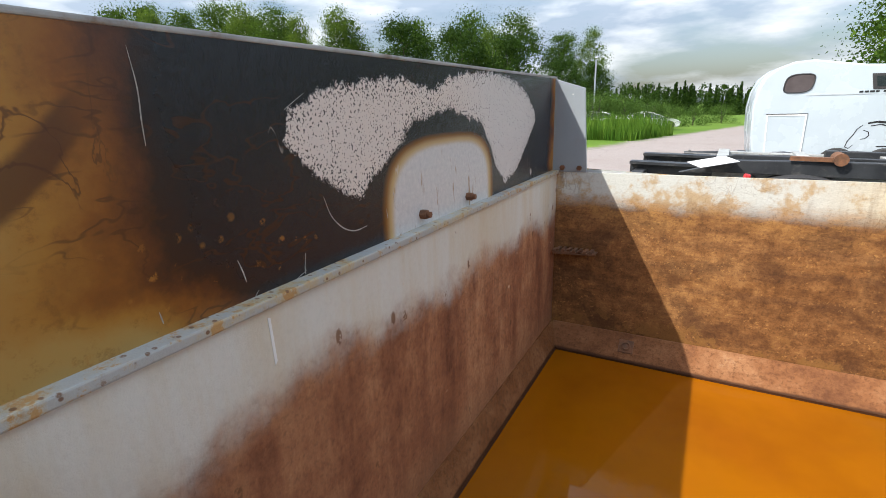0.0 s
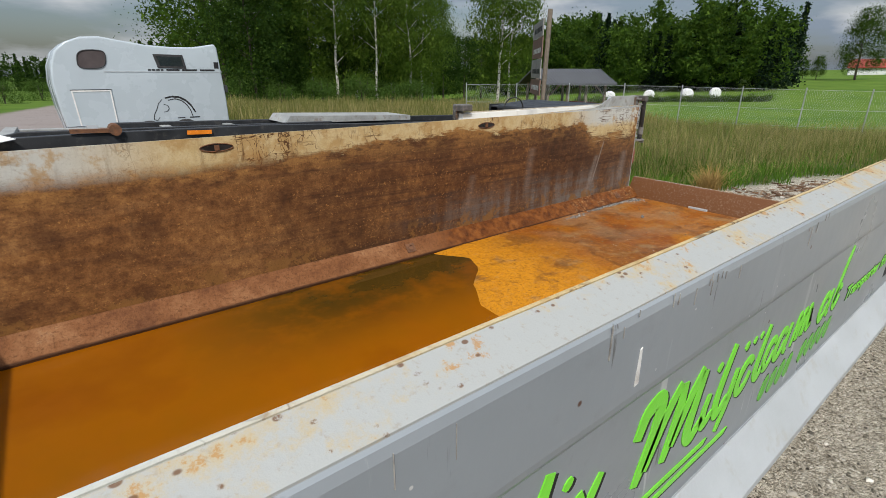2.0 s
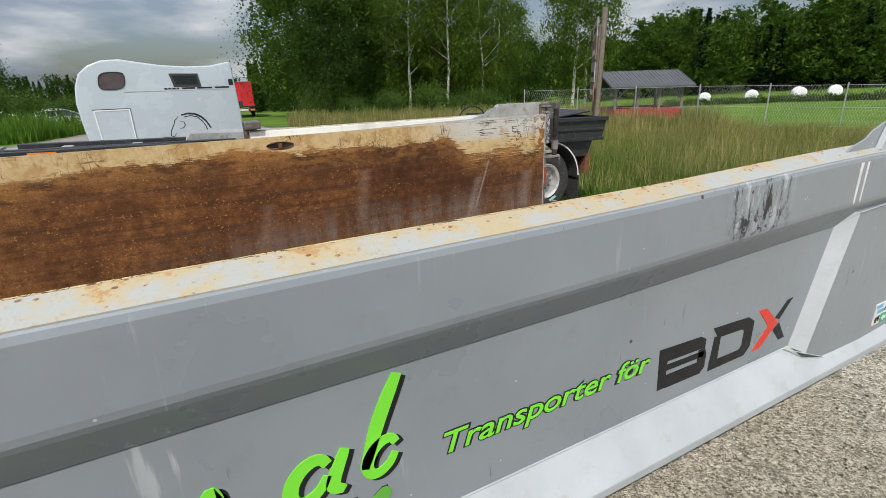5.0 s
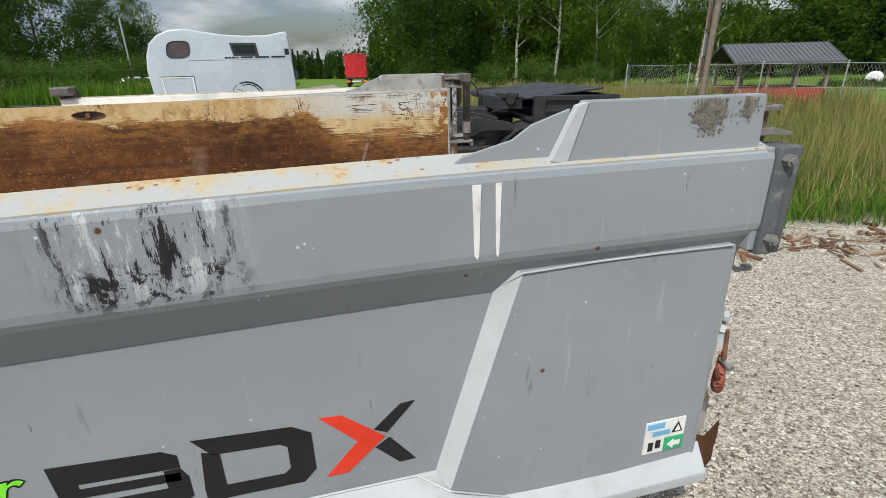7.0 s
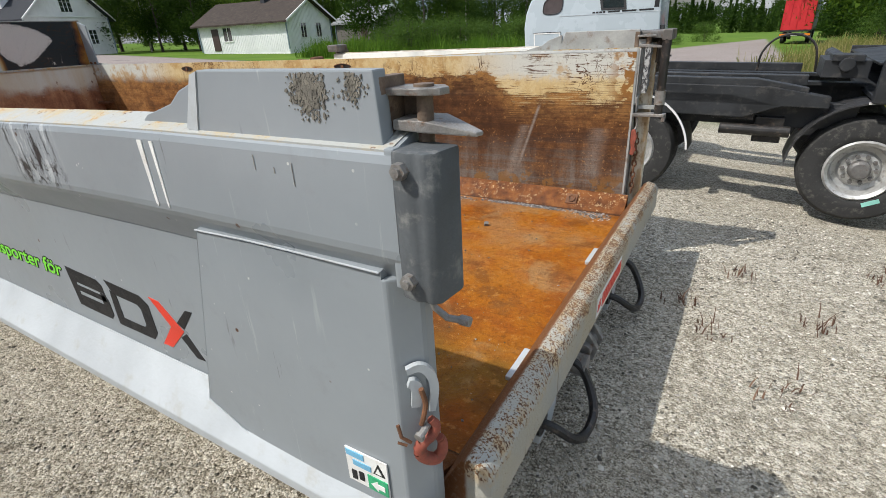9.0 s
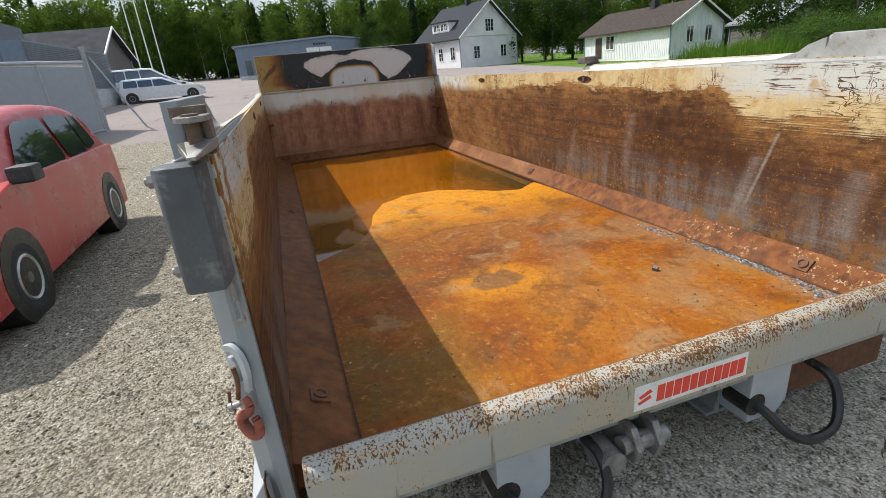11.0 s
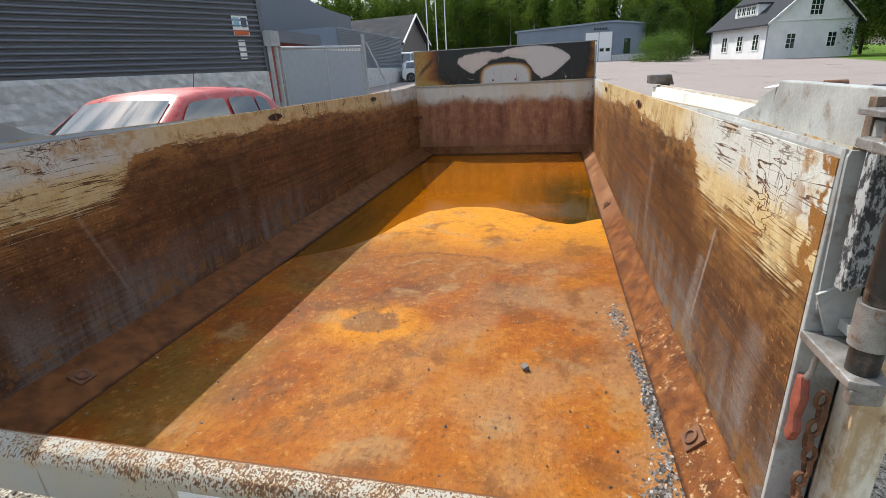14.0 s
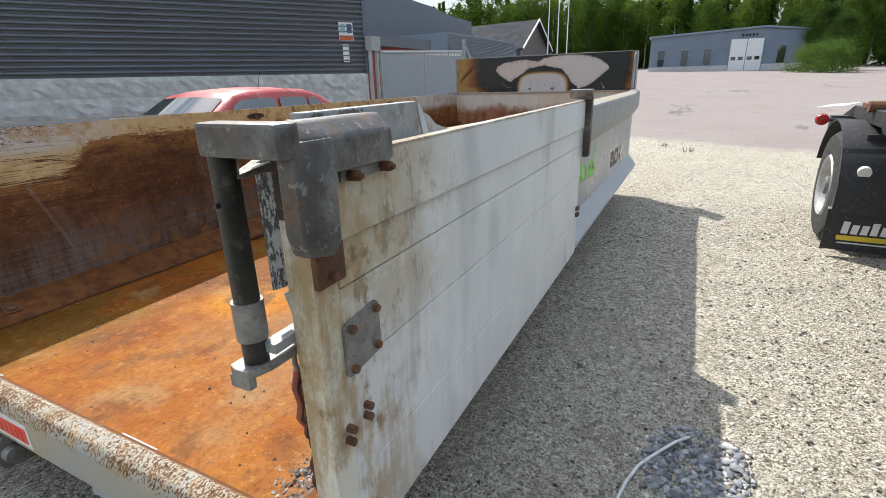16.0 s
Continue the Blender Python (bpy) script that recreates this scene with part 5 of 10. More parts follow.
# scratches on the scorched headboard, thin slivers of bare metal
for pts, w in (([(0.330, 1.70), (0.334, 1.645), (0.331, 1.60), (0.330, 1.565)], 0.0022), ([(0.450, 1.357), (0.457, 1.335), (0.462, 1.312)], 0.0026),
               ([(0.486, 1.288), (0.476, 1.278), (0.470, 1.268)], 0.0022), ([(0.612, 1.325), (0.606, 1.29), (0.607, 1.28)], 0.0026),
               ([(0.612, 1.288), (0.592, 1.282), (0.575, 1.276)], 0.0020), ([(0.682, 1.43), (0.700, 1.385), (0.735, 1.350), (0.775, 1.334), (0.822, 1.335)], 0.0030),
               ([(0.300, 1.318), (0.303, 1.297)], 0.0024), ([(0.655, 1.64), (0.60, 1.61)], 0.0012), ([(0.905, 1.36), (0.909, 1.335)], 0.0020), ([(0.940, 1.40), (0.946, 1.352)], 0.0020)):
    bm = B()
    line = [Vector((X0 - 0.0212, y, z)) for y, z in smooth_line(pts, 4)]
    rows = []
    for i, a in enumerate(line):
        run = line[min(i + 1, len(line) - 1)] - line[max(i - 1, 0)]
        side = Vector((0, -run.z, run.y)).normalized() * math.sin(math.pi * (0.1 + 0.8 * i / len(line))) * w / 2
        rows.append((bm.verts.new(a - side), bm.verts.new(a + side)))
    for (a, b), (c, d) in zip(rows, rows[1:]):
        bm.faces.new((a, c, d, b))
    part("scratch_mark", bm, SCRATCH, head_up, "pale scratch in the soot")
bm = B()
prism(bm, [(0.478, 1.238), (0.484, 1.236), (0.487, 1.145), (0.481, 1.138)], "x", X0 - 0.001, X0 + 0.0012)
part("scratch_mark", bm, WHITE_FILM, head_low, "pale scratch")

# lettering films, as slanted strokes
YL = -0.0242


def stroke(x, z0, z1, w, lean=0.22):
    """A slanted rounded bar of width w from z0 up to z1."""
    h = z1 - z0
    r = w * 0.35
    return [(x + r, z0), (x + w - r, z0), (x + w, z0 + r), (x + w + lean * (h - r), z1 - r), (x + w - r + lean * h, z1), (x + r + lean * h, z1), (x + lean * (h - r), z1 - r), (x, z0 + r)]


def film(name, outlines, material, y, label="", depth=0.0012, parent=None):
    bm = B()
    for o in outlines:
        prism(bm, o, "y", y - depth, y + 0.001)
    return part(name, bm, material, parent or body, label)


def swoosh(pts, w):
    """A curved brush stroke through (x, z) points, thinner at both ends."""
    line = smooth_line([(p[0], 0, p[1]) for p in pts], 6)
    left, right = [], []
    for i, a in enumerate(line):
        run = (line[min(i + 1, len(line) - 1)] - line[max(i - 1, 0)]).normalized()
        h = w * 0.5 * (0.45 + 0.55 * math.sin(math.pi * (0.15 + 0.75 * i / (len(line) - 1))))
        left.append((a.x - run.z * h, a.z + run.x * h))
        right.append((a.x + run.z * h, a.z - run.x * h))
    return left + right[::-1]


def bow(x, z, rx, rz, w):
    """A leaning oval brush stroke, left open at its upper end."""
    return swoosh([(x + rx * math.cos(a) + 0.35 * rz * math.sin(a), z + rz * math.sin(a)) for a in (radians(35 + 36 * k) for k in range(10))], w)


word = [swoosh([(1.205, 0.835), (1.235, 0.895), (1.290, 0.905), (1.285, 0.83), (1.245, 0.735), (1.225, 0.69)], 0.050),
        swoosh([(1.262, 0.715), (1.325, 0.835), (1.385, 0.91)], 0.040), swoosh([(1.405, 0.90), (1.390, 0.80), (1.350, 0.69)], 0.046),
        swoosh([(1.385, 0.72), (1.445, 0.83), (1.500, 0.905)], 0.040), swoosh([(1.515, 0.89), (1.485, 0.79), (1.470, 0.715), (1.50, 0.685), (1.550, 0.725)], 0.046),
        swoosh([(1.575, 0.79), (1.555, 0.735), (1.565, 0.69), (1.615, 0.715)], 0.036), swoosh([(1.690, 0.90), (1.655, 0.82), (1.630, 0.73), (1.650, 0.685), (1.705, 0.725)], 0.040),
        swoosh([(1.745, 0.80), (1.715, 0.70), (1.670, 0.615)], 0.036), bow(1.815, 0.745, 0.042, 0.050, 0.033),
        swoosh([(1.955, 0.87), (1.920, 0.78), (1.905, 0.715), (1.93, 0.69), (1.965, 0.715)], 0.036), bow(2.010, 0.745, 0.036, 0.048, 0.031), bow(2.105, 0.745, 0.036, 0.048, 0.031),
        swoosh([(2.185, 0.80), (2.155, 0.715), (2.175, 0.69)], 0.032), swoosh([(2.225, 0.69), (2.260, 0.80), (2.275, 0.78), (2.262, 0.70)], 0.026),
        swoosh([(2.275, 0.70), (2.315, 0.80), (2.330, 0.78), (2.317, 0.70)], 0.026), swoosh([(2.33, 0.70), (2.370, 0.80), (2.385, 0.78), (2.375, 0.71), (2.42, 0.72)], 0.026),
        bow(2.565, 0.74, 0.040, 0.050, 0.034), swoosh([(2.650, 0.795), (2.615, 0.71), (2.64, 0.685)], 0.034), swoosh([(2.785, 0.945), (2.735, 0.84), (2.690, 0.715)], 0.036), bow(2.735, 0.735, 0.034, 0.044, 0.030)]
word += [stroke(1.590, 0.845, 0.873, 0.028), stroke(1.765, 0.845, 0.873, 0.028), stroke(1.825, 0.845, 0.868, 0.024), stroke(1.875, 0.845, 0.868, 0.024)]
word += [swoosh([(0.705, 0.93), (0.660, 0.82), (0.615, 0.69)], 0.050), swoosh([(0.79, 0.91), (0.70, 0.81), (0.735, 0.70)], 0.042), bow(0.80, 0.75, 0.036, 0.048, 0.034), swoosh([(0.905, 0.93), (0.865, 0.82), (0.845, 0.725), (0.875, 0.695)], 0.040),
         swoosh([(0.945, 0.81), (0.915, 0.72), (0.945, 0.69)], 0.036), stroke(0.945, 0.855, 0.885, 0.028), swoosh([(0.975, 0.69), (1.03, 0.76), (1.075, 0.83)], 0.034), swoosh([(1.0, 0.82), (1.03, 0.74), (1.075, 0.70)], 0.034)]
under = [[(0.35, 0.605), (1.60, 0.605), (1.62, 0.622), (0.35, 0.622)], [(0.35, 0.565), (1.75, 0.565), (1.77, 0.582), (0.35, 0.582)]]
MID = 4.46                         # the far side carries the same lettering, turned round


def far_film(name, outline, material, lift, label):
    bm = B()
    prism(bm, [(MID - x, z) for x, z in outline], "y", WI + 0.0235, WI + 0.0242 + lift)
    return part(name, bm, material, body, label)


for o in word + under:
    shade = [(x + 0.011, z - 0.009) for x, z in o]
    film("letter_shadow", [shade], BLACK, YL, "black shadow of a letter stroke")
    film("letter_stroke", [o], GREEN, YL - 0.0012, "lime green slanted letter stroke")
    if min(x for x, z in o) > 1.6:
        far_film("letter_shadow", shade, BLACK, 0.0008, "black shadow of a letter stroke")
        far_film("letter_stroke", o, GREEN, 0.002, "lime green slanted letter stroke")
phone = [stroke(2.005 + 0.075 * k, 0.555, 0.645, 0.048, 0.3) for k in range(10) if k != 4]
DARK_LIME = plain("dark_lime", (0.12, 0.42, 0.05), 0.4, vary=0.1)
for o in phone:
    film("bar_edge", [[(x + (0.004 if i > 3 else -0.004), z) for i, (x, z) in enumerate(o)]], BLACK, YL, "dark edge of a bar")
    film("green_bar", [[(x + 0.002, z - 0.002) for x, z in o]], DARK_LIME, YL - 0.0012, "green slanted bar")
for mt, off, dx in ((BLACK, 0.0, 0.003), (GREEN, 0.0012, 0.0)):
    cu = bpy.data.curves.new("small_lettering", "FONT")
    cu.body = "Transporter för"
    cu.size, cu.extrude, cu.shear, cu.space_character, cu.offset = 0.092, 0.0006, 0.25, 0.98, 0.0045 if off == 0.0 else 0.0006
    tmp = new("small_lettering", cu)
    bpy.context.view_layer.update()
    me = bpy.data.meshes.new_from_object(tmp.evaluated_get(bpy.context.evaluated_depsgraph_get()))
    bpy.data.objects.remove(tmp)
    wide = max(v.co.x for v in me.vertices)
    me.materials.clear()
    me.materials.append(mt)
    t = new("small_lettering", me)
    t.parent = body
    t.matrix_basis = Matrix.Translation((2.88 + dx, YL - 0.0006 - off, 0.665)) @ Matrix.Rotation(radians(90), 4, "X") @ Matrix.Diagonal((0.77 / wide, 1, 1, 1))
    t["label"] = "green words with a black edge" if off else "black edge of the words"
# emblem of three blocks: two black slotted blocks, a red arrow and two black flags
blk = [[(3.690, 0.722), (3.90, 0.712), (3.928, 0.695), (3.928, 0.662), (3.735, 0.668), (3.735, 0.655), (3.925, 0.650), (3.925, 0.628), (3.735, 0.632), (3.735, 0.615), (3.895, 0.612), (3.895, 0.598), (3.735, 0.600), (3.735, 0.565), (3.70, 0.565)],
       [(3.735, 0.600), (3.895, 0.598), (3.895, 0.660), (3.928, 0.660), (3.940, 0.635), (3.940, 0.580), (3.918, 0.560), (3.735, 0.563)],
       [(3.960, 0.726), (4.165, 0.715), (4.205, 0.69), (4.205, 0.585), (4.175, 0.553), (3.965, 0.553), (3.965, 0.590), (4.135, 0.588), (4.150, 0.602), (4.15, 0.662), (4.135, 0.674), (3.995, 0.680)],
       [(3.965, 0.589), (4.010, 0.589), (4.010, 0.679), (3.975, 0.690)]]
blk += [[(4.345, 0.665), (4.41, 0.725), (4.445, 0.728), (4.375, 0.65)], [(4.345, 0.612), (4.38, 0.635), (4.44, 0.555), (4.40, 0.553)]]
for o in blk:
    film("emblem_block", [o], BLACK, YL, "black block of an emblem")
    far_film("emblem_block", o, BLACK, 0.001, "black block of an emblem")
film("emblem_arrow", [[(4.225, 0.725), (4.275, 0.722), (4.37, 0.64), (4.275, 0.553), (4.225, 0.553), (4.305, 0.64)]], RED_FILM, YL, "red arrow of an emblem")
far_film("emblem_arrow", [(4.225, 0.725), (4.275, 0.722), (4.37, 0.64), (4.275, 0.553), (4.225, 0.553), (4.305, 0.64)], RED_FILM, 0.001, "red arrow of an emblem")

# bent rusty flap at the sill's near end
bm = B()
vs = [[bm.verts.new((5.20 + 0.11 * u, -0.058 - 0.012 * math.sin(3.0 * u) + 0.006 * math.sin(9 * v), 0.33 + 0.15 * v + 0.02 * math.sin(6 * u + 2))) for u in (0, 0.25, 0.5, 0.75, 1.0)] for v in (0, 0.33, 0.66, 1.0)]
for a, b in zip(vs, vs[1:]):
    for i in range(4):
        bm.faces.new((a[i], a[i + 1], b[i + 1], b[i]))
bmesh.ops.solidify(bm, geom=bm.faces[:], thickness=0.005)
part("bent_flap", bm, RUST, body, "bent brown rusted end flap", smooth=True)

# maker's plate on the sill: white with red bars
bm = B()
box(bm, 5.3605, 5.364, 0.975, 1.405, 0.388, 0.474)
plate = part("sill_plate", bm, WHITE_FILM, sill, "white plate with red bars")
bars = [[(1.055 + 0.031 * k, 0.402), (1.081 + 0.031 * k, 0.402), (1.084 + 0.031 * k, 0.458), (1.058 + 0.031 * k, 0.458)] for k in range(11)]
bars += [[(0.990, 0.436), (1.03, 0.454), (1.038, 0.443), (0.995, 0.428)], [(0.987, 0.416), (1.03, 0.433), (1.036, 0.422), (0.992, 0.408)]]
for o in bars:
    bm = B()
    prism(bm, o, "x", 5.363, 5.3655)
    part("plate_bar", bm, RED_FILM, plate)

# subframe under the floor, with runners, cross members and hydraulic couplings
bm = B()
box(bm, X0, 5.28, 0.0, WI, 0.272, 0.296)
part("underfloor", bm, FRAME_GREY, body)
for y in (0.72, 1.56):
    bm = B()
    prism(bm, [(y - 0.05, 0.02), (y + 0.05, 0.02), (y + 0.05, 0.035), (y + 0.012, 0.035), (y + 0.012, 0.272), (y - 0.012, 0.272), (y - 0.012, 0.035), (y - 0.05, 0.035)], "x", -0.6, 5.15)
    part("runner_beam", bm, FRAME_GREY, body, "long steel runner", bevel=0.002)
for x in (-0.5, 0.5, 1.5, 2.5, 3.5, 4.5):
    bm = B()
    box(bm, x - 0.03, x + 0.03, 0.02, WI - 0.02, 0.19, 0.272)
    part("cross_member", bm, FRAME_GREY, body)
for y in (0.64, 1.62):
    bm = B()
    prism(bm, [(y - 0.09, 0.352), (y + 0.09, 0.352), (y + 0.09, 0.15), (y + 0.05, 0.10), (y - 0.09, 0.10)], "x", 5.17, 5.30)
    part("roller_bracket", bm, PALE_LIT, body, "grey bracket with a hose hole", bevel=0.004)
    bm = B()
    rod(bm, (5.20, y - 0.06, 0.17), (5.302, y - 0.06, 0.17), 0.045, seg=16)
    part("hose_hole", bm, GREASE, body)
    rod_y = y - 0.06
    bm = B()
    pipe(bm, smooth_line([(5.25, rod_y, 0.17), (5.33, rod_y + 0.01, 0.16), (5.40, rod_y + 0.05, 0.10), (5.42, rod_y + 0.14, 0.06), (5.42, rod_y + 0.24, 0.08), (5.38, rod_y + 0.30, 0.15), (5.33, rod_y + 0.31, 0.22), (5.25, rod_y + 0.30, 0.24)]), 0.017, 8)
    part("hydraulic_hose", bm, GREASE, body, "black looped hydraulic hose", smooth=True)
bm = B()
rod(bm, (5.12, 2.02, 0.16), (5.12, 2.34, 0.16), 0.09, seg=18)
box(bm, 5.10, 5.24, 1.72, 2.30, 0.10, 0.26)
part("tail_roller", bm, RUST, body, "rusted tail roller and beam")
bm = B()
for y in (1.0, 1.08):
    prism(bm, [(5.2, 0.30), (5.34, 0.30), (5.38, 0.24), (5.36, 0.18), (5.2, 0.16)], "y", y - 0.012, y + 0.012)
rod(bm, (5.33, 0.96, 0.235), (5.33, 1.13, 0.235), 0.03, seg=12)
rod(bm, (5.26, 0.92, 0.20), (5.36, 0.92, 0.20), 0.045, seg=12)
part("coupling_lug", bm, STEEL, body, "greasy pinned coupling lug", bevel=0.003)

# gravel left along the far corner strip, and pebbles on the floor
bm = B()
rnd = random.Random(5)
for k in range(2000):
    cx, cy, sx, sy_ = rnd.choice(((4.00, 2.20, 0.06, 0.020), (4.10, 2.21, 0.07, 0.018), (4.36, 2.235, 0.05, 0.012), (4.44, 2.24, 0.04, 0.010), (4.60, 2.245, 0.06, 0.012), (4.72, 2.245, 0.05, 0.012), (4.95, 2.235, 0.08, 0.016), (5.06, 2.20, 0.05, 0.04)))
    x, y = rnd.gauss(cx, sx), min(rnd.gauss(cy, sy_), 2.262)
    if x > 5.14:
        continue
    r = 0.0018 + 0.0045 * rnd.random() ** 2
    bmesh.ops.create_icosphere(bm, subdivisions=1, radius=r, matrix=Matrix.Translation((x, y, ZF + 0.009 + r * 0.4)) @ Matrix.Diagonal((1.3, 1, 0.7, 1)) @ pose(0, 0, 0, rnd.random() * 90, rnd.random() * 90, 0)) if k % 3 == 0 else box(bm, -r, r, -r * 0.8, r * 0.8, -r * 0.5, r * 0.6, Matrix.Translation((x, y, ZF + 0.009 + r * 0.4)) @ pose(0, 0, 0, rnd.random() * 60, rnd.random() * 60, rnd.random() * 180))
STONE = Nodes("loose_stone")
STONE = STONE.done(STONE.ramp(STONE.island(), (0.0, (0.05, 0.048, 0.045)), (0.6, (0.17, 0.16, 0.15)), (1.0, (0.42, 0.40, 0.37))), 0.9, 0.0, STONE.noise(90.0, 3.0), 0.003, 0.5)
tagged(part("floor_gravel", bm, STONE), "grey gravel swept into the corner of the rusty floor", "gravel", kind="stuff")
bm = B()
for k in range(260):
    x, y = rnd.uniform(3.5, 5.15), rnd.uniform(0.15, 2.15)
    r = 0.0012 + 0.0026 * rnd.random() ** 2
    box(bm, -r, r, -r, r, -r * 0.5, r, Matrix.Translation((x, y, floor_z(x, y) + r * 0.5)) @ pose(0, 0, 0, rnd.random() * 60, rnd.random() * 60, rnd.random() * 180))
box(bm, -0.012, 0.012, -0.012, 0.012, -0.006, 0.014, Matrix.Translation((4.494, 1.808, 0.342)) @ pose(0, 0, 0, 20, 10, 30))
tagged(part("floor_crumbs", bm, STONE), "small pale stone crumbs on the rusty floor", "gravel", kind="stuff")

# ---- tailgate folded round against the far side ----
def stained(name, base, reach):
    """Pale paint with brown rust runs that gather towards the hinge end."""
    n = Nodes(name)
    x, y, z = n.axes()
    runs = n.noise(11.0, 6.0, stretch=(1.0, 1.0, 0.16), rough=0.7)
    blot = n.noise(7.0, 6.0, rough=0.7)
    fine = n.noise(80.0, 4.0, rough=0.7)
    col = n.ramp(n.noise(2.0, 5.0), (0.3, tuple(v * 0.84 for v in base)), (0.7, base))
    col = n.mix(n.span(n.noise(24.0, 6.0, stretch=(1.0, 1.0, 0.18), rough=0.75), 0.52, 0.68, 0, 0.4), col, tuple(v * 0.72 for v in base))
    near = n.span(x, 5.2 - reach, 5.19)
    old = n.math("MULTIPLY", n.span(x, 5.25 - reach * 1.6, 5.2), n.span(z, 0.78, 1.02))
    col = n.mix(n.math("MULTIPLY", old, n.span(n.math("ADD", n.math("MULTIPLY", blot, 0.5), n.math("MULTIPLY", n.noise(2.6, 4.0), 0.5)), 0.36, 0.54, 0, 0.9)), col, (0.47, 0.40, 0.26))
    col = n.mix(n.math("MULTIPLY", old, n.span(n.noise(18.0, 6.0, stretch=(1, 1, 0.5), rough=0.75), 0.53, 0.62, 0, 0.8)), col, (0.20, 0.14, 0.075))
    col = n.mix(n.math("MULTIPLY", near, n.span(n.math("ADD", n.math("MULTIPLY", runs, 0.6), n.math("MULTIPLY", blot, 0.4)), 0.44, 0.56, 0, 0.9)), col, (0.40, 0.27, 0.13))
    col = n.mix(n.math("MULTIPLY", near, n.span(blot, 0.56, 0.66, 0, 0.8)), col, (0.15, 0.085, 0.04))
    col = n.mix(n.span(n.noise(3.0, 6.0, stretch=(1, 1, 0.3)), 0.55, 0.70, 0, 0.45), col, (0.36, 0.37, 0.36))
    col = n.mix(n.span(fine, 0.6, 0.75, 0, 0.3), col, (0.25, 0.22, 0.17))
    worn = n.math("MULTIPLY", n.span(z, 1.298, 1.308), n.span(blot, 0.36, 0.56, 0.45, 0.95))
    col = n.mix(worn, col, n.ramp(fine, (0.4, (0.20, 0.13, 0.07)), (0.6, (0.40, 0.33, 0.22))))
    return n.done(col, 0.5, 0.0, n.math("ADD", blot, fine), 0.0015, 0.4)


n_ = Nodes("flaked_paint")
FLAKED = n_.done(n_.mix(n_.span(n_.noise(80.0, 6.0, stretch=(1, 1, 0.45), rough=0.75), 0.47, 0.53), (0.035, 0.036, 0.04), (0.36, 0.37, 0.37)), 0.6, 0.0, n_.noise(45.0, 6.0, stretch=(1, 1, 0.45), rough=0.75), 0.006, 0.8)
def worn_hook():
    """Forged steel worn bright on its edges, with dark grease, brown rust and pale scuffs."""
    n = Nodes("scuffed_hook")
    broad, mid = n.noise(9.0, 5.0, rough=0.6), n.noise(38.0, 6.0, rough=0.75)
    col = n.ramp(broad, (0.36, (0.045, 0.038, 0.032)), (0.50, (0.080, 0.073, 0.068)), (0.62, (0.150, 0.148, 0.146)), (0.75, (0.24, 0.228, 0.21)))
    col = n.mix(n.span(n.noise(14.0, 6.0, rough=0.7), 0.54, 0.62, 0, 0.8), col, (0.13, 0.070, 0.036))
    col = n.mix(n.span(mid, 0.57, 0.63, 0, 0.45), col, (0.40, 0.38, 0.35))
    col = n.mix(n.span(mid, 0.43, 0.37, 0, 0.7), col, (0.035, 0.028, 0.024))
    edge = n.node("ShaderNodeNewGeometry").outputs["Pointiness"]
    col = n.mix(n.span(edge, 0.53, 0.62, 0, 0.4), col, (0.40, 0.39, 0.37))
    return n.done(col, n.span(broad, 0.3, 0.7, 0.62, 0.36), 0.15, n.math("ADD", broad, mid), 0.004, 0.6)


HOOK = worn_hook()
CREAM = stained("cream_stained_paint", (0.78, 0.74, 0.62), 0.8)
GATE = stained("gate_paint", (0.80, 0.80, 0.77), 0.5)
gate_m = Matrix.Translation((5.2, 2.482, 0)) @ Matrix.Rotation(radians(0.3), 4, "Z")
tailgate = new("tailgate")
tailgate.parent = body
tailgate.matrix_basis = gate_m
tailgate["label"] = "pale tailgate swung right round against the side"
# local: x from -2.36 to 0, y 0 (inner) to 0.055 (outer)
bm = B()
box(bm, -2.36, -0.06, 0.004, 0.03, 0.36, 1.30)
part("gate_core", bm, GATE, tailgate)
for z0, z1, yo in ((0.36, 0.585, 0.045), (0.588, 0.86, 0.045), (0.863, 1.05, 0.045), (1.053, 1.15, 0.047), (1.153, 1.31, 0.060)):
    bm = B()
    box(bm, -2.36, -0.018, 0.028, yo, z0, z1)
    part("gate_plank", bm, GATE, tailgate, bevel=0.004)
bm = B()
box(bm, -0.022, 0.050, -0.022, 0.044, 0.28, 1.312)
part("gate_post", bm, CREAM, tailgate, "cream end post with rust stains", bevel=0.006)
bm = B()
prism(bm, [(-0.022, 1.334), (-0.022, 1.374), (0.052, 1.378), (0.084, 1.348), (0.086, 1.286), (0.062, 1.286), (0.060, 1.334)], "x", -0.185, 0.082)
prism(bm, [(0.0, 1.35), (0.108, 1.35), (0.108, 1.20), (0.098, 1.160), (0.030, 1.142), (0.004, 1.165)], "y", 0.050, 0.086)
part("gate_hook", bm, HOOK, tailgate, "worn grey hook bent over the gate", bevel=0.009, smooth=True)
bm = B()
box(bm, 0.046, 0.054, -0.018, 0.042, 1.205, 1.318)
part("grease_pad", bm, plain("greased_rust", (0.060, 0.036, 0.024), 0.55, vary=0.6, scale=26, dirt=(0.26, 0.19, 0.11)), tailgate, "brown greased wear pad", bevel=0.004)
bm = B()
box(bm, -0.20, -0.03, 0.058, 0.066, 1.262, 1.284)
part("hook_strap", bm, STEEL, tailgate, bevel=0.002)
for x in (-0.165, -0.055):
    bm = B()
    rod(bm, (x, 0.064, 1.272), (x, 0.088, 1.272), 0.011, seg=6)
    rod(bm, (x, 0.088, 1.272), (x, 0.096, 1.272), 0.006, seg=8)
    part("gate_bolt", bm, RUST, tailgate)
bm = B()
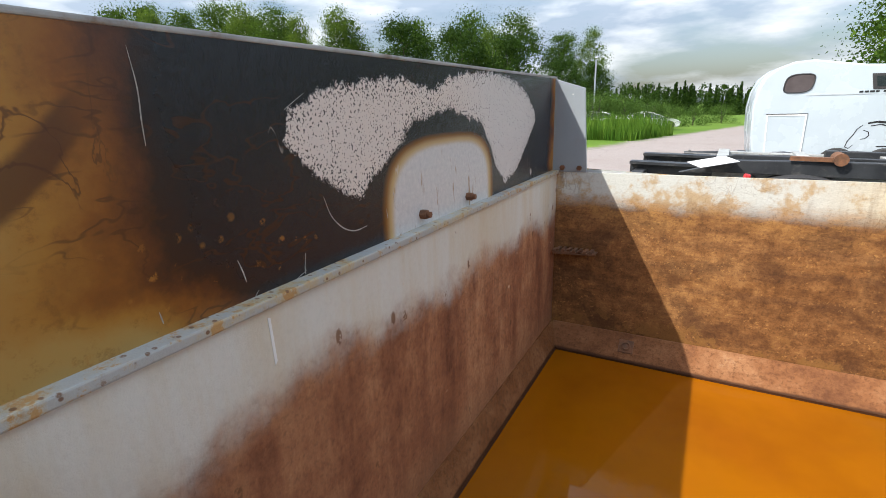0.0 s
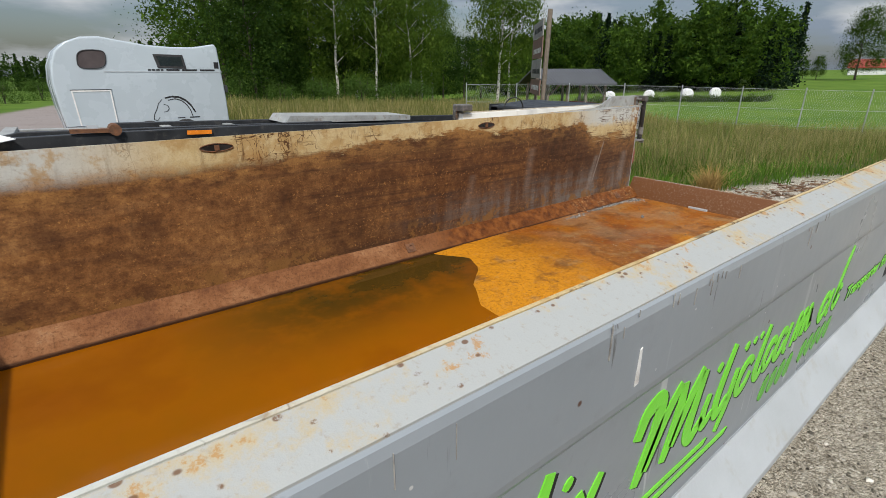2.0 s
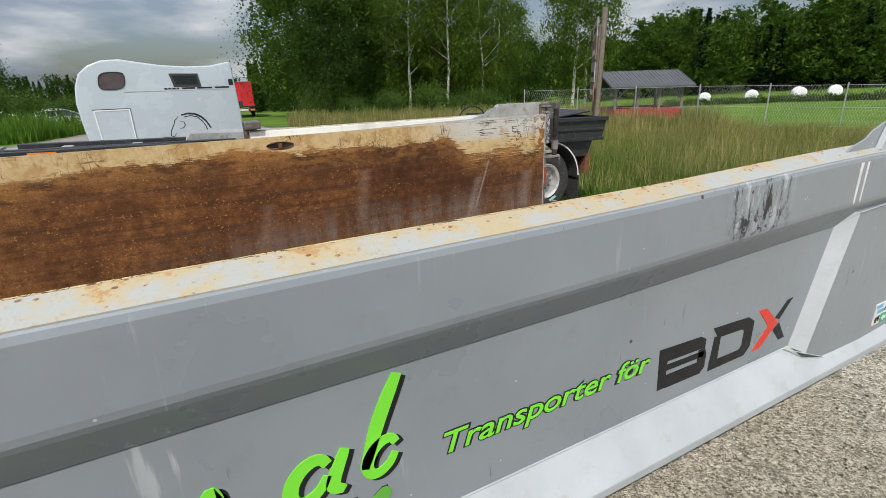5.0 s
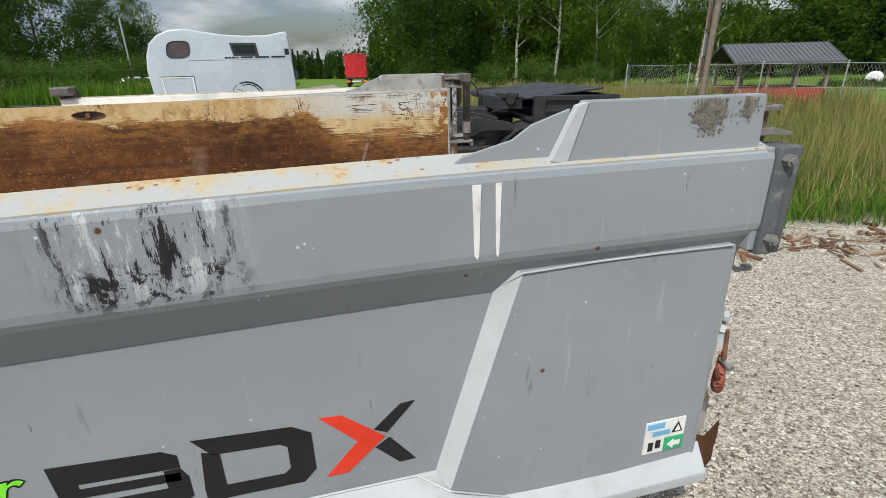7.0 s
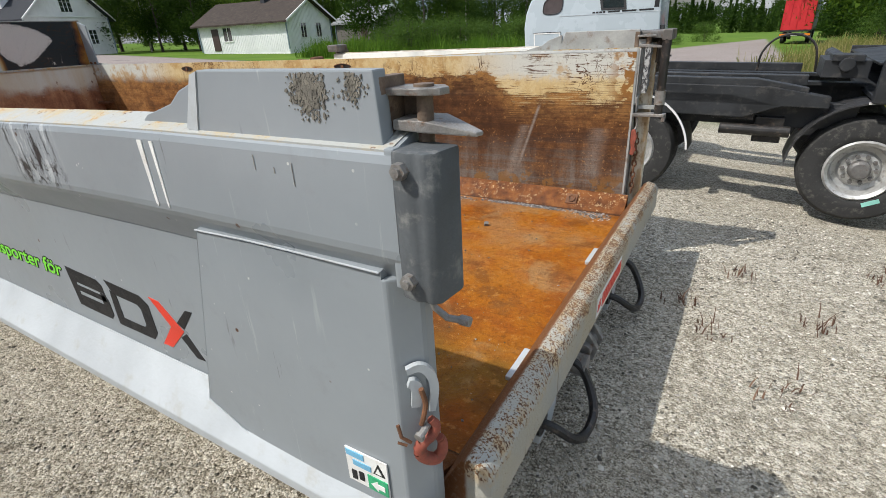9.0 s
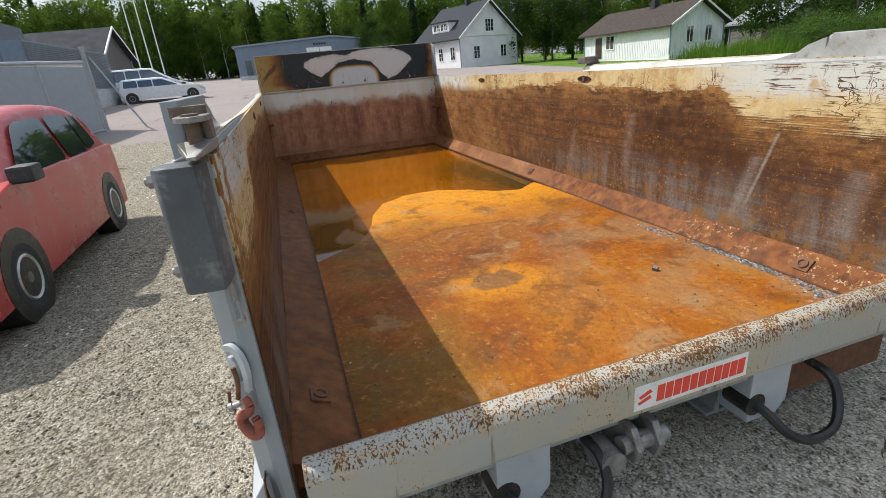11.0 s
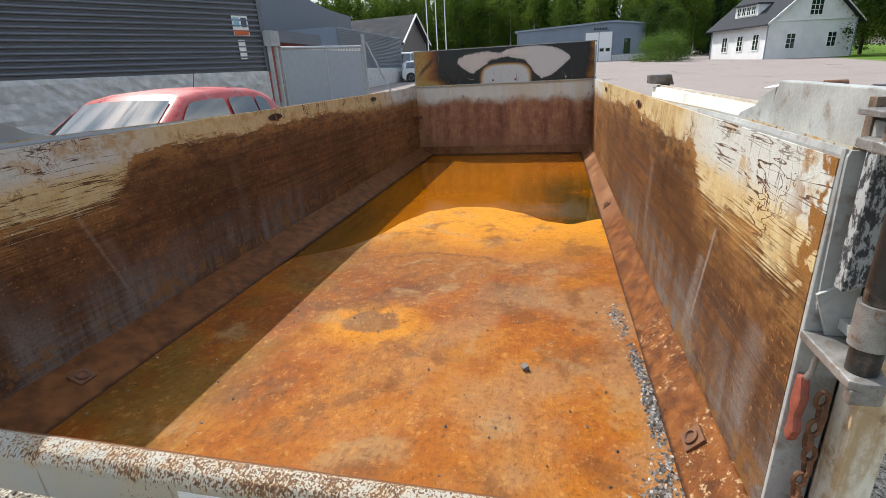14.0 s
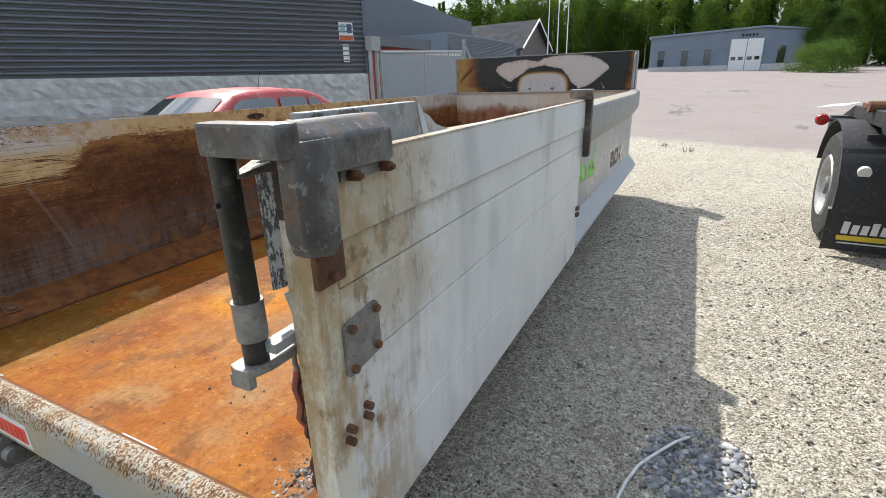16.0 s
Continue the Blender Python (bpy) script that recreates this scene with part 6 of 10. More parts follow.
prism(bm, [(0.080, -0.094), (0.130, -0.094), (0.132, 0.080), (0.10, 0.090), (0.080, 0.082)], "z", 1.325, 1.380)
part("gate_beam", bm, HOOK, tailgate, "scuffed steel beam", bevel=0.007)
bm = B()
rod(bm, (0.105, -0.070, 0.935), (0.105, -0.070, 1.33), 0.0235, seg=20)
rod(bm, (0.125, -0.070, 1.245), (0.136, -0.070, 1.245), 0.005, seg=8)
hinge = part("hinge_rod", bm, GREASE, tailgate, "greasy black hinge rod", smooth=True)
bm = B()
rod(bm, (0.105, -0.070, 0.985), (0.105, -0.070, 1.062), 0.029, seg=20)
part("hinge_collar", bm, STEEL, hinge, smooth=True)
bm = B()
prism(bm, [(-0.03, -0.105), (0.14, -0.105), (0.148, -0.085), (0.148, -0.05), (0.10, -0.035), (-0.03, -0.03)], "z", 0.918, 0.936)
box(bm, 0.128, 0.147, -0.102, -0.052, 0.893, 0.920)
part("hinge_seat", bm, STEEL, tailgate, "grey hinge seat", bevel=0.004)
bm = B()
box(bm, -0.01, 0.10, -0.055, -0.022, 0.955, 0.975)
part("hinge_strut", bm, FRAME_GREY, tailgate)
bm = B()
prism(bm, [(-0.085, 1.30), (-0.034, 1.318), (-0.028, 1.10), (-0.050, 1.06), (-0.085, 1.045)], "x", 0.0, 0.03)
part("flaking_plate", bm, FLAKED, tailgate, "flaking grey plate", bevel=0.004)
bm = B()
prism(bm, [(-0.060, 1.335), (-0.022, 1.335), (-0.022, 1.05), (-0.045, 1.03), (-0.060, 1.03)], "x", -0.055, -0.004)
part("hinge_flange", bm, FRAME_GREY, tailgate, "pale grey flange behind the hinge rod", bevel=0.004)
bm = B()
prism(bm, [(-0.10, 1.02), (-0.07, 0.935), (-0.03, 0.935), (-0.03, 1.06)], "x", -0.02, -0.012)
part("hinge_web", bm, FRAME_GREY, tailgate, "pale gusset plate", bevel=0.002)
for z in (1.10, 1.27):
    bm = B()
    box(bm, 0.018, 0.034, -0.040, -0.030, z - 0.018, z + 0.018)
    part("plate_clip", bm, STEEL, tailgate, bevel=0.002)
bm = B()
box(bm, -0.032, 0.049, 0.040, 0.056, 1.075, 1.215)
part("rust_plate", bm, RUST, tailgate, "brown rusted hinge plate", bevel=0.004)
for x, z in ((0.008, 1.15), (0.012, 1.095)):
    bm = B()
    rod(bm, (x, 0.055, z), (x, 0.070, z), 0.011, seg=6)
    part("gate_bolt", bm, RUST, tailgate)
bm = B()
prism(bm, [(-0.135, 0.872), (-0.125, 0.862), (-0.02, 0.852), (-0.012, 0.86), (-0.012, 0.965), (-0.02, 0.975), (-0.125, 0.985), (-0.135, 0.978)], "y", 0.044, 0.053)
part("repair_plate", bm, STEEL, tailgate, "bolted grey repair plate", bevel=0.002)
for x, z in ((-0.118, 0.97), (-0.031, 0.96), (-0.115, 0.882), (-0.030, 0.868), (-0.066, 0.752), (-0.062, 0.727), (-0.002, 0.735), (0.004, 0.708)):
    bm = B()
    rod(bm, (x, 0.042, z), (x, 0.064, z), 0.0095, seg=6)
    part("gate_bolt", bm, RUST, tailgate)
bm = B()
prism(bm, [(-2.39, 1.36), (-2.29, 1.36), (-2.29, 1.32), (-2.33, 1.30), (-2.33, 0.98), (-2.39, 0.98)], "y", 0.055, 0.095)
box(bm, -2.39, -2.29, -0.03, 0.095, 1.32, 1.37)
part("end_hook", bm, HOOK, tailgate, "grey hook at the gate's far end", bevel=0.01)
for k, (x, z) in enumerate(((-2.345, 0.66), (-2.31, 0.665), (-2.345, 0.62), (-2.31, 0.625))):
    bm = B()
    rod(bm, (x, 0.044, z), (x, 0.06, z), 0.014, seg=6)
    part("gate_bolt", bm, RUST, tailgate)
# chain and red hook hanging at the tail corner
bm = B()
for k in range(11):
    z = 0.80 - 0.034 * k
    y = WI + 0.045 + 0.006 * math.sin(k * 1.7)
    a = [(0.011 * math.cos(t), 0.020 * math.sin(t)) for t in (2 * math.pi * j / 10 for j in range(10))]
    pts = [(5.205 + (u if k % 2 else 0), y + (0 if k % 2 else u), z + v) for u, v in a]
    pipe(bm, pts, 0.0052, 5, True)
part("tail_chain", bm, RUST, body, "rusty hanging chain")
bm = B()
prism(bm, [(5.175, 0.84), (5.195, 0.845), (5.21, 0.80), (5.20, 0.75), (5.21, 0.72), (5.195, 0.685), (5.175, 0.695), (5.182, 0.73), (5.173, 0.78)], "y", WI + 0.004, WI + 0.022)
part("tail_hook", bm, RED_RUST, body, "chipped red hook", bevel=0.006)
bm = B()
pipe(bm, [(5.18, WI + 0.02, 0.925), (5.20, WI + 0.02, 0.90), (5.20, WI + 0.018, 0.86), (5.19, WI + 0.015, 0.835)], 0.006, 8)
part("latch_bar", bm, STEEL, body)

# ---- vehicles ----
CHASSIS = plain("chassis_black", (0.021, 0.023, 0.026), 0.5, vary=0.4, scale=6, dirt=(0.07, 0.065, 0.06))
TYRE = plain("tyre_rubber", (0.028, 0.028, 0.028), 0.85, vary=0.4, scale=10, dirt=(0.10, 0.095, 0.085))
RIM_SILVER = plain("rim_silver", (0.52, 0.52, 0.51), 0.4, 0.5, vary=0.25, scale=14, dirt=(0.2, 0.18, 0.16))
HUB_GREY = plain("hub_grey", (0.17, 0.165, 0.16), 0.5, 0.3, vary=0.4, scale=18, dirt=(0.10, 0.06, 0.04))
PLASTIC = plain("black_plastic", (0.03, 0.03, 0.032), 0.6, vary=0.3, scale=12, dirt=(0.09, 0.085, 0.08))
AMBER = plain("amber_lens", (0.75, 0.22, 0.02), 0.2, vary=0.1, scale=20)
RED_LENS = plain("red_lens", (0.35, 0.012, 0.01), 0.2, vary=0.1, scale=20)
REFLECT = plain("reflective_tape", (0.7, 0.7, 0.7), 0.3, vary=0.1, scale=20)
TRAILER_WHITE = plain("gelcoat", (0.42, 0.48, 0.52), 0.25, vary=0.04, scale=2)
CAR_RED = plain("faded_red_paint", (0.42, 0.05, 0.045), 0.3, vary=0.15, scale=2.5, dirt=(0.46, 0.15, 0.14))
CAR_WHITE = plain("white_car_paint", (0.74, 0.75, 0.75), 0.3, vary=0.05)
LORRY_RED = plain("lorry_red", (0.52, 0.022, 0.03), 0.4, vary=0.12, scale=1.5)
TARP_GREY = plain("grey_tarp", (0.20, 0.21, 0.21), 0.6, vary=0.15, scale=1.0, dirt=(0.15, 0.15, 0.15))
n_ = Nodes("car_glass")
GLASS = n_.done((0.02, 0.028, 0.028), 0.03, 0.0, spec=0.9, IOR=1.9)
n_ = Nodes("headlamp_glass")
LAMP_GLASS = n_.done(n_.ramp(n_.noise(40.0), (0.4, (0.35, 0.38, 0.40)), (0.6, (0.75, 0.77, 0.78))), 0.08, 0.3)


def wheel(parent, m, r, w, tape=False, name="wheel"):
    """Tyre with rounded shoulders and tread grooves, dished rim, hub and nuts. m's z axis points out of the wheel's face."""
    hub_r = r * 0.56
    bm = B()
    prof = [(hub_r, -w / 2 + 0.02), (r * 0.72, -w / 2), (r * 0.93, -w / 2 + 0.012), (r, -w / 2 + 0.05)]
    for k in range(3):
        z = -w / 2 + 0.05 + (w - 0.1) * (k + 0.6) / 3.6
        prof += [(r, z), (r - 0.012, z + 0.003), (r - 0.012, z + 0.013), (r, z + 0.016)]
    prof += [(r, w / 2 - 0.05), (r * 0.93, w / 2 - 0.012), (r * 0.72, w / 2), (hub_r + 0.015, w / 2 - 0.005), (hub_r, w / 2 - 0.02)]
    lathe(bm, prof, m, 40)
    wh = part(name, bm, TYRE, parent, smooth=True)
    bm = B()
    d = w / 2
    lathe(bm, [(hub_r + 0.008, d - 0.012), (hub_r - 0.006, d + 0.004), (hub_r - 0.03, d - 0.012), (hub_r - 0.05, d - 0.09), (hub_r * 0.62, d - 0.10), (hub_r * 0.55, d - 0.075), (hub_r * 0.36, d - 0.07), (0.0, d - 0.07)], m, 36)
    rim = part("rim", bm, RIM_SILVER, wh, "silver steel rim", smooth=True)
    bm = B()
    lathe(bm, [(hub_r * 0.33, d - 0.075), (hub_r * 0.31, d - 0.02), (hub_r * 0.24, d - 0.005), (0.0, d - 0.003)], m, 20)
    part("hub", bm, HUB_GREY, wh, "grey hub")
    for k in range(10):
        bm = B()
        a = 2 * math.pi * k / 10
        c = m @ Vector((hub_r * 0.46 * math.cos(a), hub_r * 0.46 * math.sin(a), 0))
        ax = (m.to_3x3() @ Vector((0, 0, 1))).normalized()
        rod(bm, c + ax * (d - 0.08), c + ax * (d - 0.045), 0.016, seg=6)
        part("wheel_nut", bm, HUB_GREY, wh)
    if tape:
        bm = B()
        box(bm, r * 0.62, r * 0.70, -0.055, 0.055, d - 0.004, d + 0.003, m @ Matrix.Rotation(radians(-62), 4, "Z"))
        part("tape", bm, plain("mint_tape", (0.25, 0.55, 0.48), 0.5), wh, "mint green tape mark")
    return wh


def face_out(x, y, z, sign):
    """A wheel pose whose face looks along -y (sign -1) or +y."""
    return Matrix.Translation((x, y, z)) @ Matrix.Rotation(radians(90 if sign < 0 else -90), 4, "X")


def fender(bm, x, z, r, y0, y1, a0, a1, th=0.012, steps=16):
    pts = [(x + r * math.cos(a), z + r * math.sin(a)) for a in (radians(a0 + (a1 - a0) * k / steps) for k in range(steps + 1))]
    inner = [(x + (r - th) * math.cos(a), z + (r - th) * math.sin(a)) for a in (radians(a0 + (a1 - a0) * k / steps) for k in range(steps + 1))]
    prism(bm, pts + inner[::-1], "y", y0, y1)


def hooklift_trailer():
    """Black container trailer behind the body: local x along it, wheels near y = 0 and y = 2.1, z 0 at the wheels' feet."""
    t = thing("container_trailer", "black steel container trailer chassis standing beside the tipper body", "trailer")
    for y in (0.62, 1.42):
        bm = B()
        prism(bm, [(y - 0.07, 0.74), (y + 0.07, 0.74), (y + 0.07, 0.765), (y + 0.012, 0.765), (y + 0.012, 1.005), (y + 0.07, 1.005), (y + 0.07, 1.03), (y - 0.07, 1.03), (y - 0.07, 1.005), (y - 0.012, 1.005), (y - 0.012, 0.765), (y - 0.07, 0.765)], "x", -1.3, 6.0)
        part("frame_beam", bm, CHASSIS, t, "black I-beam")
    for y in (0.40, 1.64):
        bm = B()
        box(bm, 0.3, 5.6, y - 0.05, y + 0.05, 1.02, 1.10)
        part("slide_rail", bm, CHASSIS, t, bevel=0.006)
    for x in (-1.2, 0.3, 1.6, 2.9, 4.2, 5.4):
        bm = B()
        box(bm, x - 0.05, x + 0.05, 0.15, 1.9, 0.82, 0.96)
        part("cross_beam", bm, CHASSIS, t, bevel=0.004)
    bm = B()
    prism(bm, [(3.0, 0.98), (5.1, 0.98), (5.45, 0.90), (5.2, 0.80), (3.0, 0.80)], "y", -0.02, 0.06)
    prism(bm, [(2.6, 1.10), (5.25, 1.10), (5.6, 1.04), (5.6, 1.0), (2.6, 1.0)], "y", 0.0, 0.10)
    part("side_box", bm, CHASSIS, t, "black side beam", bevel=0.006)
    bm = B()
    prism(bm, [(6.0, 1.245), (6.97, 1.255), (6.90, 0.965), (6.0, 0.965)], "y", -0.05, -0.02)
    box(bm, 5.99, 6.97, -0.085, -0.02, 1.205, 1.255)
    box(bm, 5.99, 6.91, -0.085, -0.02, 0.955, 0.995)
    box(bm, 6.10, 6.93, -0.070, -0.02, 1.085, 1.115)
    box(bm, 5.98, 6.10, -0.088, -0.02, 0.96, 1.25)
    prism(bm, [(6.0, 1.245), (6.97, 1.255), (6.90, 0.965), (6.0, 0.965)], "y", 2.04, 2.08)
    prism(bm, [(6.93, 1.255), (6.97, 1.255), (6.91, 0.965), (6.87, 0.965)], "y", -0.05, 2.08)
    prism(bm, [(6.0, 1.19), (6.95, 1.30), (6.95, 1.32), (6.0, 1.21)], "y", 0.25, 2.04)
    box(bm, 5.99, 6.90, -0.05, 2.08, 0.97, 1.0)
    part("tail_deck", bm, CHASSIS, t, "black tail deck with folded side", bevel=0.006)
    bm = B()
    prism(bm, [(6.25, 0.97), (6.80, 0.97), (6.72, 0.74), (6.50, 0.74)], "y", 0.0, 0.10)
    part("deck_gusset", bm, CHASSIS, t, bevel=0.006)
    bm = B()
    box(bm, 5.66, 5.95, 0.20, 0.75, 1.10, 1.23)
    rod(bm, (5.80, 0.15, 1.20), (5.80, 1.6, 1.20), 0.05, seg=12)
    box(bm, 5.70, 5.90, 0.18, 0.40, 1.22, 1.27)
    part("lock_gear", bm, CHASSIS, t, "black lock gear", bevel=0.006)
    bm = B()
    prism(bm, [(3.2, 1.045), (5.35, 1.045), (5.75, 0.98), (5.75, 0.90), (3.2, 0.90)], "y", -0.02, 0.10)
    box(bm, 3.2, 5.95, 0.12, 0.22, 0.72, 0.92)
    part("chassis_side", bm, CHASSIS, t, "black side member", bevel=0.006)
    bm = B()
    box(bm, 4.98, 5.28, 0.0, 0.3, 0.78, 0.93)
    rod(bm, (5.05, 0.02, 0.70), (5.55, 0.02, 0.70), 0.045, seg=12)
    box(bm, 5.30, 5.50, 0.05, 0.3, 0.60, 0.80)
    for k in range(5):
        rod(bm, (5.01 + 0.06 * k, -0.02, 0.84), (5.01 + 0.06 * k, 0.02, 0.84), 0.014, seg=8)
    part("valve_block", bm, GREASE, t, "greasy valve block with couplings", bevel=0.005)
    bm = B()
    pipe(bm, smooth_line([(5.22, 0.9, 1.08), (5.23, 0.9, 1.24), (5.32, 0.9, 1.36), (5.48, 0.9, 1.39), (5.62, 0.9, 1.30), (5.67, 0.9, 1.08)]), 0.010, 6)
    part("hose_hoop", bm, GREASE, t, "black hose hoop", smooth=True)
    bm = B()
    box(bm, 3.9, 4.6, 0.1, 0.5, 0.62, 0.82)
    rod(bm, (4.1, 0.05, 0.72), (4.1, 0.5, 0.72), 0.10, seg=14)
    box(bm, 2.4, 3.5, 0.1, 0.4, 0.55, 0.80)
    part("valve_box", bm, CHASSIS, t, bevel=0.01)
    for x in (6.06, 4.33):
        for sy, y in ((-1, 0.16), (1, 1.92)):
            wheel(t, face_out(x, y, 0.445, sy), 0.405, 0.30, tape=(x > 5 and sy < 0))
        bm = B()
        fender(bm, x, 0.455, 0.505, -0.03, 0.38, 2, 178)
        part("mudguard", bm, PLASTIC, t, "black mudguard", smooth=True)
        bm = B()
        fender(bm, x, 0.455, 0.512, -0.034, -0.024, 5, 100, 0.016)
        part("mudguard_stripe", bm, REFLECT, t, "pale reflective stripe")
        bm = B()
        rod(bm, (x, 0.2, 0.445), (x, 1.9, 0.445), 0.07, seg=12)
        box(bm, x - 0.4, x + 0.4, 0.5, 0.65, 0.6, 0.75)
        part("axle", bm, CHASSIS, t)
    for x in (6.58, 3.80):
        bm = B()
        box(bm, x, x + 0.02, -0.02, 0.36, 0.16, 0.55)
        part("mudflap", bm, PLASTIC, t)
    bm = B()
    box(bm, 6.70, 6.78, 0.0, 0.3, 0.5, 0.78)
    lamp = part("tail_lamp", bm, RUST, t, "rusty lamp bracket", bevel=0.008)
    bm = B()
    box(bm, 6.775, 6.80, 0.02, 0.14, 0.60, 0.74)
    part("amber_lens", bm, AMBER, lamp)
    bm = B()
    box(bm, 6.775, 6.80, 0.16, 0.28, 0.60, 0.74)
    part("red_lens", bm, RED_LENS, lamp)
    # turntable end: one axle, mudguards and printed flaps facing back along the trailer
    for sy, y in ((-1, 0.16), (1, 1.92)):
        wheel(t, face_out(0.0, y, 0.47, sy), 0.47, 0.31)
        y0, y1 = (0.0, 0.66) if sy < 0 else (1.42, 2.08)
        bm = B()
        fender(bm, 0.0, 0.48, 0.56, y0, y1, -8, 165)
        prism(bm, [(0.50, 0.36), (0.56, 0.36), (0.56, 0.60), (0.42, 0.86), (0.38, 0.84), (0.50, 0.60)], "y", y0, y1)
        part("mudguard", bm, PLASTIC, t, "black plastic mudguard", smooth=True)
        bm = B()
        m = Matrix.Translation((0.555, 0, 0.0)) @ Matrix.Rotation(radians(-4), 4, "Y")
        box(bm, 0.0, 0.012, y0 - 0.02, y1 + 0.02, 0.06, 0.40, m)
        flap = part("mudflap", bm, PLASTIC, t, "black mudflap with pale bars and a yellow band")
        bm = B()
        box(bm, -0.004, 0.02, y0 - 0.02, y1 + 0.02, 0.39, 0.405, m)
        part("flap_edge", bm, REFLECT, flap, "pale clamp strip")
        for k in range(8):
            bm = B()
            u = y0 + 0.09 + 0.062 * k
            h = 0.10 if k in (0, 3, 7) else 0.075
            shell(bm, [m @ Vector(c) for c in ((0.0145, u, 0.20), (0.0145, u + 0.045, 0.20), (0.0145, u + 0.055, 0.20 + h), (0.0145, u + 0.010, 0.20 + h))], [(0, 1, 2, 3)])
            part("flap_bar", bm, WHITE_FILM, flap)
        bm = B()
        box(bm, 0.0115, 0.0145, y0 + 0.07, y1 - 0.07, 0.145, 0.185, m)
        part("flap_band", bm, plain("yellow_film", (0.72, 0.52, 0.04), 0.5), flap)
        bm = B()
        box(bm, 0.0115, 0.014, y0 + 0.08, y1 - 0.08, 0.118, 0.128, m)
        part("flap_line", bm, WHITE_FILM, flap)
        bm = B()
        rod(bm, (0.50, y0 + 0.15, 0.70), (0.535, y0 + 0.15, 0.69), 0.045, seg=16)
        part("round_lamp", bm, REFLECT, t, "small round grey lamp")
    bm = B()
    rod(bm, (0.0, 0.2, 0.47), (0.0, 1.9, 0.47), 0.07, seg=12)
    rod(bm, (0.0, 1.04, 0.70), (0.0, 1.04, 0.80), 0.55, seg=28)
    part("turntable", bm, CHASSIS, t)
    bm = B()
    for y in (0.30, 0.9, 1.75):
        box(bm, -0.6, 2.5, y - 0.05, y + 0.05, 0.95, 1.05)
    for x in (-0.55, 0.1, 0.75, 1.4):
        box(bm, x - 0.05, x + 0.05, 0.25, 1.8, 0.97, 1.07)
    part("deck_frame", bm, FRAME_GREY, t, "worn grey deck frame", bevel=0.006)
    bm = B()
    pipe(bm, [(-0.30, 0.28, 0.98), (-0.35, 0.12, 1.0), (-0.37, -0.02, 1.0)], 0.018, 8)
    arm = part("lamp_arm", bm, PLASTIC, t, "rubber lamp arm")
    bm = B()
    lathe(bm, [(0.0, -0.015), (0.045, -0.015), (0.055, 0.0), (0.045, 0.03), (0.0, 0.038)], Matrix.Translation((-0.37, -0.05, 1.0)) @ Matrix.Rotation(radians(90), 4, "Y"), 18)
    part("red_lamp", bm, RED_LENS, arm, "round red side lamp", smooth=True)
    bm = B()
    prism(bm, [(-0.85, 1.0), (-0.45, 1.12), (0.2, 1.14), (1.4, 1.16), (3.4, 1.13), (3.4, 1.06), (-0.5, 1.02)], "y", 0.18, 0.26)
    prism(bm, [(-0.85, 1.0), (-0.45, 1.10), (2.4, 1.12), (2.4, 1.06)], "y", 0.85, 0.93)
    part("hook_arm", bm, CHASSIS, t, "black lifting arm", bevel=0.006)
    bm = B()
    rod(bm, (0.20, 0.14, 1.16), (0.20, 0.32, 1.16), 0.045, seg=14)
    box(bm, -0.10, 0.18, 0.16, 0.22, 1.14, 1.17)
    part("arm_joint", bm, RUST, t, "rusty arm joint")
    bm = B()
    box(bm, 0.72, 0.92, 0.155, 0.165, 1.10, 1.135)
    part("amber_reflector", bm, AMBER, t)
    bm = B()
    prism(bm, [(1.9, 1.10), (3.6, 1.10), (3.6, 1.16), (1.96, 1.18)], "y", 1.0, 1.6)
    part("deck_plate", bm, FRAME_GREY, t, "pale deck plate")
    return t


trailer = hooklift_trailer()
trailer.matrix_basis = Matrix.Translation((0.52, 4.20, 0.0)) @ Matrix.Rotation(radians(1.5), 4, "Y") @ Matrix.Rotation(radians(-1.5), 4, "Z")
bm = B()
box(bm, -0.16, 0.16, -0.09, 0.09, 0, 0.004, Matrix.Translation((-0.05, 4.30, 1.125)) @ pose(0, 0, 0, 8, -6, 35))
tagged(part("paper_sheet", bm, WHITE_FILM), "white folded paper lying on the black trailer arm", "paper")


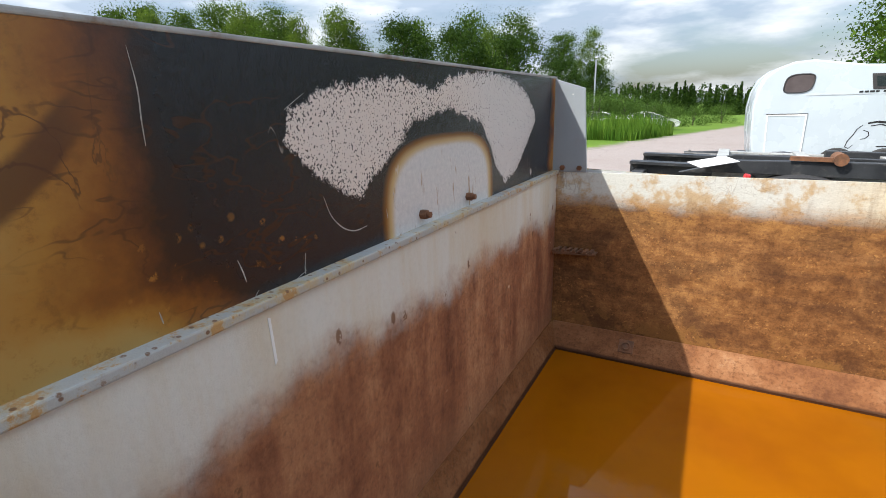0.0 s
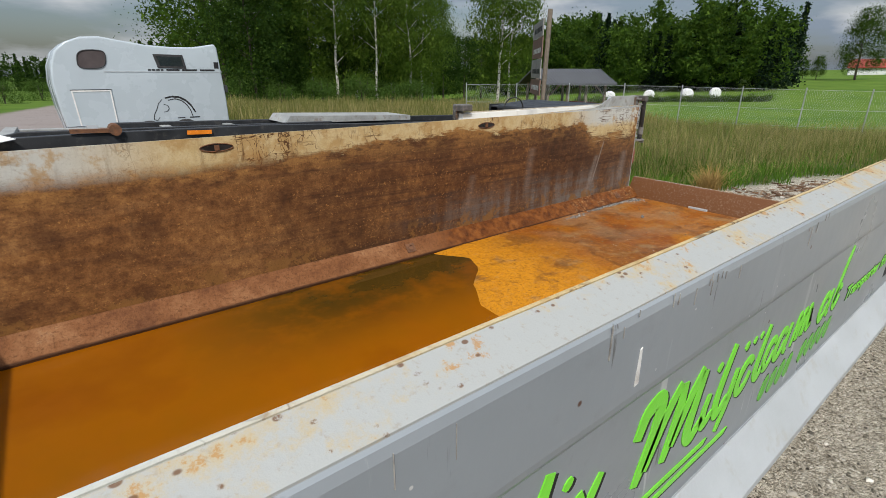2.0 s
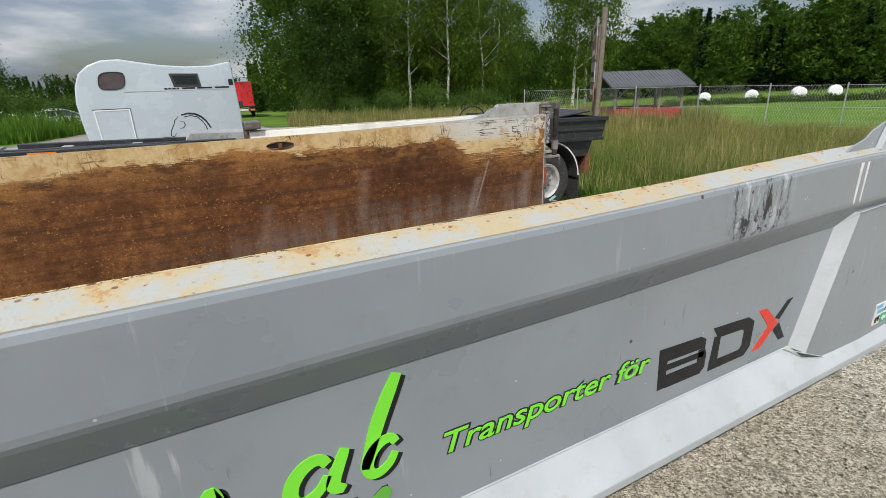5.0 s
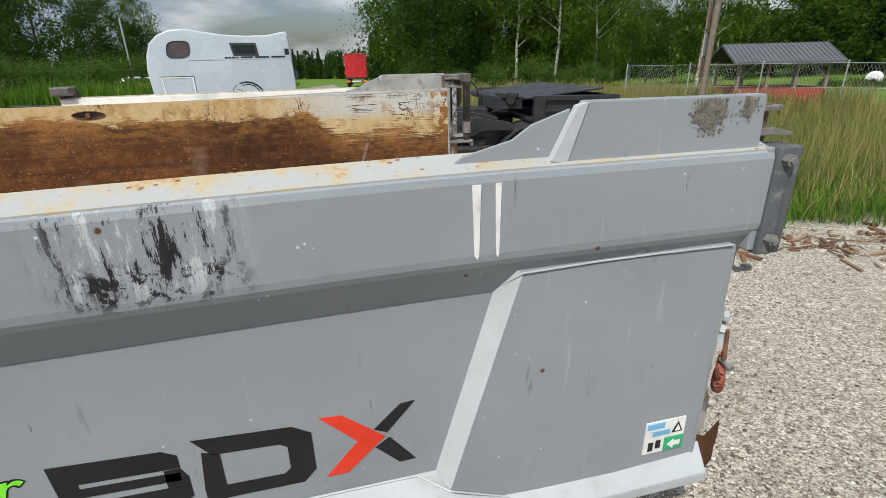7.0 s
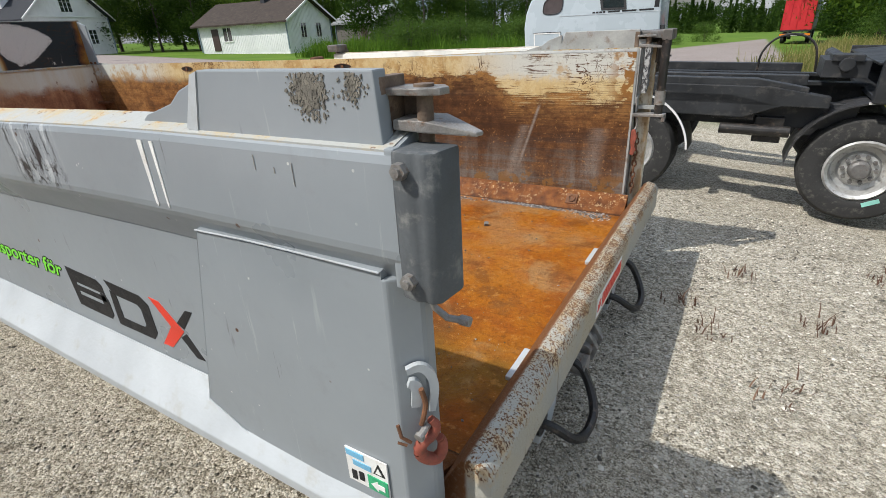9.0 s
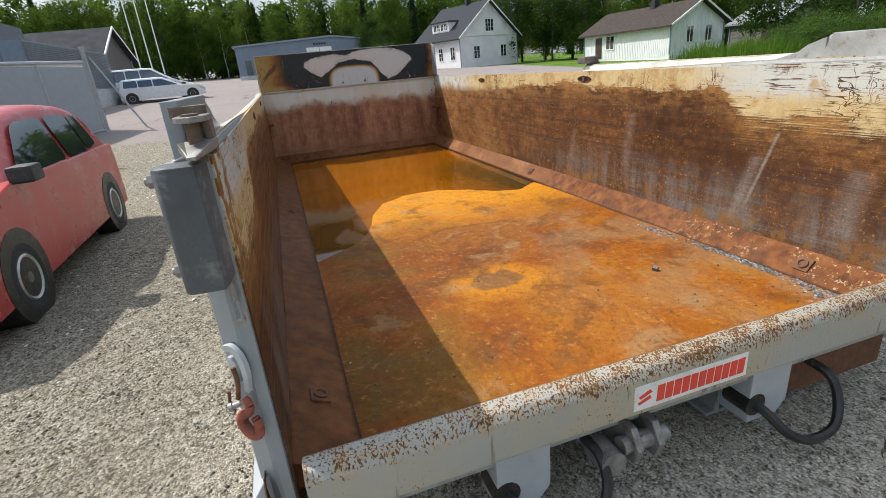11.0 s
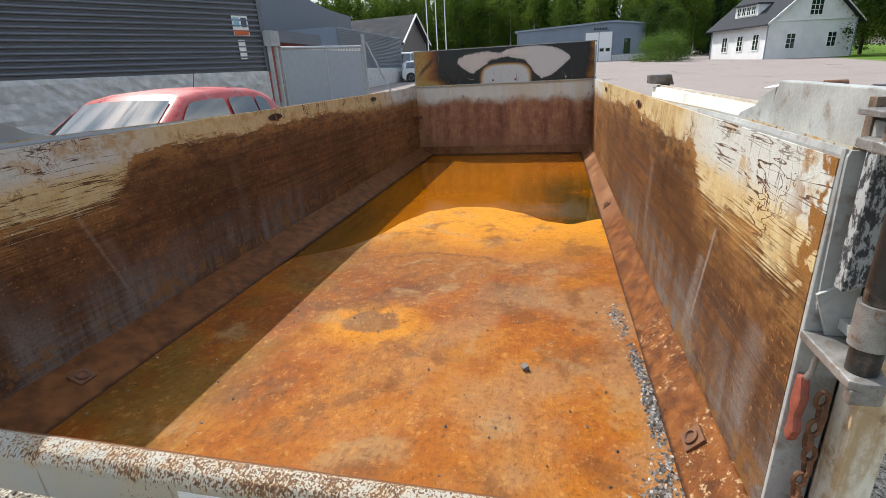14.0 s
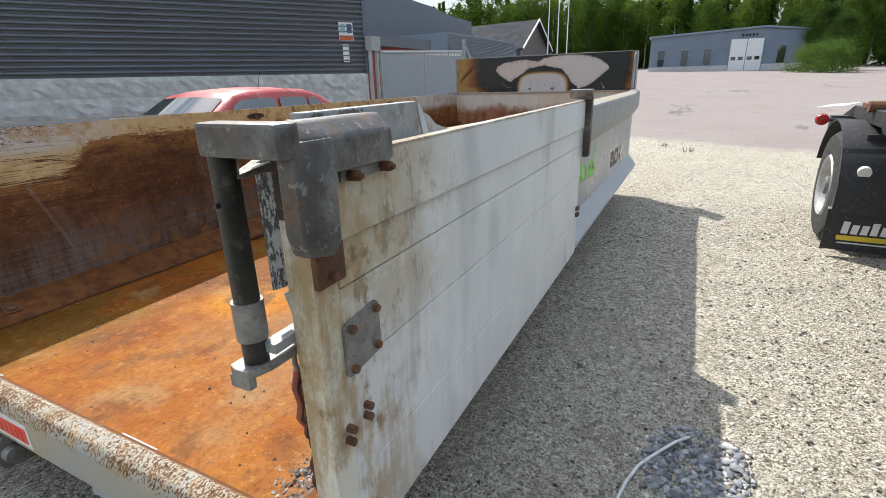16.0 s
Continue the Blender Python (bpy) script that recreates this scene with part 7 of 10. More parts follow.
def horse_trailer():
    """White horse trailer: side view outline in x and z, 1.75 m wide along y."""
    t = thing("horse_trailer", "glossy white-blue horse trailer with a wavy roof", "horse trailer")
    prof = [(0.10, 0.42), (0.03, 0.9), (0.0, 1.45), (0.05, 1.78), (0.16, 2.05), (0.36, 2.22), (0.62, 2.32), (0.95, 2.34), (1.30, 2.28), (1.75, 2.21), (2.25, 2.18), (2.75, 2.19), (3.05, 2.25), (3.17, 2.27), (3.22, 2.20), (3.24, 1.85), (3.28, 1.1), (3.28, 0.42)]
    bm = B()
    prism(bm, prof, "y", 0.0, 1.75)
    shell_ = part("shell", bm, TRAILER_WHITE, t, bevel=0.045, smooth=True, seg=3)
    bm = B()
    box(bm, 0.9, 3.26, -0.006, 0.01, 1.655, 1.672)
    box(bm, 0.9, 3.26, -0.005, 0.01, 0.50, 0.52)
    part("panel_joint", bm, plain("joint_grey", (0.42, 0.46, 0.49), 0.5), shell_)
    bm = B()
    ring = [(0.74 + 0.24 * math.copysign(abs(math.cos(a)) ** 0.6, math.cos(a)) + 0.05 * math.sin(a), 1.90 + 0.175 * math.copysign(abs(math.sin(a)) ** 0.6, math.sin(a))) for a in (2 * math.pi * k / 24 for k in range(24))]
    prism(bm, ring, "y", -0.008, 0.01)
    w1 = part("window", bm, plain("brown_window", (0.09, 0.075, 0.075), 0.1, vary=0.2), t, "dark oval tinted window", bevel=0.003)
    bm = B()
    pipe(bm, [(x, -0.008, z) for x, z in ring], 0.012, 6, True)
    part("window_seal", bm, PLASTIC, w1)
    bm = B()
    prism(bm, [(1.86, 2.03), (2.46, 2.02), (2.50, 1.73), (1.92, 1.74)], "y", -0.012, 0.01)
    w2 = part("window", bm, PLASTIC, t, "dark rectangular window", bevel=0.02)
    bm = B()
    prism(bm, [(1.93, 1.98), (2.41, 1.975), (2.44, 1.78), (1.97, 1.79)], "y", -0.015, -0.005)
    part("pane", bm, GLASS, w2)
    bm = B()
    prism(bm, [(0.27, 1.30), (0.96, 1.30), (0.96, 0.38), (0.31, 0.38)], "y", -0.014, 0.01)
    door = part("door", bm, TRAILER_WHITE, t, "white groom's door")
    bm = B()
    for o in ([(0.27, 1.30), (0.96, 1.30), (0.96, 1.275), (0.27, 1.275)], [(0.27, 1.28), (0.295, 1.28), (0.335, 0.38), (0.31, 0.38)], [(0.935, 1.28), (0.96, 1.28), (0.96, 0.38), (0.935, 0.38)]):
        prism(bm, o, "y", -0.022, -0.01)
    part("door_frame", bm, WHITE_FILM, door)
    bm = B()
    box(bm, 0.26, 0.97, -0.02, -0.005, 1.30, 1.318)
    part("door_seal", bm, PLASTIC, door)
    # stripe and a curved emblem in plain strokes
    for x0, x1 in ((1.72, 1.78), (1.80, 1.86), (1.88, 1.95), (1.97, 2.02), (2.08, 2.35), (2.40, 2.72), (2.78, 3.1)):
        bm = B()
        box(bm, x0, x1, -0.005, 0.004, 1.685, 1.72)
        part("stripe", bm, BLACK, shell_)

    def arc(pts, w):
        m = B()
        for (a, b), k in zip(zip(pts, pts[1:]), range(99)):
            d = Vector((b[0] - a[0], b[1] - a[1])).normalized()
            nn = Vector((-d.y, d.x)) * w * (0.5 + 0.5 * math.sin(math.pi * (k + 1) / len(pts)))
            shell(m, [(a[0] - nn.x, -0.004, a[1] - nn.y), (b[0] - nn.x, -0.004, b[1] - nn.y), (b[0] + nn.x, -0.004, b[1] + nn.y), (a[0] + nn.x, -0.004, a[1] + nn.y)], [(0, 1, 2, 3)])
        return m
    part("emblem_curve", arc([(1.95, 1.11), (2.10, 1.14), (2.25, 1.12), (2.38, 1.04), (2.47, 0.93), (2.54, 0.78)], 0.022), BLACK, shell_)
    part("emblem_curve", arc([(2.0, 1.06), (2.15, 1.09), (2.28, 1.05), (2.38, 0.95), (2.44, 0.83), (2.47, 0.68)], 0.012), BLACK, shell_)
    part("emblem_curve", arc([(1.88, 1.08), (1.80, 1.0), (1.76, 0.9), (1.68, 0.76), (1.66, 0.66), (1.72, 0.63), (1.78, 0.70)], 0.008), BLACK, shell_)
    part("emblem_curve", arc([(1.90, 0.98), (1.98, 0.95), (2.0, 0.88), (1.95, 0.82), (1.88, 0.81)], 0.008), BLACK, shell_)
    bm = B()
    for x0, x1, z0, z1 in ((2.40, 2.62, 0.66, 0.685), (2.14, 2.30, 0.66, 0.68), (3.1, 3.2, 1.74, 1.88)):
        bm = B()
        box(bm, x0, x1, -0.004, 0.002, z0, z1)
        part("emblem_bar", bm, BLACK, shell_)
    bm = B()
    box(bm, 3.25, 3.36, 0.05, 0.2, 1.20, 1.36)
    part("latch", bm, PLASTIC, t, bevel=0.01)
    bm = B()
    box(bm, 3.0, 3.1, -0.03, 0.02, 0.44, 0.54)
    part("side_lamp", bm, PLASTIC, t, bevel=0.01)
    bm = B()
    box(bm, -0.05, 3.3, 0.1, 1.65, 0.30, 0.43)
    pipe(bm, [(0.1, 0.4, 0.4), (-1.2, 0.87, 0.42)], 0.04, 8)
    pipe(bm, [(0.1, 1.35, 0.4), (-1.2, 0.87, 0.42)], 0.04, 8)
    part("chassis", bm, CHASSIS, t)
    for x in (1.55, 2.30):
        for sy, y in ((-1, 0.02), (1, 1.73)):
            wheel(t, face_out(x, y, 0.32, sy), 0.32, 0.19)
    bm = B()
    rod(bm, (-1.1, 0.87, 0.0), (-1.1, 0.87, 0.5), 0.03, seg=10)
    part("jockey_leg", bm, STEEL, t)
    return t


ht = horse_trailer()
ht.matrix_basis = Matrix.Translation((0.56, 12.28, gz(2.2, 12.8) + 0.12)) @ Matrix.Rotation(radians(2), 4, "Z")


def car(name, label, paint, L, W, H, estate=False, beltline=0.86, nose=0.32):
    """A small car, nose along +x, centred on y, wheels on z = 0."""
    t = thing(name, label, "car")
    hw = W / 2
    if estate:
        side_ = [(0, 0.35), (0.02, 0.80), (0.10, beltline), (L - 1.25, beltline), (L - 0.15, 0.80), (L, 0.68), (L, 0.30), (L - 0.1, 0.22), (0.1, 0.22)]
        roof = [(0.12, beltline), (0.30, H), (L * 0.52, H), (L - 1.25, beltline)]
    else:
        side_ = [(0.0, 0.36), (0.0, 0.72), (0.10, beltline + 0.04), (L - 1.05, beltline + 0.05), (L - 0.45, 0.80), (L - 0.10, 0.66), (L, 0.52), (L, 0.30), (L - 0.1, 0.20), (0.1, 0.22)]
        roof = [(0.14, beltline), (0.30, H - 0.10), (0.62, H - 0.02), (1.30, H), (1.95, H - 0.02), (L - 0.98, beltline + 0.04)]
    bm = B()
    n = len(side_)
    rows = []
    for y, k in ((-hw, 0.0), (-hw * 0.985, 0.5), (-hw * 0.6, 1.0), (0, 1.03), (hw * 0.6, 1.0), (hw * 0.985, 0.5), (hw, 0.0)):
        rows.append([bm.verts.new((x + (0.10 * (k - 1) if x > L * 0.9 else (0.08 * (1 - k) if x < 0.05 else 0)), y, z + (0.025 * (k - 0.5) if z > 0.6 else 0))) for x, z in side_])
    for a, b in zip(rows, rows[1:]):
        for i in range(n):
            j = (i + 1) % n
            bm.faces.new((a[i], a[j], b[j], b[i]))
    bm.faces.new(rows[0])
    bm.faces.new(list(reversed(rows[-1])))
    shell_ = part("bodywork", bm, paint, t, bevel=0.03, smooth=True, seg=3)
    # cabin: a rounded shell, narrower at the roof, with panes lying on it
    top = H - (0.02 if estate else 0.0)
    front = L - 1.20 if estate else L - 0.96
    if estate:
        line = [(0.08, beltline - 0.02), (0.14, beltline + 0.2), (0.22, top - 0.10), (0.36, top - 0.02), (1.2, top), (L * 0.45, top), (L * 0.52, top - 0.04), (front, beltline)]
    else:
        line = [(0.06, beltline - 0.02), (0.12, beltline + 0.16), (0.24, top - 0.18), (0.40, top - 0.09), (0.65, top - 0.03), (1.0, top - 0.005), (1.35, top), (1.75, top - 0.02), (2.0, top - 0.065), (front, beltline + 0.02)]
    wl, wh_ = hw - 0.035, hw - 0.20

    def section(x, z, bow):
        """Half a ring across the cabin at one place of its outline."""
        k = max((z - beltline) / (H - beltline), 0.0)
        ws = wl + (wh_ - wl) * k
        zs = max(z - 0.075, beltline - 0.02) if k > 0.05 else z - 0.01
        ring = [(wl, beltline - 0.03), (wl + (ws - wl) * 0.5, (beltline + zs) / 2), (ws, zs), (ws - 0.035, z - 0.028), (ws - 0.12, z - 0.006), (ws * 0.4, z + 0.012), (0.0, z + 0.016)]
        return [(x + bow * (1 - (y / wl) ** 2), y, h) for y, h in ring]

    def skin(places, mat_, nm, parent, keep=7, grow=0.0):
        b = B()
        rows = []
        for x, z, bow in places:
            half = section(x, z, bow)[7 - keep:]
            full = [(x_, -y, h) for x_, y, h in half] + [(x_, y, h) for x_, y, h in reversed(half[:-1])]
            rows.append([b.verts.new((x_ + grow, y, h + grow)) for x_, y, h in full])
        for p, q in zip(rows, rows[1:]):
            for i in range(len(p) - 1):
                b.faces.new((p[i], p[i + 1], q[i + 1], q[i]))
        return part(nm, b, mat_, parent, smooth=True)

    places = []
    for i, ((x0, z0), (x1, z1)) in enumerate(zip(line, line[1:])):
        n_s = 5 if i == len(line) - 2 else 2
        for k in range(n_s):
            u = k / n_s
            places.append((x0 + (x1 - x0) * u, z0 + (z1 - z0) * u, 0.0))
    places.append((*line[-1], 0.0))
    places = [(x, z, 0.09 * min(max((x - line[-2][0] + 0.3) / 0.5, 0), 1)) for x, z, _ in places]
    cabin = skin(places, paint, "cabin", t)
    (xa, za), (xb, zb) = line[-2], line[-1]
    glass = [(xa + (xb - xa) * u, za + (zb - za) * u, 0.09) for u in (0.09, 0.3, 0.5, 0.7, 0.88, 0.97)]
    skin(glass, GLASS, "windscreen", cabin, 3, 0.005)
    hi, low = H - 0.135, beltline + 0.05
    cuts = [[(0.30, low), (1.04, low), (1.04, hi), (0.38, hi)], [(1.10, low), (1.84, low), (1.84, hi), (1.10, hi)], [(1.90, low), (front - 0.28, low), (L * 0.52 - 0.05, hi), (1.90, hi)]] if estate else [[(0.40, low + 0.04), (0.74, low), (0.74, hi), (0.60, hi - 0.01), (0.50, hi - 0.06)], [(0.78, low), (1.32, low), (1.32, hi + 0.015), (0.78, hi)], [(1.40, low), (front - 0.32, low), (2.06, hi - 0.03), (1.94, hi + 0.005), (1.40, hi + 0.015)]]
    for sgn in (-1, 1):
        for cut in cuts:
            bm = B()
            vs = []
            for x, z in soften(cut, 0.06):
                k = (z - beltline) / (H - beltline)
                vs.append(bm.verts.new((x, sgn * (wl + (wh_ - wl) * k * 1.02 + 0.007), z)))
            bm.faces.new(vs)
            part("side_window", bm, GLASS, cabin)
    for x in (0.62, L - 0.78):
        for sgn in (-1, 1):
            bm = B()
            rod(bm, (x, sgn * (hw - 0.2), 0.30), (x, sgn * (hw + 0.004), 0.30), 0.34, seg=24)
            part("wheel_arch", bm, GREASE, shell_)
            wheel(t, face_out(x, sgn * (hw - 0.085), 0.29, sgn), 0.29, 0.19)
    for sgn in (-1, 1):
        bm = B()
        prism(bm, [(L - 0.36, 0.72), (L - 0.02, 0.60), (L + 0.004, 0.50), (L - 0.14, 0.49), (L - 0.34, 0.60)], "y", sgn * (hw - 0.36), sgn * (hw + 0.004))
        part("headlamp", bm, LAMP_GLASS, shell_, "clear headlamp", bevel=0.02, smooth=True)
        bm = B()
        box(bm, L - 1.25, L - 1.05, sgn * (hw - 0.02) if sgn > 0 else -hw - 0.14, hw + 0.14 if sgn > 0 else -(hw - 0.02), beltline + 0.03, beltline + 0.15)
        part("door_mirror", bm, PLASTIC, t, bevel=0.02)
        bm = B()
        rod(bm, (L - 0.02, sgn * (hw - 0.32), 0.30), (L + 0.012, sgn * (hw - 0.32), 0.30), 0.055, seg=14)
        part("fog_lamp", bm, LAMP_GLASS, shell_)
    bm = B()
    box(bm, L - 0.05, L + 0.012, -hw + 0.22, hw - 0.22, 0.44, 0.49)
    box(bm, L - 0.05, L + 0.010, -hw + 0.5, hw - 0.5, 0.26, 0.38)
    part("grille", bm, PLASTIC, shell_, bevel=0.006)
    bm = B()
    pipe(bm, [(L - 1.02, -0.5, beltline + 0.055), (L - 1.06, 0.05, beltline + 0.085)], 0.008, 5)
    pipe(bm, [(L - 1.02, 0.05, beltline + 0.055), (L - 1.06, 0.55, beltline + 0.085)], 0.008, 5)
    pipe(bm, [(1.0, 0.0, H - 0.01), (0.92, 0.0, H + 0.22)], 0.005, 5)
    part("wiper", bm, PLASTIC, t)
    return t


red_car = car("red_car", "faded red small hatchback parked on the gravel", CAR_RED, 3.77, 1.64, 1.42)
red_car.matrix_basis = Matrix.Translation((-0.50, -2.62, 0.0)) @ Matrix.Rotation(radians(2), 4, "Z")
estate_car = car("white_estate_car", "old white estate car parked by the wall", CAR_WHITE, 4.7, 1.72, 1.42, True)
estate_car.matrix_basis = Matrix.Translation((-28.6, -8.6, gz(-29, -6))) @ Matrix.Rotation(radians(104), 4, "Z")
for x, y, a in ((-31.0, -9.6, 100),):
    van = car("white_van", "white delivery van parked by the wall", CAR_WHITE, 4.9, 1.9, 1.95, True, 1.15)
    van.matrix_basis = Matrix.Translation((x, y, gz(x, y))) @ Matrix.Rotation(radians(a), 4, "Z")
for x, y, a in ((-10.5, 43.5, 20), (-7.0, 45.5, 15)):
    c = car("white_car", "small white car parked on the grass far off", CAR_WHITE, 4.2, 1.7, 1.45)
    c.matrix_basis = Matrix.Translation((x, y, gz(x, y))) @ Matrix.Rotation(radians(a), 4, "Z")


def lorry():
    """Curtain-sided semi-trailer, rear doors facing -y at local y = 0."""
    t = thing("curtain_trailer", "red and grey curtain-sided lorry on the road", "lorry")
    bm = B()
    box(bm, -1.27, 1.27, 0.0, 0.12, 1.25, 3.95)
    doors = part("rear_doors", bm, LORRY_RED, t, "red rear doors", bevel=0.02)
    bm = B()
    for x in (-1.22, -0.62, 0.0, 0.62, 1.22):
        rod(bm, (x, -0.02, 1.3), (x, -0.02, 3.9), 0.018, seg=6)
    part("door_bar", bm, LORRY_RED, doors)
    bm = B()
    box(bm, -1.275, 1.275, 0.12, 13.4, 1.30, 3.98)
    part("curtain_side", bm, TARP_GREY, t, "grey curtain side", bevel=0.03)
    bm = B()
    box(bm, -1.28, 1.28, 0.0, 13.5, 1.12, 1.30)
    part("floor_frame", bm, CHASSIS, t)
    bm = B()
    box(bm, -1.25, 1.25, -0.03, 0.1, 0.72, 1.0)
    bumper = part("bumper", bm, CHASSIS, t)
    for x in (-1.0, 1.0):
        bm = B()
        box(bm, x - 0.24, x + 0.24, -0.045, -0.02, 0.76, 0.96)
        part("marker_board", bm, AMBER, bumper)
    bm = B()
    box(bm, -0.55, 0.55, -0.045, -0.02, 0.78, 0.94)
    part("plate_bar", bm, WHITE_FILM, bumper)
    for y in (2.0, 3.3, 4.6, 11.5):
        for sgn in (-1, 1):
            wheel(t, Matrix.Translation((sgn * 1.05, y, 0.5)) @ Matrix.Rotation(radians(90 * sgn), 4, "Y"), 0.5, 0.36)
    bm = B()
    box(bm, -1.2, 1.2, 14.0, 16.0, 0.9, 3.6)
    part("cab", bm, LORRY_RED, t, bevel=0.12, smooth=True)
    return t


lr = lorry()
lr.matrix_basis = Matrix.Translation((9.2, 61.0, gz(9.2, 61))) @ Matrix.Rotation(radians(-6), 4, "Z")

# ---- buildings and fences ----
def board_paint(name, c, pitch, along="xy"):
    n = Nodes(name)
    col = n.ramp(n.noise(0.8, 5.0), (0.3, tuple(v * 0.86 for v in c)), (0.7, c))
    col = n.mix(n.span(n.noise(6.0, 5.0, stretch=(1, 1, 0.15)), 0.55, 0.75, 0, 0.35), col, tuple(v * 0.7 for v in c))
    return n.done(col, 0.6, 0.0, n.noise(30.0), 0.003, 0.4)


WALL_WHITE = board_paint("white_boards", (0.84, 0.85, 0.86), 0.15)
WALL_CREAM = board_paint("cream_render", (0.80, 0.80, 0.80), 0.15)
WALL_BLUE = board_paint("blue_grey_cladding", (0.20, 0.25, 0.31), 0.2)
WALL_DARK = plain("dark_cladding", (0.125, 0.138, 0.162), 0.38, vary=0.12, scale=0.8)
WALL_RED = board_paint("falu_red_boards", (0.30, 0.045, 0.03), 0.15)
BARN_GREY = board_paint("grey_weathered_boards", (0.14, 0.13, 0.12), 0.15)
ROOF_BROWN = plain("brown_roof_tiles", (0.062, 0.050, 0.044), 0.9, vary=0.4, scale=2.5, dirt=(0.10, 0.09, 0.07), spec=0.15)
ROOF_DARK = plain("dark_roof_sheet", (0.040, 0.043, 0.050), 0.85, vary=0.2, scale=1.5, spec=0.15)
ROOF_METAL = plain("grey_roof_sheet", (0.30, 0.31, 0.32), 0.45, 0.4, vary=0.2, scale=2)
TRIM_WHITE = plain("white_trim", (0.78, 0.79, 0.78), 0.5, vary=0.05)
TRIM_BLUE = plain("grey_blue_trim", (0.22, 0.28, 0.34), 0.5, vary=0.1)
CONCRETE = plain("rough_concrete", (0.58, 0.58, 0.57), 0.95, vary=0.25, scale=5.0, bump=0.03, spec=0.1)
DOOR_BROWN = plain("dark_door", (0.05, 0.03, 0.028), 0.5)
GALV = plain("galvanised", (0.40, 0.42, 0.43), 0.45, 0.5, vary=0.2, scale=6)
WOOD = plain("weathered_wood", (0.20, 0.165, 0.13), 0.85, vary=0.35, scale=8, bump=0.01)


def window(parent, m, w, h, bars=2, rows=3, trim=None):
    """A framed window in the plane y = 0 of m, facing -y, centred on x with its sill at z = 0."""
    trim = trim or TRIM_WHITE
    bm = B()
    rings = [[bm.verts.new(m @ Vector((sx * (w / 2 + g), y, (h if top_ else 0) + (g if top_ else -g)))) for sx, top_ in ((-1, 0), (1, 0), (1, 1), (-1, 1))] for g, y in ((0.10, 0.02), (0.10, -0.05), (0.0, -0.05), (0.0, 0.02))]
    for a, b in zip(rings, rings[1:]):
        for i in range(4):
            j = (i + 1) % 4
            bm.faces.new((a[i], a[j], b[j], b[i]))
    wn_ = part("window", bm, trim, parent)
    for k in range(1, bars):
        x = -w / 2 + w * k / bars
        bm = B()
        box(bm, x - 0.03, x + 0.03, -0.035, 0.01, 0, h, m)
        part("mullion", bm, trim, wn_)
    for k in range(1, rows):
        z = h * k / rows
        bm = B()
        box(bm, -w / 2, w / 2, -0.03, 0.01, z - 0.018, z + 0.018, m)
        part("glazing_bar", bm, trim, wn_)
    bm = B()
    box(bm, -w / 2, w / 2, -0.012, 0.008, 0, h, m)
    part("pane", bm, GLASS, wn_)
    return wn_


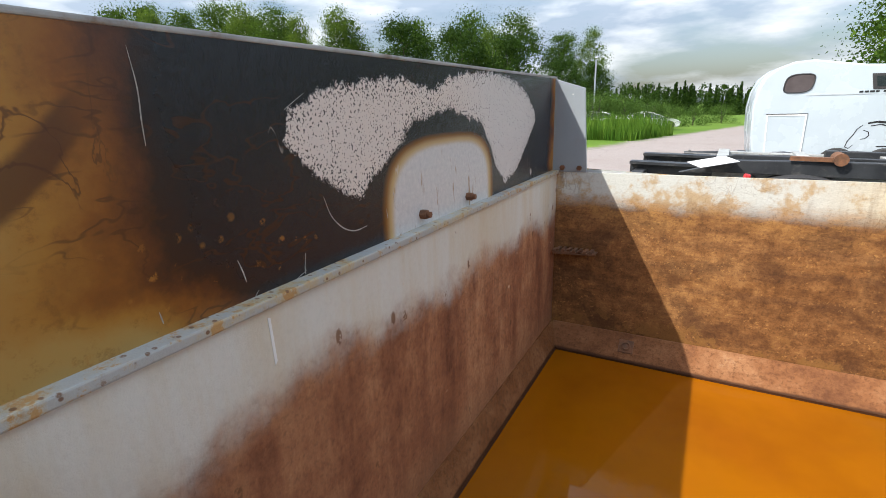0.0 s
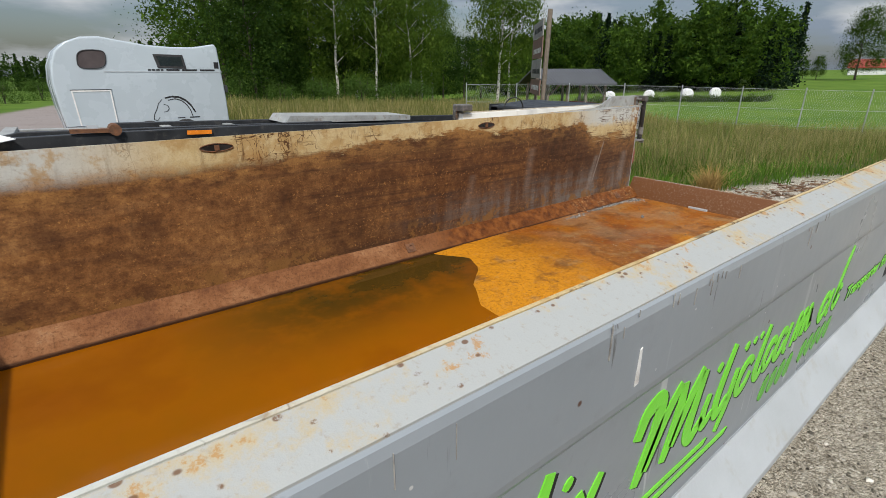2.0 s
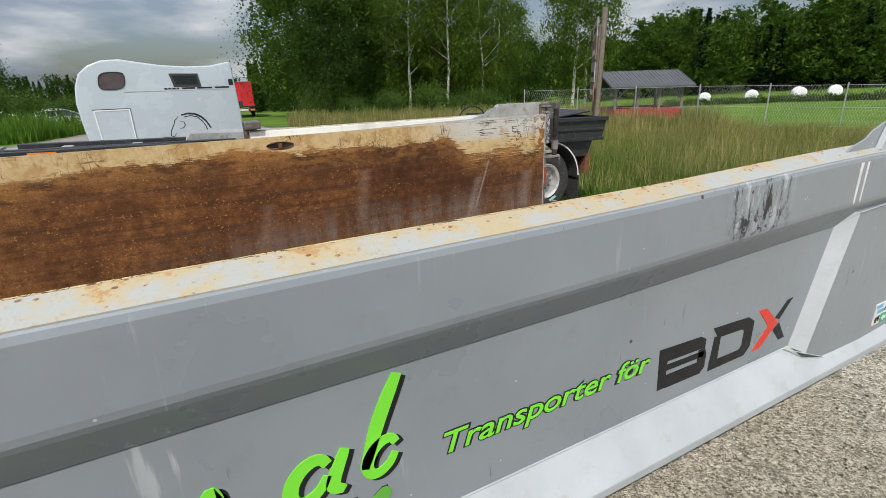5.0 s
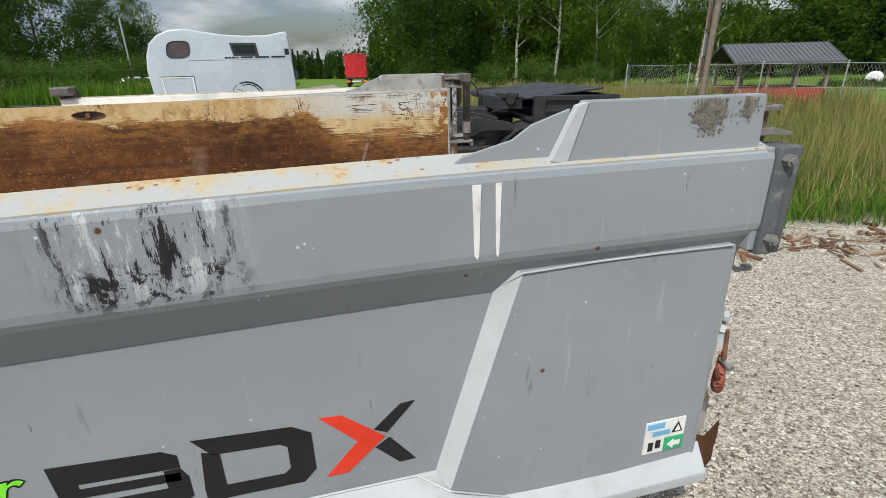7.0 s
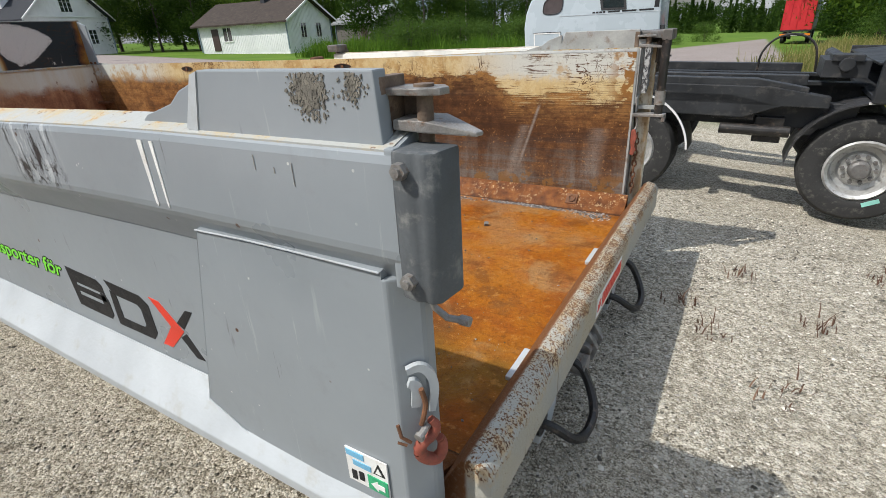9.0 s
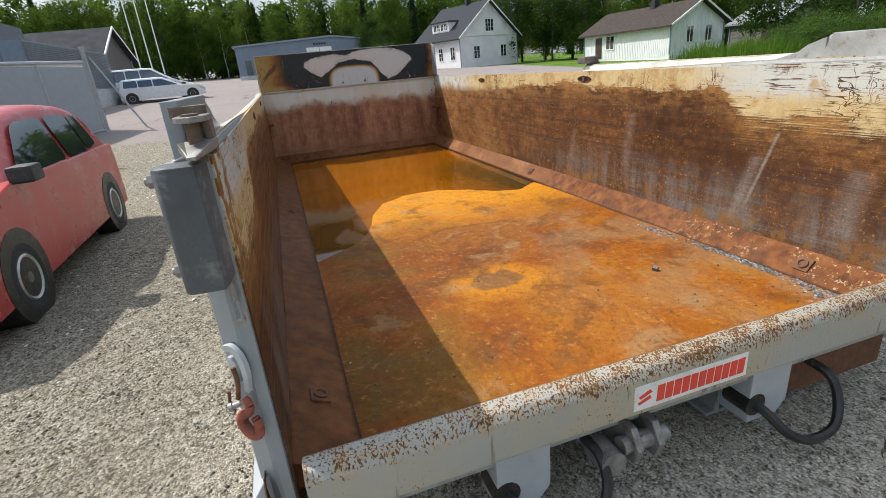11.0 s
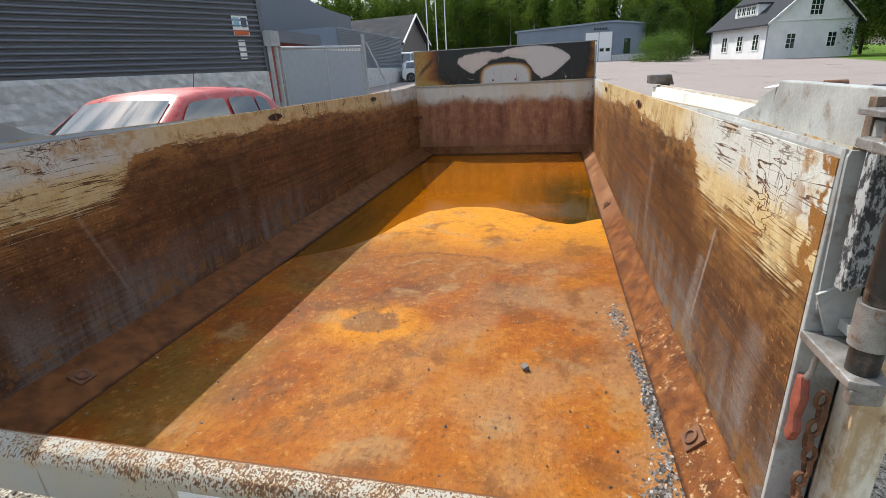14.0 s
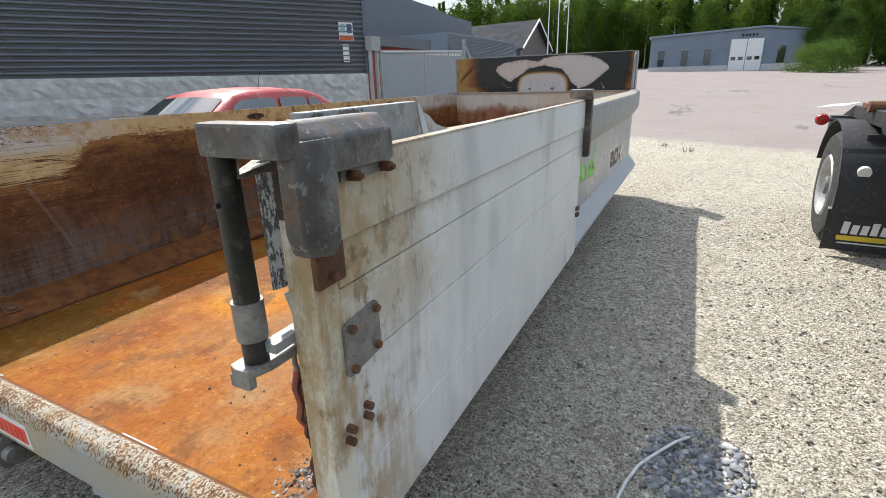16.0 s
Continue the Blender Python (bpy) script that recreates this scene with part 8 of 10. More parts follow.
def gabled(name, label, corner, ua, va, length, width, base, wall_h, roof_h, wall_mat, roof_mat, eave=0.45, boards=0.0):
    """A gabled house. ua, va: bearings of the long side and of the gable from the corner. Returns the thing and the two wall poses."""
    t = thing(name, label, "house")
    u = Vector((math.cos(radians(ua)), math.sin(radians(ua)), 0))
    v = Vector((math.cos(radians(va)), math.sin(radians(va)), 0))
    c = Vector((*corner, base))
    def at(a, b, z):
        return c + u * a + v * b + Vector((0, 0, z))
    bm = B()
    co = [at(0, 0, -0.8), at(length, 0, -0.8), at(length, width, -0.8), at(0, width, -0.8), at(0, 0, wall_h), at(length, 0, wall_h), at(length, width, wall_h), at(0, width, wall_h), at(0, width / 2, wall_h + roof_h), at(length, width / 2, wall_h + roof_h)]
    shell(bm, co, [(0, 1, 5, 4), (1, 2, 6, 9, 5), (2, 3, 7, 6), (3, 0, 4, 8, 7), (0, 3, 2, 1)])
    part("wall", bm, wall_mat, t)
    k = roof_h / (width / 2)
    for s in (0, 1):
        bm = B()
        b0, b1 = (-eave, width / 2) if s == 0 else (width + eave, width / 2)
        z0, z1 = wall_h - eave * k, wall_h + roof_h
        tv = 0.16
        shell(bm, [at(-eave, b0, z0), at(length + eave, b0, z0), at(length + eave, b1, z1), at(-eave, b1, z1), at(-eave, b0, z0 + tv), at(length + eave, b0, z0 + tv), at(length + eave, b1, z1 + tv), at(-eave, b1, z1 + tv)],
              [(0, 1, 2, 3), (4, 5, 6, 7), (0, 1, 5, 4), (1, 2, 6, 5), (2, 3, 7, 6), (3, 0, 4, 7)])
        roof = part("roof", bm, roof_mat, t)
        bm = B()
        p, q = at(-eave - 0.03, b0, z0 + 0.02), at(-eave - 0.03, b1, z1 + 0.02)
        p2, q2 = at(-eave + 0.06, b0, z0 + 0.02), at(-eave + 0.06, b1, z1 + 0.02)
        up = Vector((0, 0, 0.2))
        shell(bm, [p, q, q2, p2, p + up, q + up, q2 + up, p2 + up], [(0, 1, 2, 3), (4, 5, 6, 7), (0, 1, 5, 4), (2, 3, 7, 6)])
        part("barge_board", bm, TRIM_WHITE, roof)
    if boards:
        for kx in range(int(length / boards)):
            bm = B()
            a = (kx + 0.5) * boards
            p = at(a, 0, 0.0) - v * 0.012
            m = Matrix.Translation(p) @ Matrix.Rotation(radians(ua), 4, "Z")
            box(bm, -0.018, 0.018, -0.015, 0.015, -0.2, wall_h, m)
            part("cover_board", bm, wall_mat, t)
        for kx in range(int(width / boards)):
            bm = B()
            b = (kx + 0.5) * boards
            m = Matrix.Translation(at(0, b, 0.0) - u * 0.012) @ Matrix.Rotation(radians(ua), 4, "Z")
            box(bm, -0.015, 0.015, -0.018, 0.018, -0.2, wall_h + roof_h * (1 - abs(b - width / 2) / (width / 2)) - 0.05, m)
            part("cover_board", bm, wall_mat, t)
    for a, b in ((0, 0), (length, 0), (0, width)):
        bm = B()
        rod(bm, at(a - 0.05 if a == 0 else a + 0.03, b - 0.05 if b == 0 else b + 0.03, 0), at(a - 0.05 if a == 0 else a + 0.03, b - 0.05 if b == 0 else b + 0.03, wall_h - 0.1), 0.07, seg=6)
        part("downpipe", bm, TRIM_BLUE, t)
    long_m = lambda a, z: Matrix.Translation(at(a, -0.02, z)) @ Matrix.Rotation(radians(ua if (Vector((-u.y, u.x, 0)).dot(v) > 0) else ua + 180), 4, "Z")
    gab_m = lambda b, z: Matrix.Translation(at(-0.02, b, z)) @ Matrix.Rotation(radians(va + 180 if (Vector((-u.y, u.x, 0)).dot(v) > 0) else va), 4, "Z")
    return t, long_m, gab_m, at


# one-storey white house with a brown roof
h1, lm, gm, at1 = gabled("white_bungalow", "white boarded one-storey house with a brown tiled roof", (-33.6, 36.3), 188, 98, 11.5, 7.4, 0.55, 2.65, 1.9, WALL_WHITE, ROOF_BROWN, 0.55, 0.22)
for b in (2.6, 5.2):
    window(h1, gm(b, 0.95), 0.85, 1.35, 2, 1)
window(h1, lm(7.6, 0.95), 1.1, 1.25, 2, 1)
bm = B()
box(bm, -0.45, 0.45, -0.04, 0.03, 0.05, 2.15, lm(9.3, 0))
part("door", bm, DOOR_BROWN, h1)
bm = B()
m = Matrix.Translation(at1(5.0, 3.4, 4.2))
box(bm, -0.3, 0.3, -0.3, 0.3, 0.0, 1.0, m)
part("chimney", bm, ROOF_DARK, h1)

# grey barn behind it
barn, blm, bgm, atb = gabled("grey_barn", "small grey weathered barn with a sheet-metal roof", (-29.8, 45.2), 170, 80, 6.5, 5.2, 0.4, 2.4, 1.4, BARN_GREY, ROOF_METAL, 0.4)
bm = B()
box(bm, -0.5, 0.5, -0.05, 0.03, 0.0, 1.9, blm(1.6, 0))
part("door", bm, DOOR_BROWN, barn)

# two-storey pale house
h2, lm2, gm2, at2 = gabled("pale_two_storey_house", "pale two-storey house with a dark steep roof and dormer", (-59.7, 25.1), 200, 110, 9.5, 11.0, 0.94, 4.0, 4.3, WALL_CREAM, ROOF_DARK, 0.6)
for b in (3.0, 8.2):
    window(h2, gm2(b, 1.1), 1.05, 1.5, 2, 3)
window(h2, gm2(5.6, 4.5), 1.5, 1.5, 3, 3)
for a in (1.6, 4.2, 6.9):
    window(h2, lm2(a, 1.1), 0.85, 1.6, 2, 3)
bm = B()
box(bm, -0.05, 0.05, 0, 11.0, 3.95, 4.1, Matrix.Translation(at2(-0.06, 0, 0)) @ Matrix.Rotation(radians(20), 4, "Z"))
part("band_board", bm, TRIM_WHITE, h2)
bm = B()
m = Matrix.Translation(at2(5.0, 1.5, 4.75)) @ Matrix.Rotation(radians(20), 4, "Z")
box(bm, -1.9, 1.9, -0.6, 2.2, 0.0, 1.35, m)
dormer = part("dormer", bm, WALL_CREAM, h2)
bm = B()
box(bm, -2.1, 2.1, -0.9, 2.4, 1.35, 1.5, m)
part("dormer_roof", bm, ROOF_DARK, dormer)
for dx in (-1.2, -0.4, 0.4, 1.2):
    window(h2, m @ Matrix.Translation((dx, -0.62, 0.35)), 0.55, 0.8, 2, 2)
bm = B()
m = Matrix.Translation(at2(4.0, 5.5, 8.1))
box(bm, -0.35, 0.35, -0.35, 0.35, 0.0, 1.0, m)
part("chimney", bm, ROOF_DARK, h2)

# blue-grey workshop across the yard
shop = thing("blue_workshop", "long blue-grey workshop hall with tall white doors", "building")
zb = gz(-79, 4) - 0.15
bm = B()
prism(bm, [(-4.2, zb), (15.2, zb), (15.2, zb + 5.0), (10.5, zb + 5.6), (-4.2, zb + 5.0)], "x", -92.0, -79.0)
part("wall", bm, WALL_BLUE, shop)
for k in range(60):
    bm = B()
    y = -4.1 + 19.2 * k / 59
    box(bm, -79.02, -78.97, y - 0.04, y + 0.04, zb, zb + 4.9)
    part("cladding_rib", bm, WALL_BLUE, shop)
bm = B()
prism(bm, [(-4.5, zb + 5.0), (10.5, zb + 5.62), (15.5, zb + 5.0), (15.5, zb + 5.2), (10.5, zb + 5.85), (-4.5, zb + 5.25)], "x", -92.3, -78.7)
part("roof", bm, TRIM_BLUE, shop)
bm = B()
box(bm, -79.0, -78.93, -4.2, 15.2, zb, zb + 0.9)
part("plinth", bm, CONCRETE, shop)
for y in (-2.6, 0.6, 3.6, 12.6):
    bm = B()
    box(bm, -79.0, -78.9, y - 0.55, y + 0.55, zb + 0.9, zb + 3.3)
    w_ = part("window", bm, TRIM_BLUE, shop)
    bm = B()
    box(bm, -78.92, -78.88, y - 0.47, y + 0.47, zb + 0.98, zb + 3.2)
    part("pane", bm, GLASS, w_)
bm = B()
box(bm, -79.0, -78.88, 6.4, 10.4, zb + 0.05, zb + 4.3)
door_big = part("hall_door", bm, TRIM_WHITE, shop, "white folding hall door")
for y in (6.9, 7.8, 8.9, 9.8):
    bm = B()
    box(bm, -78.9, -78.86, y - 0.3, y + 0.3, zb + 1.5, zb + 1.95)
    part("door_pane", bm, GLASS, door_big)
for y in (8.4,):
    bm = B()
    for y2 in (6.35, 8.4, 10.4):
        box(bm, -78.9, -78.85, y2 - 0.05, y2 + 0.05, zb, zb + 4.35)
    box(bm, -78.9, -78.85, 6.3, 10.5, zb + 4.28, zb + 4.4)
    part("door_frame", bm, TRIM_BLUE, door_big)
for k in range(5):
    bm = B()
    box(bm, -78.95, -78.9, 7.6 + 0.42 * k, 7.85 + 0.42 * k, zb + 4.62, zb + 4.9)
    part("sign_bar", bm, BLACK, shop)

# dark corrugated warehouse with a rough concrete base
wd = Vector((0.845, -0.534, 0)).normalized()
wm = Matrix.Translation((-8.0, -6.6, 0)) @ Matrix.Rotation(math.atan2(wd.y, wd.x), 4, "Z")
wh = thing("dark_warehouse", "dark grey corrugated warehouse on a rough concrete base", "warehouse")
bm = B()
box(bm, 0.0, 26.0, -14.0, -0.06, -0.3, 5.6, wm)
part("wall", bm, WALL_DARK, wh)
for k in range(27):
    z = 1.80 + 0.14 * k
    bm = B()
    prism(bm, [(-0.06, z), (-0.06, z + 0.139), (-0.045, z + 0.130), (0.012, z + 0.095), (0.020, z + 0.075), (0.012, z + 0.055), (-0.055, z + 0.035)], "x", 0.02, 26.0, wm)
    part("cladding_rib", bm, WALL_DARK, wh)
bm = B()
box(bm, -0.06, 0.06, -0.12, 0.03, 1.75, 5.6, wm)
part("corner_trim", bm, WALL_DARK, wh)
rb = random.Random(8)
for row in range(4):
    x = -0.02 - (0.4 if row % 2 else 0.0)
    z0 = -0.2 + 0.49 * row
    while x < 25:
        w = 1.2
        bm = B()
        x_lo, x_hi = max(x + 0.004, 0.0), x + w - 0.004
        cols, rows_ = 9, 5
        vv = []
        for i in range(rows_):
            line_b = []
            for k2 in range(cols):
                a, b = x_lo + (x_hi - x_lo) * k2 / (cols - 1), z0 + 0.004 + 0.482 * i / (rows_ - 1)
                rim = k2 in (0, cols - 1) or i in (0, rows_ - 1)
                line_b.append(bm.verts.new(wm @ Vector((a, 0.012 if rim else 0.03 + 0.05 * noise.noise((a * 4.5, b * 6.0, 2.0)) + rb.uniform(-0.012, 0.012), b))))
            vv.append(line_b)
        for i in range(rows_ - 1):
            for k2 in range(cols - 1):
                bm.faces.new((vv[i][k2], vv[i][k2 + 1], vv[i + 1][k2 + 1], vv[i + 1][k2]))
        bk = [[bm.verts.new(wm @ Vector((a, -0.05, b))) for a in (x_lo, x_hi)] for b in (z0 + 0.004, z0 + 0.486)]
        bm.faces.new(vv[-1] + [bk[1][1], bk[1][0]])
        bm.faces.new([bk[0][0], bk[0][1]] + vv[0][::-1])
        part("concrete_block", bm, CONCRETE, wh)
        x += w
bm = B()
box(bm, 0.0, 26.0, -0.045, 0.0, -0.3, 1.76, wm)
part("mortar", bm, CONCRETE, wh)
sg = thing("wall_sign", "small orange and white notice sign on the dark wall", "sign")
for x0, x1, z0, z1, mt, nm in ((0.40, 0.86, 2.72, 3.25, WHITE_FILM, "board"), (0.58, 0.78, 2.10, 2.62, WHITE_FILM, "notice"), (0.42, 0.84, 2.74, 2.88, plain("orange_film", (0.62, 0.13, 0.03), 0.5), "band"), (0.44, 0.60, 2.95, 3.2, plain("dark_blue_film", (0.06, 0.09, 0.16), 0.5), "field"), (0.66, 0.82, 2.95, 3.2, plain("pale_blue_film", (0.25, 0.45, 0.55), 0.5), "field")):
    bm = B()
    box(bm, x0, x1, 0.0, 0.012 if nm in ("board", "notice") else 0.016, z0, z1, wm)
    part(nm, bm, mt, sg)

# sheds beyond the gate
hall = thing("dark_hall", "dark grey hall with a low curved roof", "building")
bm = B()
prism(bm, [(-34.0, 0.0), (-17.0, 0.0), (-17.0, 6.2), (-21.0, 6.4), (-24.0, 6.5), (-27.0, 6.4), (-30.0, 6.1), (-34.0, 6.0)], "y", -28.0, -14.2)
part("wall", bm, WALL_DARK, hall)
lean = thing("red_lean_to", "low red-brown lean-to with a dark roof", "shed")
bm = B()
box(bm, -17.0, -11.0, -12.5, -9.6, 0.0, 2.95)
part("wall", bm, WALL_RED, lean)
bm = B()
box(bm, -17.4, -10.6, -12.7, -9.2, 2.95, 3.40)
part("roof", bm, WALL_DARK, lean)
hallb = thing("ribbed_shed", "grey ribbed sheet-metal shed", "shed")
bm = B()
box(bm, -30.0, -19.0, -15.0, -9.0, 0.4, 3.9)
part("wall", bm, TRIM_BLUE, hallb)
for k in range(22):
    bm = B()
    box(bm, -30.0, -18.97, -9.03, -8.94, 2.0 + 0.085 * k, 2.05 + 0.085 * k)
    part("rib", bm, plain("rib_grey", (0.20, 0.22, 0.24), 0.5) if k == 0 else bpy.data.materials["rib_grey"], hallb)
bm = B()
box(bm, -34.0, -18.9, -9.1, -8.8, 0.3, 1.9)
part("base_wall", bm, CONCRETE, hallb)
kiosk, klm, kgm, atk = gabled("grey_gabled_house", "grey gabled building with a timber porch", (-42.2, -12.6), 260, 170, 7.5, 5.5, 1.0, 3.5, 2.3, BARN_GREY, ROOF_DARK, 0.5)
for x, y in ((-40.0, -9.4), (-40.6, -8.7), (-41.2, -8.0)):
    bm = B()
    rod(bm, (x, y, 0.8), (x, y, 9.5), 0.06, 0.03, seg=8)
    p_ = part("flagpole", bm, TRIM_WHITE)
    tagged(p_, "bare white flagpole standing by the road", "flagpole", "flagpoles")

# sliding gate
gt = thing("sliding_gate", "pale grey steel yard gate of upright bars", "gate")
g0, g1 = Vector((-8.45, -6.35, 0.25)), Vector((-12.4, -5.25, 0.35))
gd = (g1 - g0).normalized()
bm = B()
pipe(bm, [g0 + Vector((0, 0, 0.1)), g1 + Vector((0, 0, 0.1))], 0.05, 6)
pipe(bm, [g0 + Vector((0, 0, 2.15)), g1 + Vector((0, 0, 2.15))], 0.05, 6)
for p in (g0, g1, (g0 + g1) / 2):
    pipe(bm, [p + Vector((0, 0, 0.1)), p + Vector((0, 0, 2.15))], 0.05, 6)
part("gate_frame", bm, GALV, gt)
bm = B()
prism(bm, [(g0.x, g0.y), (g1.x, g1.y), (g1.x + 0.008, g1.y + 0.02), (g0.x + 0.008, g0.y + 0.02)], "z", 0.35, 2.35)
part("gate_sheet", bm, plain("pale_sheet", (0.30, 0.33, 0.36), 0.5, vary=0.08), gt, "grey sheet behind the bars")
for k in range(1, 46):
    p = g0 + (g1 - g0) * k / 46
    bm = B()
    pipe(bm, [p + Vector((0, 0, 0.12)), p + Vector((0, 0, 2.12))], 0.022, 4)
    part("gate_bar", bm, TRIM_WHITE, gt)
for p in (g0 - gd * 0.18, g0 - gd * 0.45, g1 + gd * 0.15):
    bm = B()
    pipe(bm, [p + Vector((0, 0, -0.3)), p + Vector((0, 0, 2.6))], 0.07, 6)
    part("gate_post", bm, GALV, gt)
bm = B()
box(bm, -0.25, 0.25, -0.12, 0.12, 2.2, 2.62, Matrix.Translation(g0 - gd * 0.3))
part("guide_head", bm, GALV, gt)
bm = B()
pipe(bm, [g1 + Vector((0.0, 0.2, 2.3)), g1 + Vector((-0.2, 1.2, 0.0))], 0.03, 6)
part("gate_stay", bm, GALV, gt)

# red and grey picnic shed, billboard, mesh fence and bales
shed = thing("picnic_shed", "open shed with low red walls and a grey sheet roof", "shed")
sm = Matrix.Translation((25.7, 19.4, gz(25.7, 19.4) + 0.1)) @ Matrix.Rotation(radians(-24), 4, "Z")
bm = B()
for x0, x1, y0, y1 in ((-1.9, 1.9, -1.5, -1.42), (-1.9, 1.9, 1.42, 1.5), (-1.9, -1.82, -1.5, 1.5), (1.82, 1.9, -1.5, 1.5)):
    box(bm, x0, x1, y0, y1, -0.3, 0.78, sm)
part("low_wall", bm, WALL_RED, shed)
for x in (-1.85, -0.6, 0.6, 1.85):
    for y in (-1.45, 1.45):
        bm = B()
        box(bm, x - 0.06, x + 0.06, y - 0.06, y + 0.06, 0.7, 1.95, sm)
        part("post", bm, WOOD, shed)
for sx in (-1, 1):
    bm = B()
    pipe(bm, [sm @ Vector((sx * 1.85, -1.45, 1.2)), sm @ Vector((sx * 1.1, -1.45, 1.9))], 0.05, 4)
    part("brace", bm, WOOD, shed)
bm = B()
for s in (-1, 1):
    prism(bm, [(s * 1.95, 1.85), (0.0, 2.65), (0.0, 2.73), (s * 1.95, 1.93)], "x", -2.3, 2.3, sm)
ROOF_SHED = plain("dark_shed_roof", (0.10, 0.105, 0.115), 0.7, vary=0.2, scale=2, spec=0.2)
roof_s = part("roof", bm, ROOF_SHED, shed)
for k in range(24):
    bm = B()
    x = -2.25 + 4.5 * k / 23
    prism(bm, [(-1.96, 1.93), (0.0, 2.73), (0.0, 2.76), (-1.96, 1.96)], "x", x - 0.025, x + 0.025, sm)
    part("roof_rib", bm, ROOF_SHED, roof_s)

bb = thing("billboard", "weathered roadside sign board on wooden posts", "billboard")
bd = Vector((math.cos(radians(48)), math.sin(radians(48)), 0))
b0 = Vector((17.5, 14.2, gz(17.5, 14.2)))
for k, d in enumerate((0.0, 2.6)):
    bm = B()
    p = b0 + bd * d
    pipe(bm, [p - Vector((0, 0, 0.4)), p + Vector((0.0, -0.12, 4.75 - 0.4 * k))], 0.10 - 0.02 * k, 8)
    part("post", bm, WOOD, bb, "leaning wooden post")
bmx = Matrix.Translation(b0 + Vector((-0.10, 0.08, 0))) @ Matrix.Rotation(radians(48), 4, "Z")
PANEL = [(1.35, 2.0), (2.05, 2.85), (2.9, 3.7), (3.75, 4.4)]
for k, (z0, z1) in enumerate(PANEL):
    bm = B()
    box(bm, -0.3 + 0.1 * (k % 2), 3.3, 0.02, 0.06, z0, z1, bmx)
    pb = part("board", bm, plain("faded_pale_board", (0.36, 0.34, 0.32), 0.7, vary=0.35, scale=3) if k % 2 else plain("faded_red_board", (0.25, 0.15, 0.12), 0.7, vary=0.4, scale=3), bb, "faded weathered board")
    for j in range(5):
        bm = B()
        box(bm, 0.1 + 0.55 * j, 0.5 + 0.55 * j, 0.055, 0.066, z0 + 0.2, z0 + 0.4, bmx)
        part("board_bar", bm, BLACK if k % 2 else WHITE_FILM, pb)

fence = thing("mesh_fence", "galvanised wire-mesh fence along the playing field", "fence")
f0, fd = Vector((22.2, 16.4)), Vector((0.62, -0.785))
fp = []
for k in range(-2, 13):
    p = f0 + fd * (2.75 * k)
    z = gz(p.x, p.y)
    fp.append(Vector((p.x, p.y, z)))
    bm = B()
    pipe(bm, [(p.x, p.y, z - 0.2), (p.x, p.y, z + 1.95)], 0.03, 6)
    part("fence_post", bm, GALV, fence)
bm = B()
for a, b in zip(fp, fp[1:]):
    for z in (0.15, 0.95, 1.85):
        pipe(bm, [a + Vector((0, 0, z)), b + Vector((0, 0, z))], 0.008, 4)
    for k in range(26):
        for s in (0, 1):
            u, v2 = k / 26, min(max((k + (7 if s else -7)) / 26, 0), 1)
            za, zb2 = 0.15, 0.15 + 1.7 * abs(v2 - u) * 26 / 7
            pipe(bm, [a.lerp(b, u) + Vector((0, 0, za)), a.lerp(b, v2) + Vector((0, 0, zb2))], 0.0028, 3)
part("fence_mesh", bm, GALV, fence)
BALE = plain("bale_film", (0.78, 0.79, 0.80), 0.35, vary=0.06, scale=3)
for x, y in ((57, 31.5), (60.5, 28.6), (63.5, 26.8), (61.5, 29.3), (53.5, 34.5)):
    bm = B()
    m = Matrix.Rotation(radians(90), 4, "Y")
    lathe(bm, [(0.0, -0.62), (0.5, -0.62), (0.62, -0.5), (0.64, 0.0), (0.62, 0.5), (0.5, 0.62), (0.0, 0.62)], Matrix.Translation((0, 0, 0.6)) @ m, 20)
    ob = part("silage_bale", bm, BALE, smooth=True)
    ob.matrix_basis = pose(x, y, gz(x, y), 0, 0, 30)
    tagged(ob, "white wrapped silage bale lying on the field", "bale", "silage bales")
hillh, _, _, _ = gabled("hill_farmhouse", "small white farmhouse with a red roof on the far hill", (176.0, 33.0), 96, 6, 8, 6, gz(176, 34), 1.9, 1.9, WALL_WHITE, WALL_RED, 0.4)
bm = B()
pipe(bm, [(-9.5, 44.0, gz(-9.5, 44)), (-9.5, 44.0, 5.0)], 0.07, 6)
pole = part("lamp_post", bm, GALV)
tagged(pole, "thin grey pole standing in the grass", "pole")

# ---- trees, bushes and grass ----
def leaf_mat(name, dark, light, trans=0.25):
    n = Nodes(name)
    col = n.ramp(n.island(), (0.0, dark), (0.55, tuple(a * 0.65 + b * 0.35 for a, b in zip(dark, light))), (1.0, light))
    col = n.mix(n.span(n.noise(0.22, 3.0), 0.35, 0.65, 0, 0.4), col, dark)
    # dark noise patches stand in for the shade between leaf clumps
    col = n.mix(n.span(n.noise(0.9, 4.0, rough=0.65), 0.45, 0.56, 0, 0.75), col, dark)
    m = n.done(col, 0.7, 0.0, spec=0.08)
    tr = n.node("ShaderNodeBsdfTranslucent", Color=tuple(min(v * 1.5, 1) for v in light))
    mixs = n.node("ShaderNodeMixShader", Fac=trans)
    n.t.links.new(n.bsdf.outputs[0], mixs.inputs[1])
    n.t.links.new(tr.outputs[0], mixs.inputs[2])
    n.t.links.new(mixs.outputs[0], n.out.inputs[0])
    return m


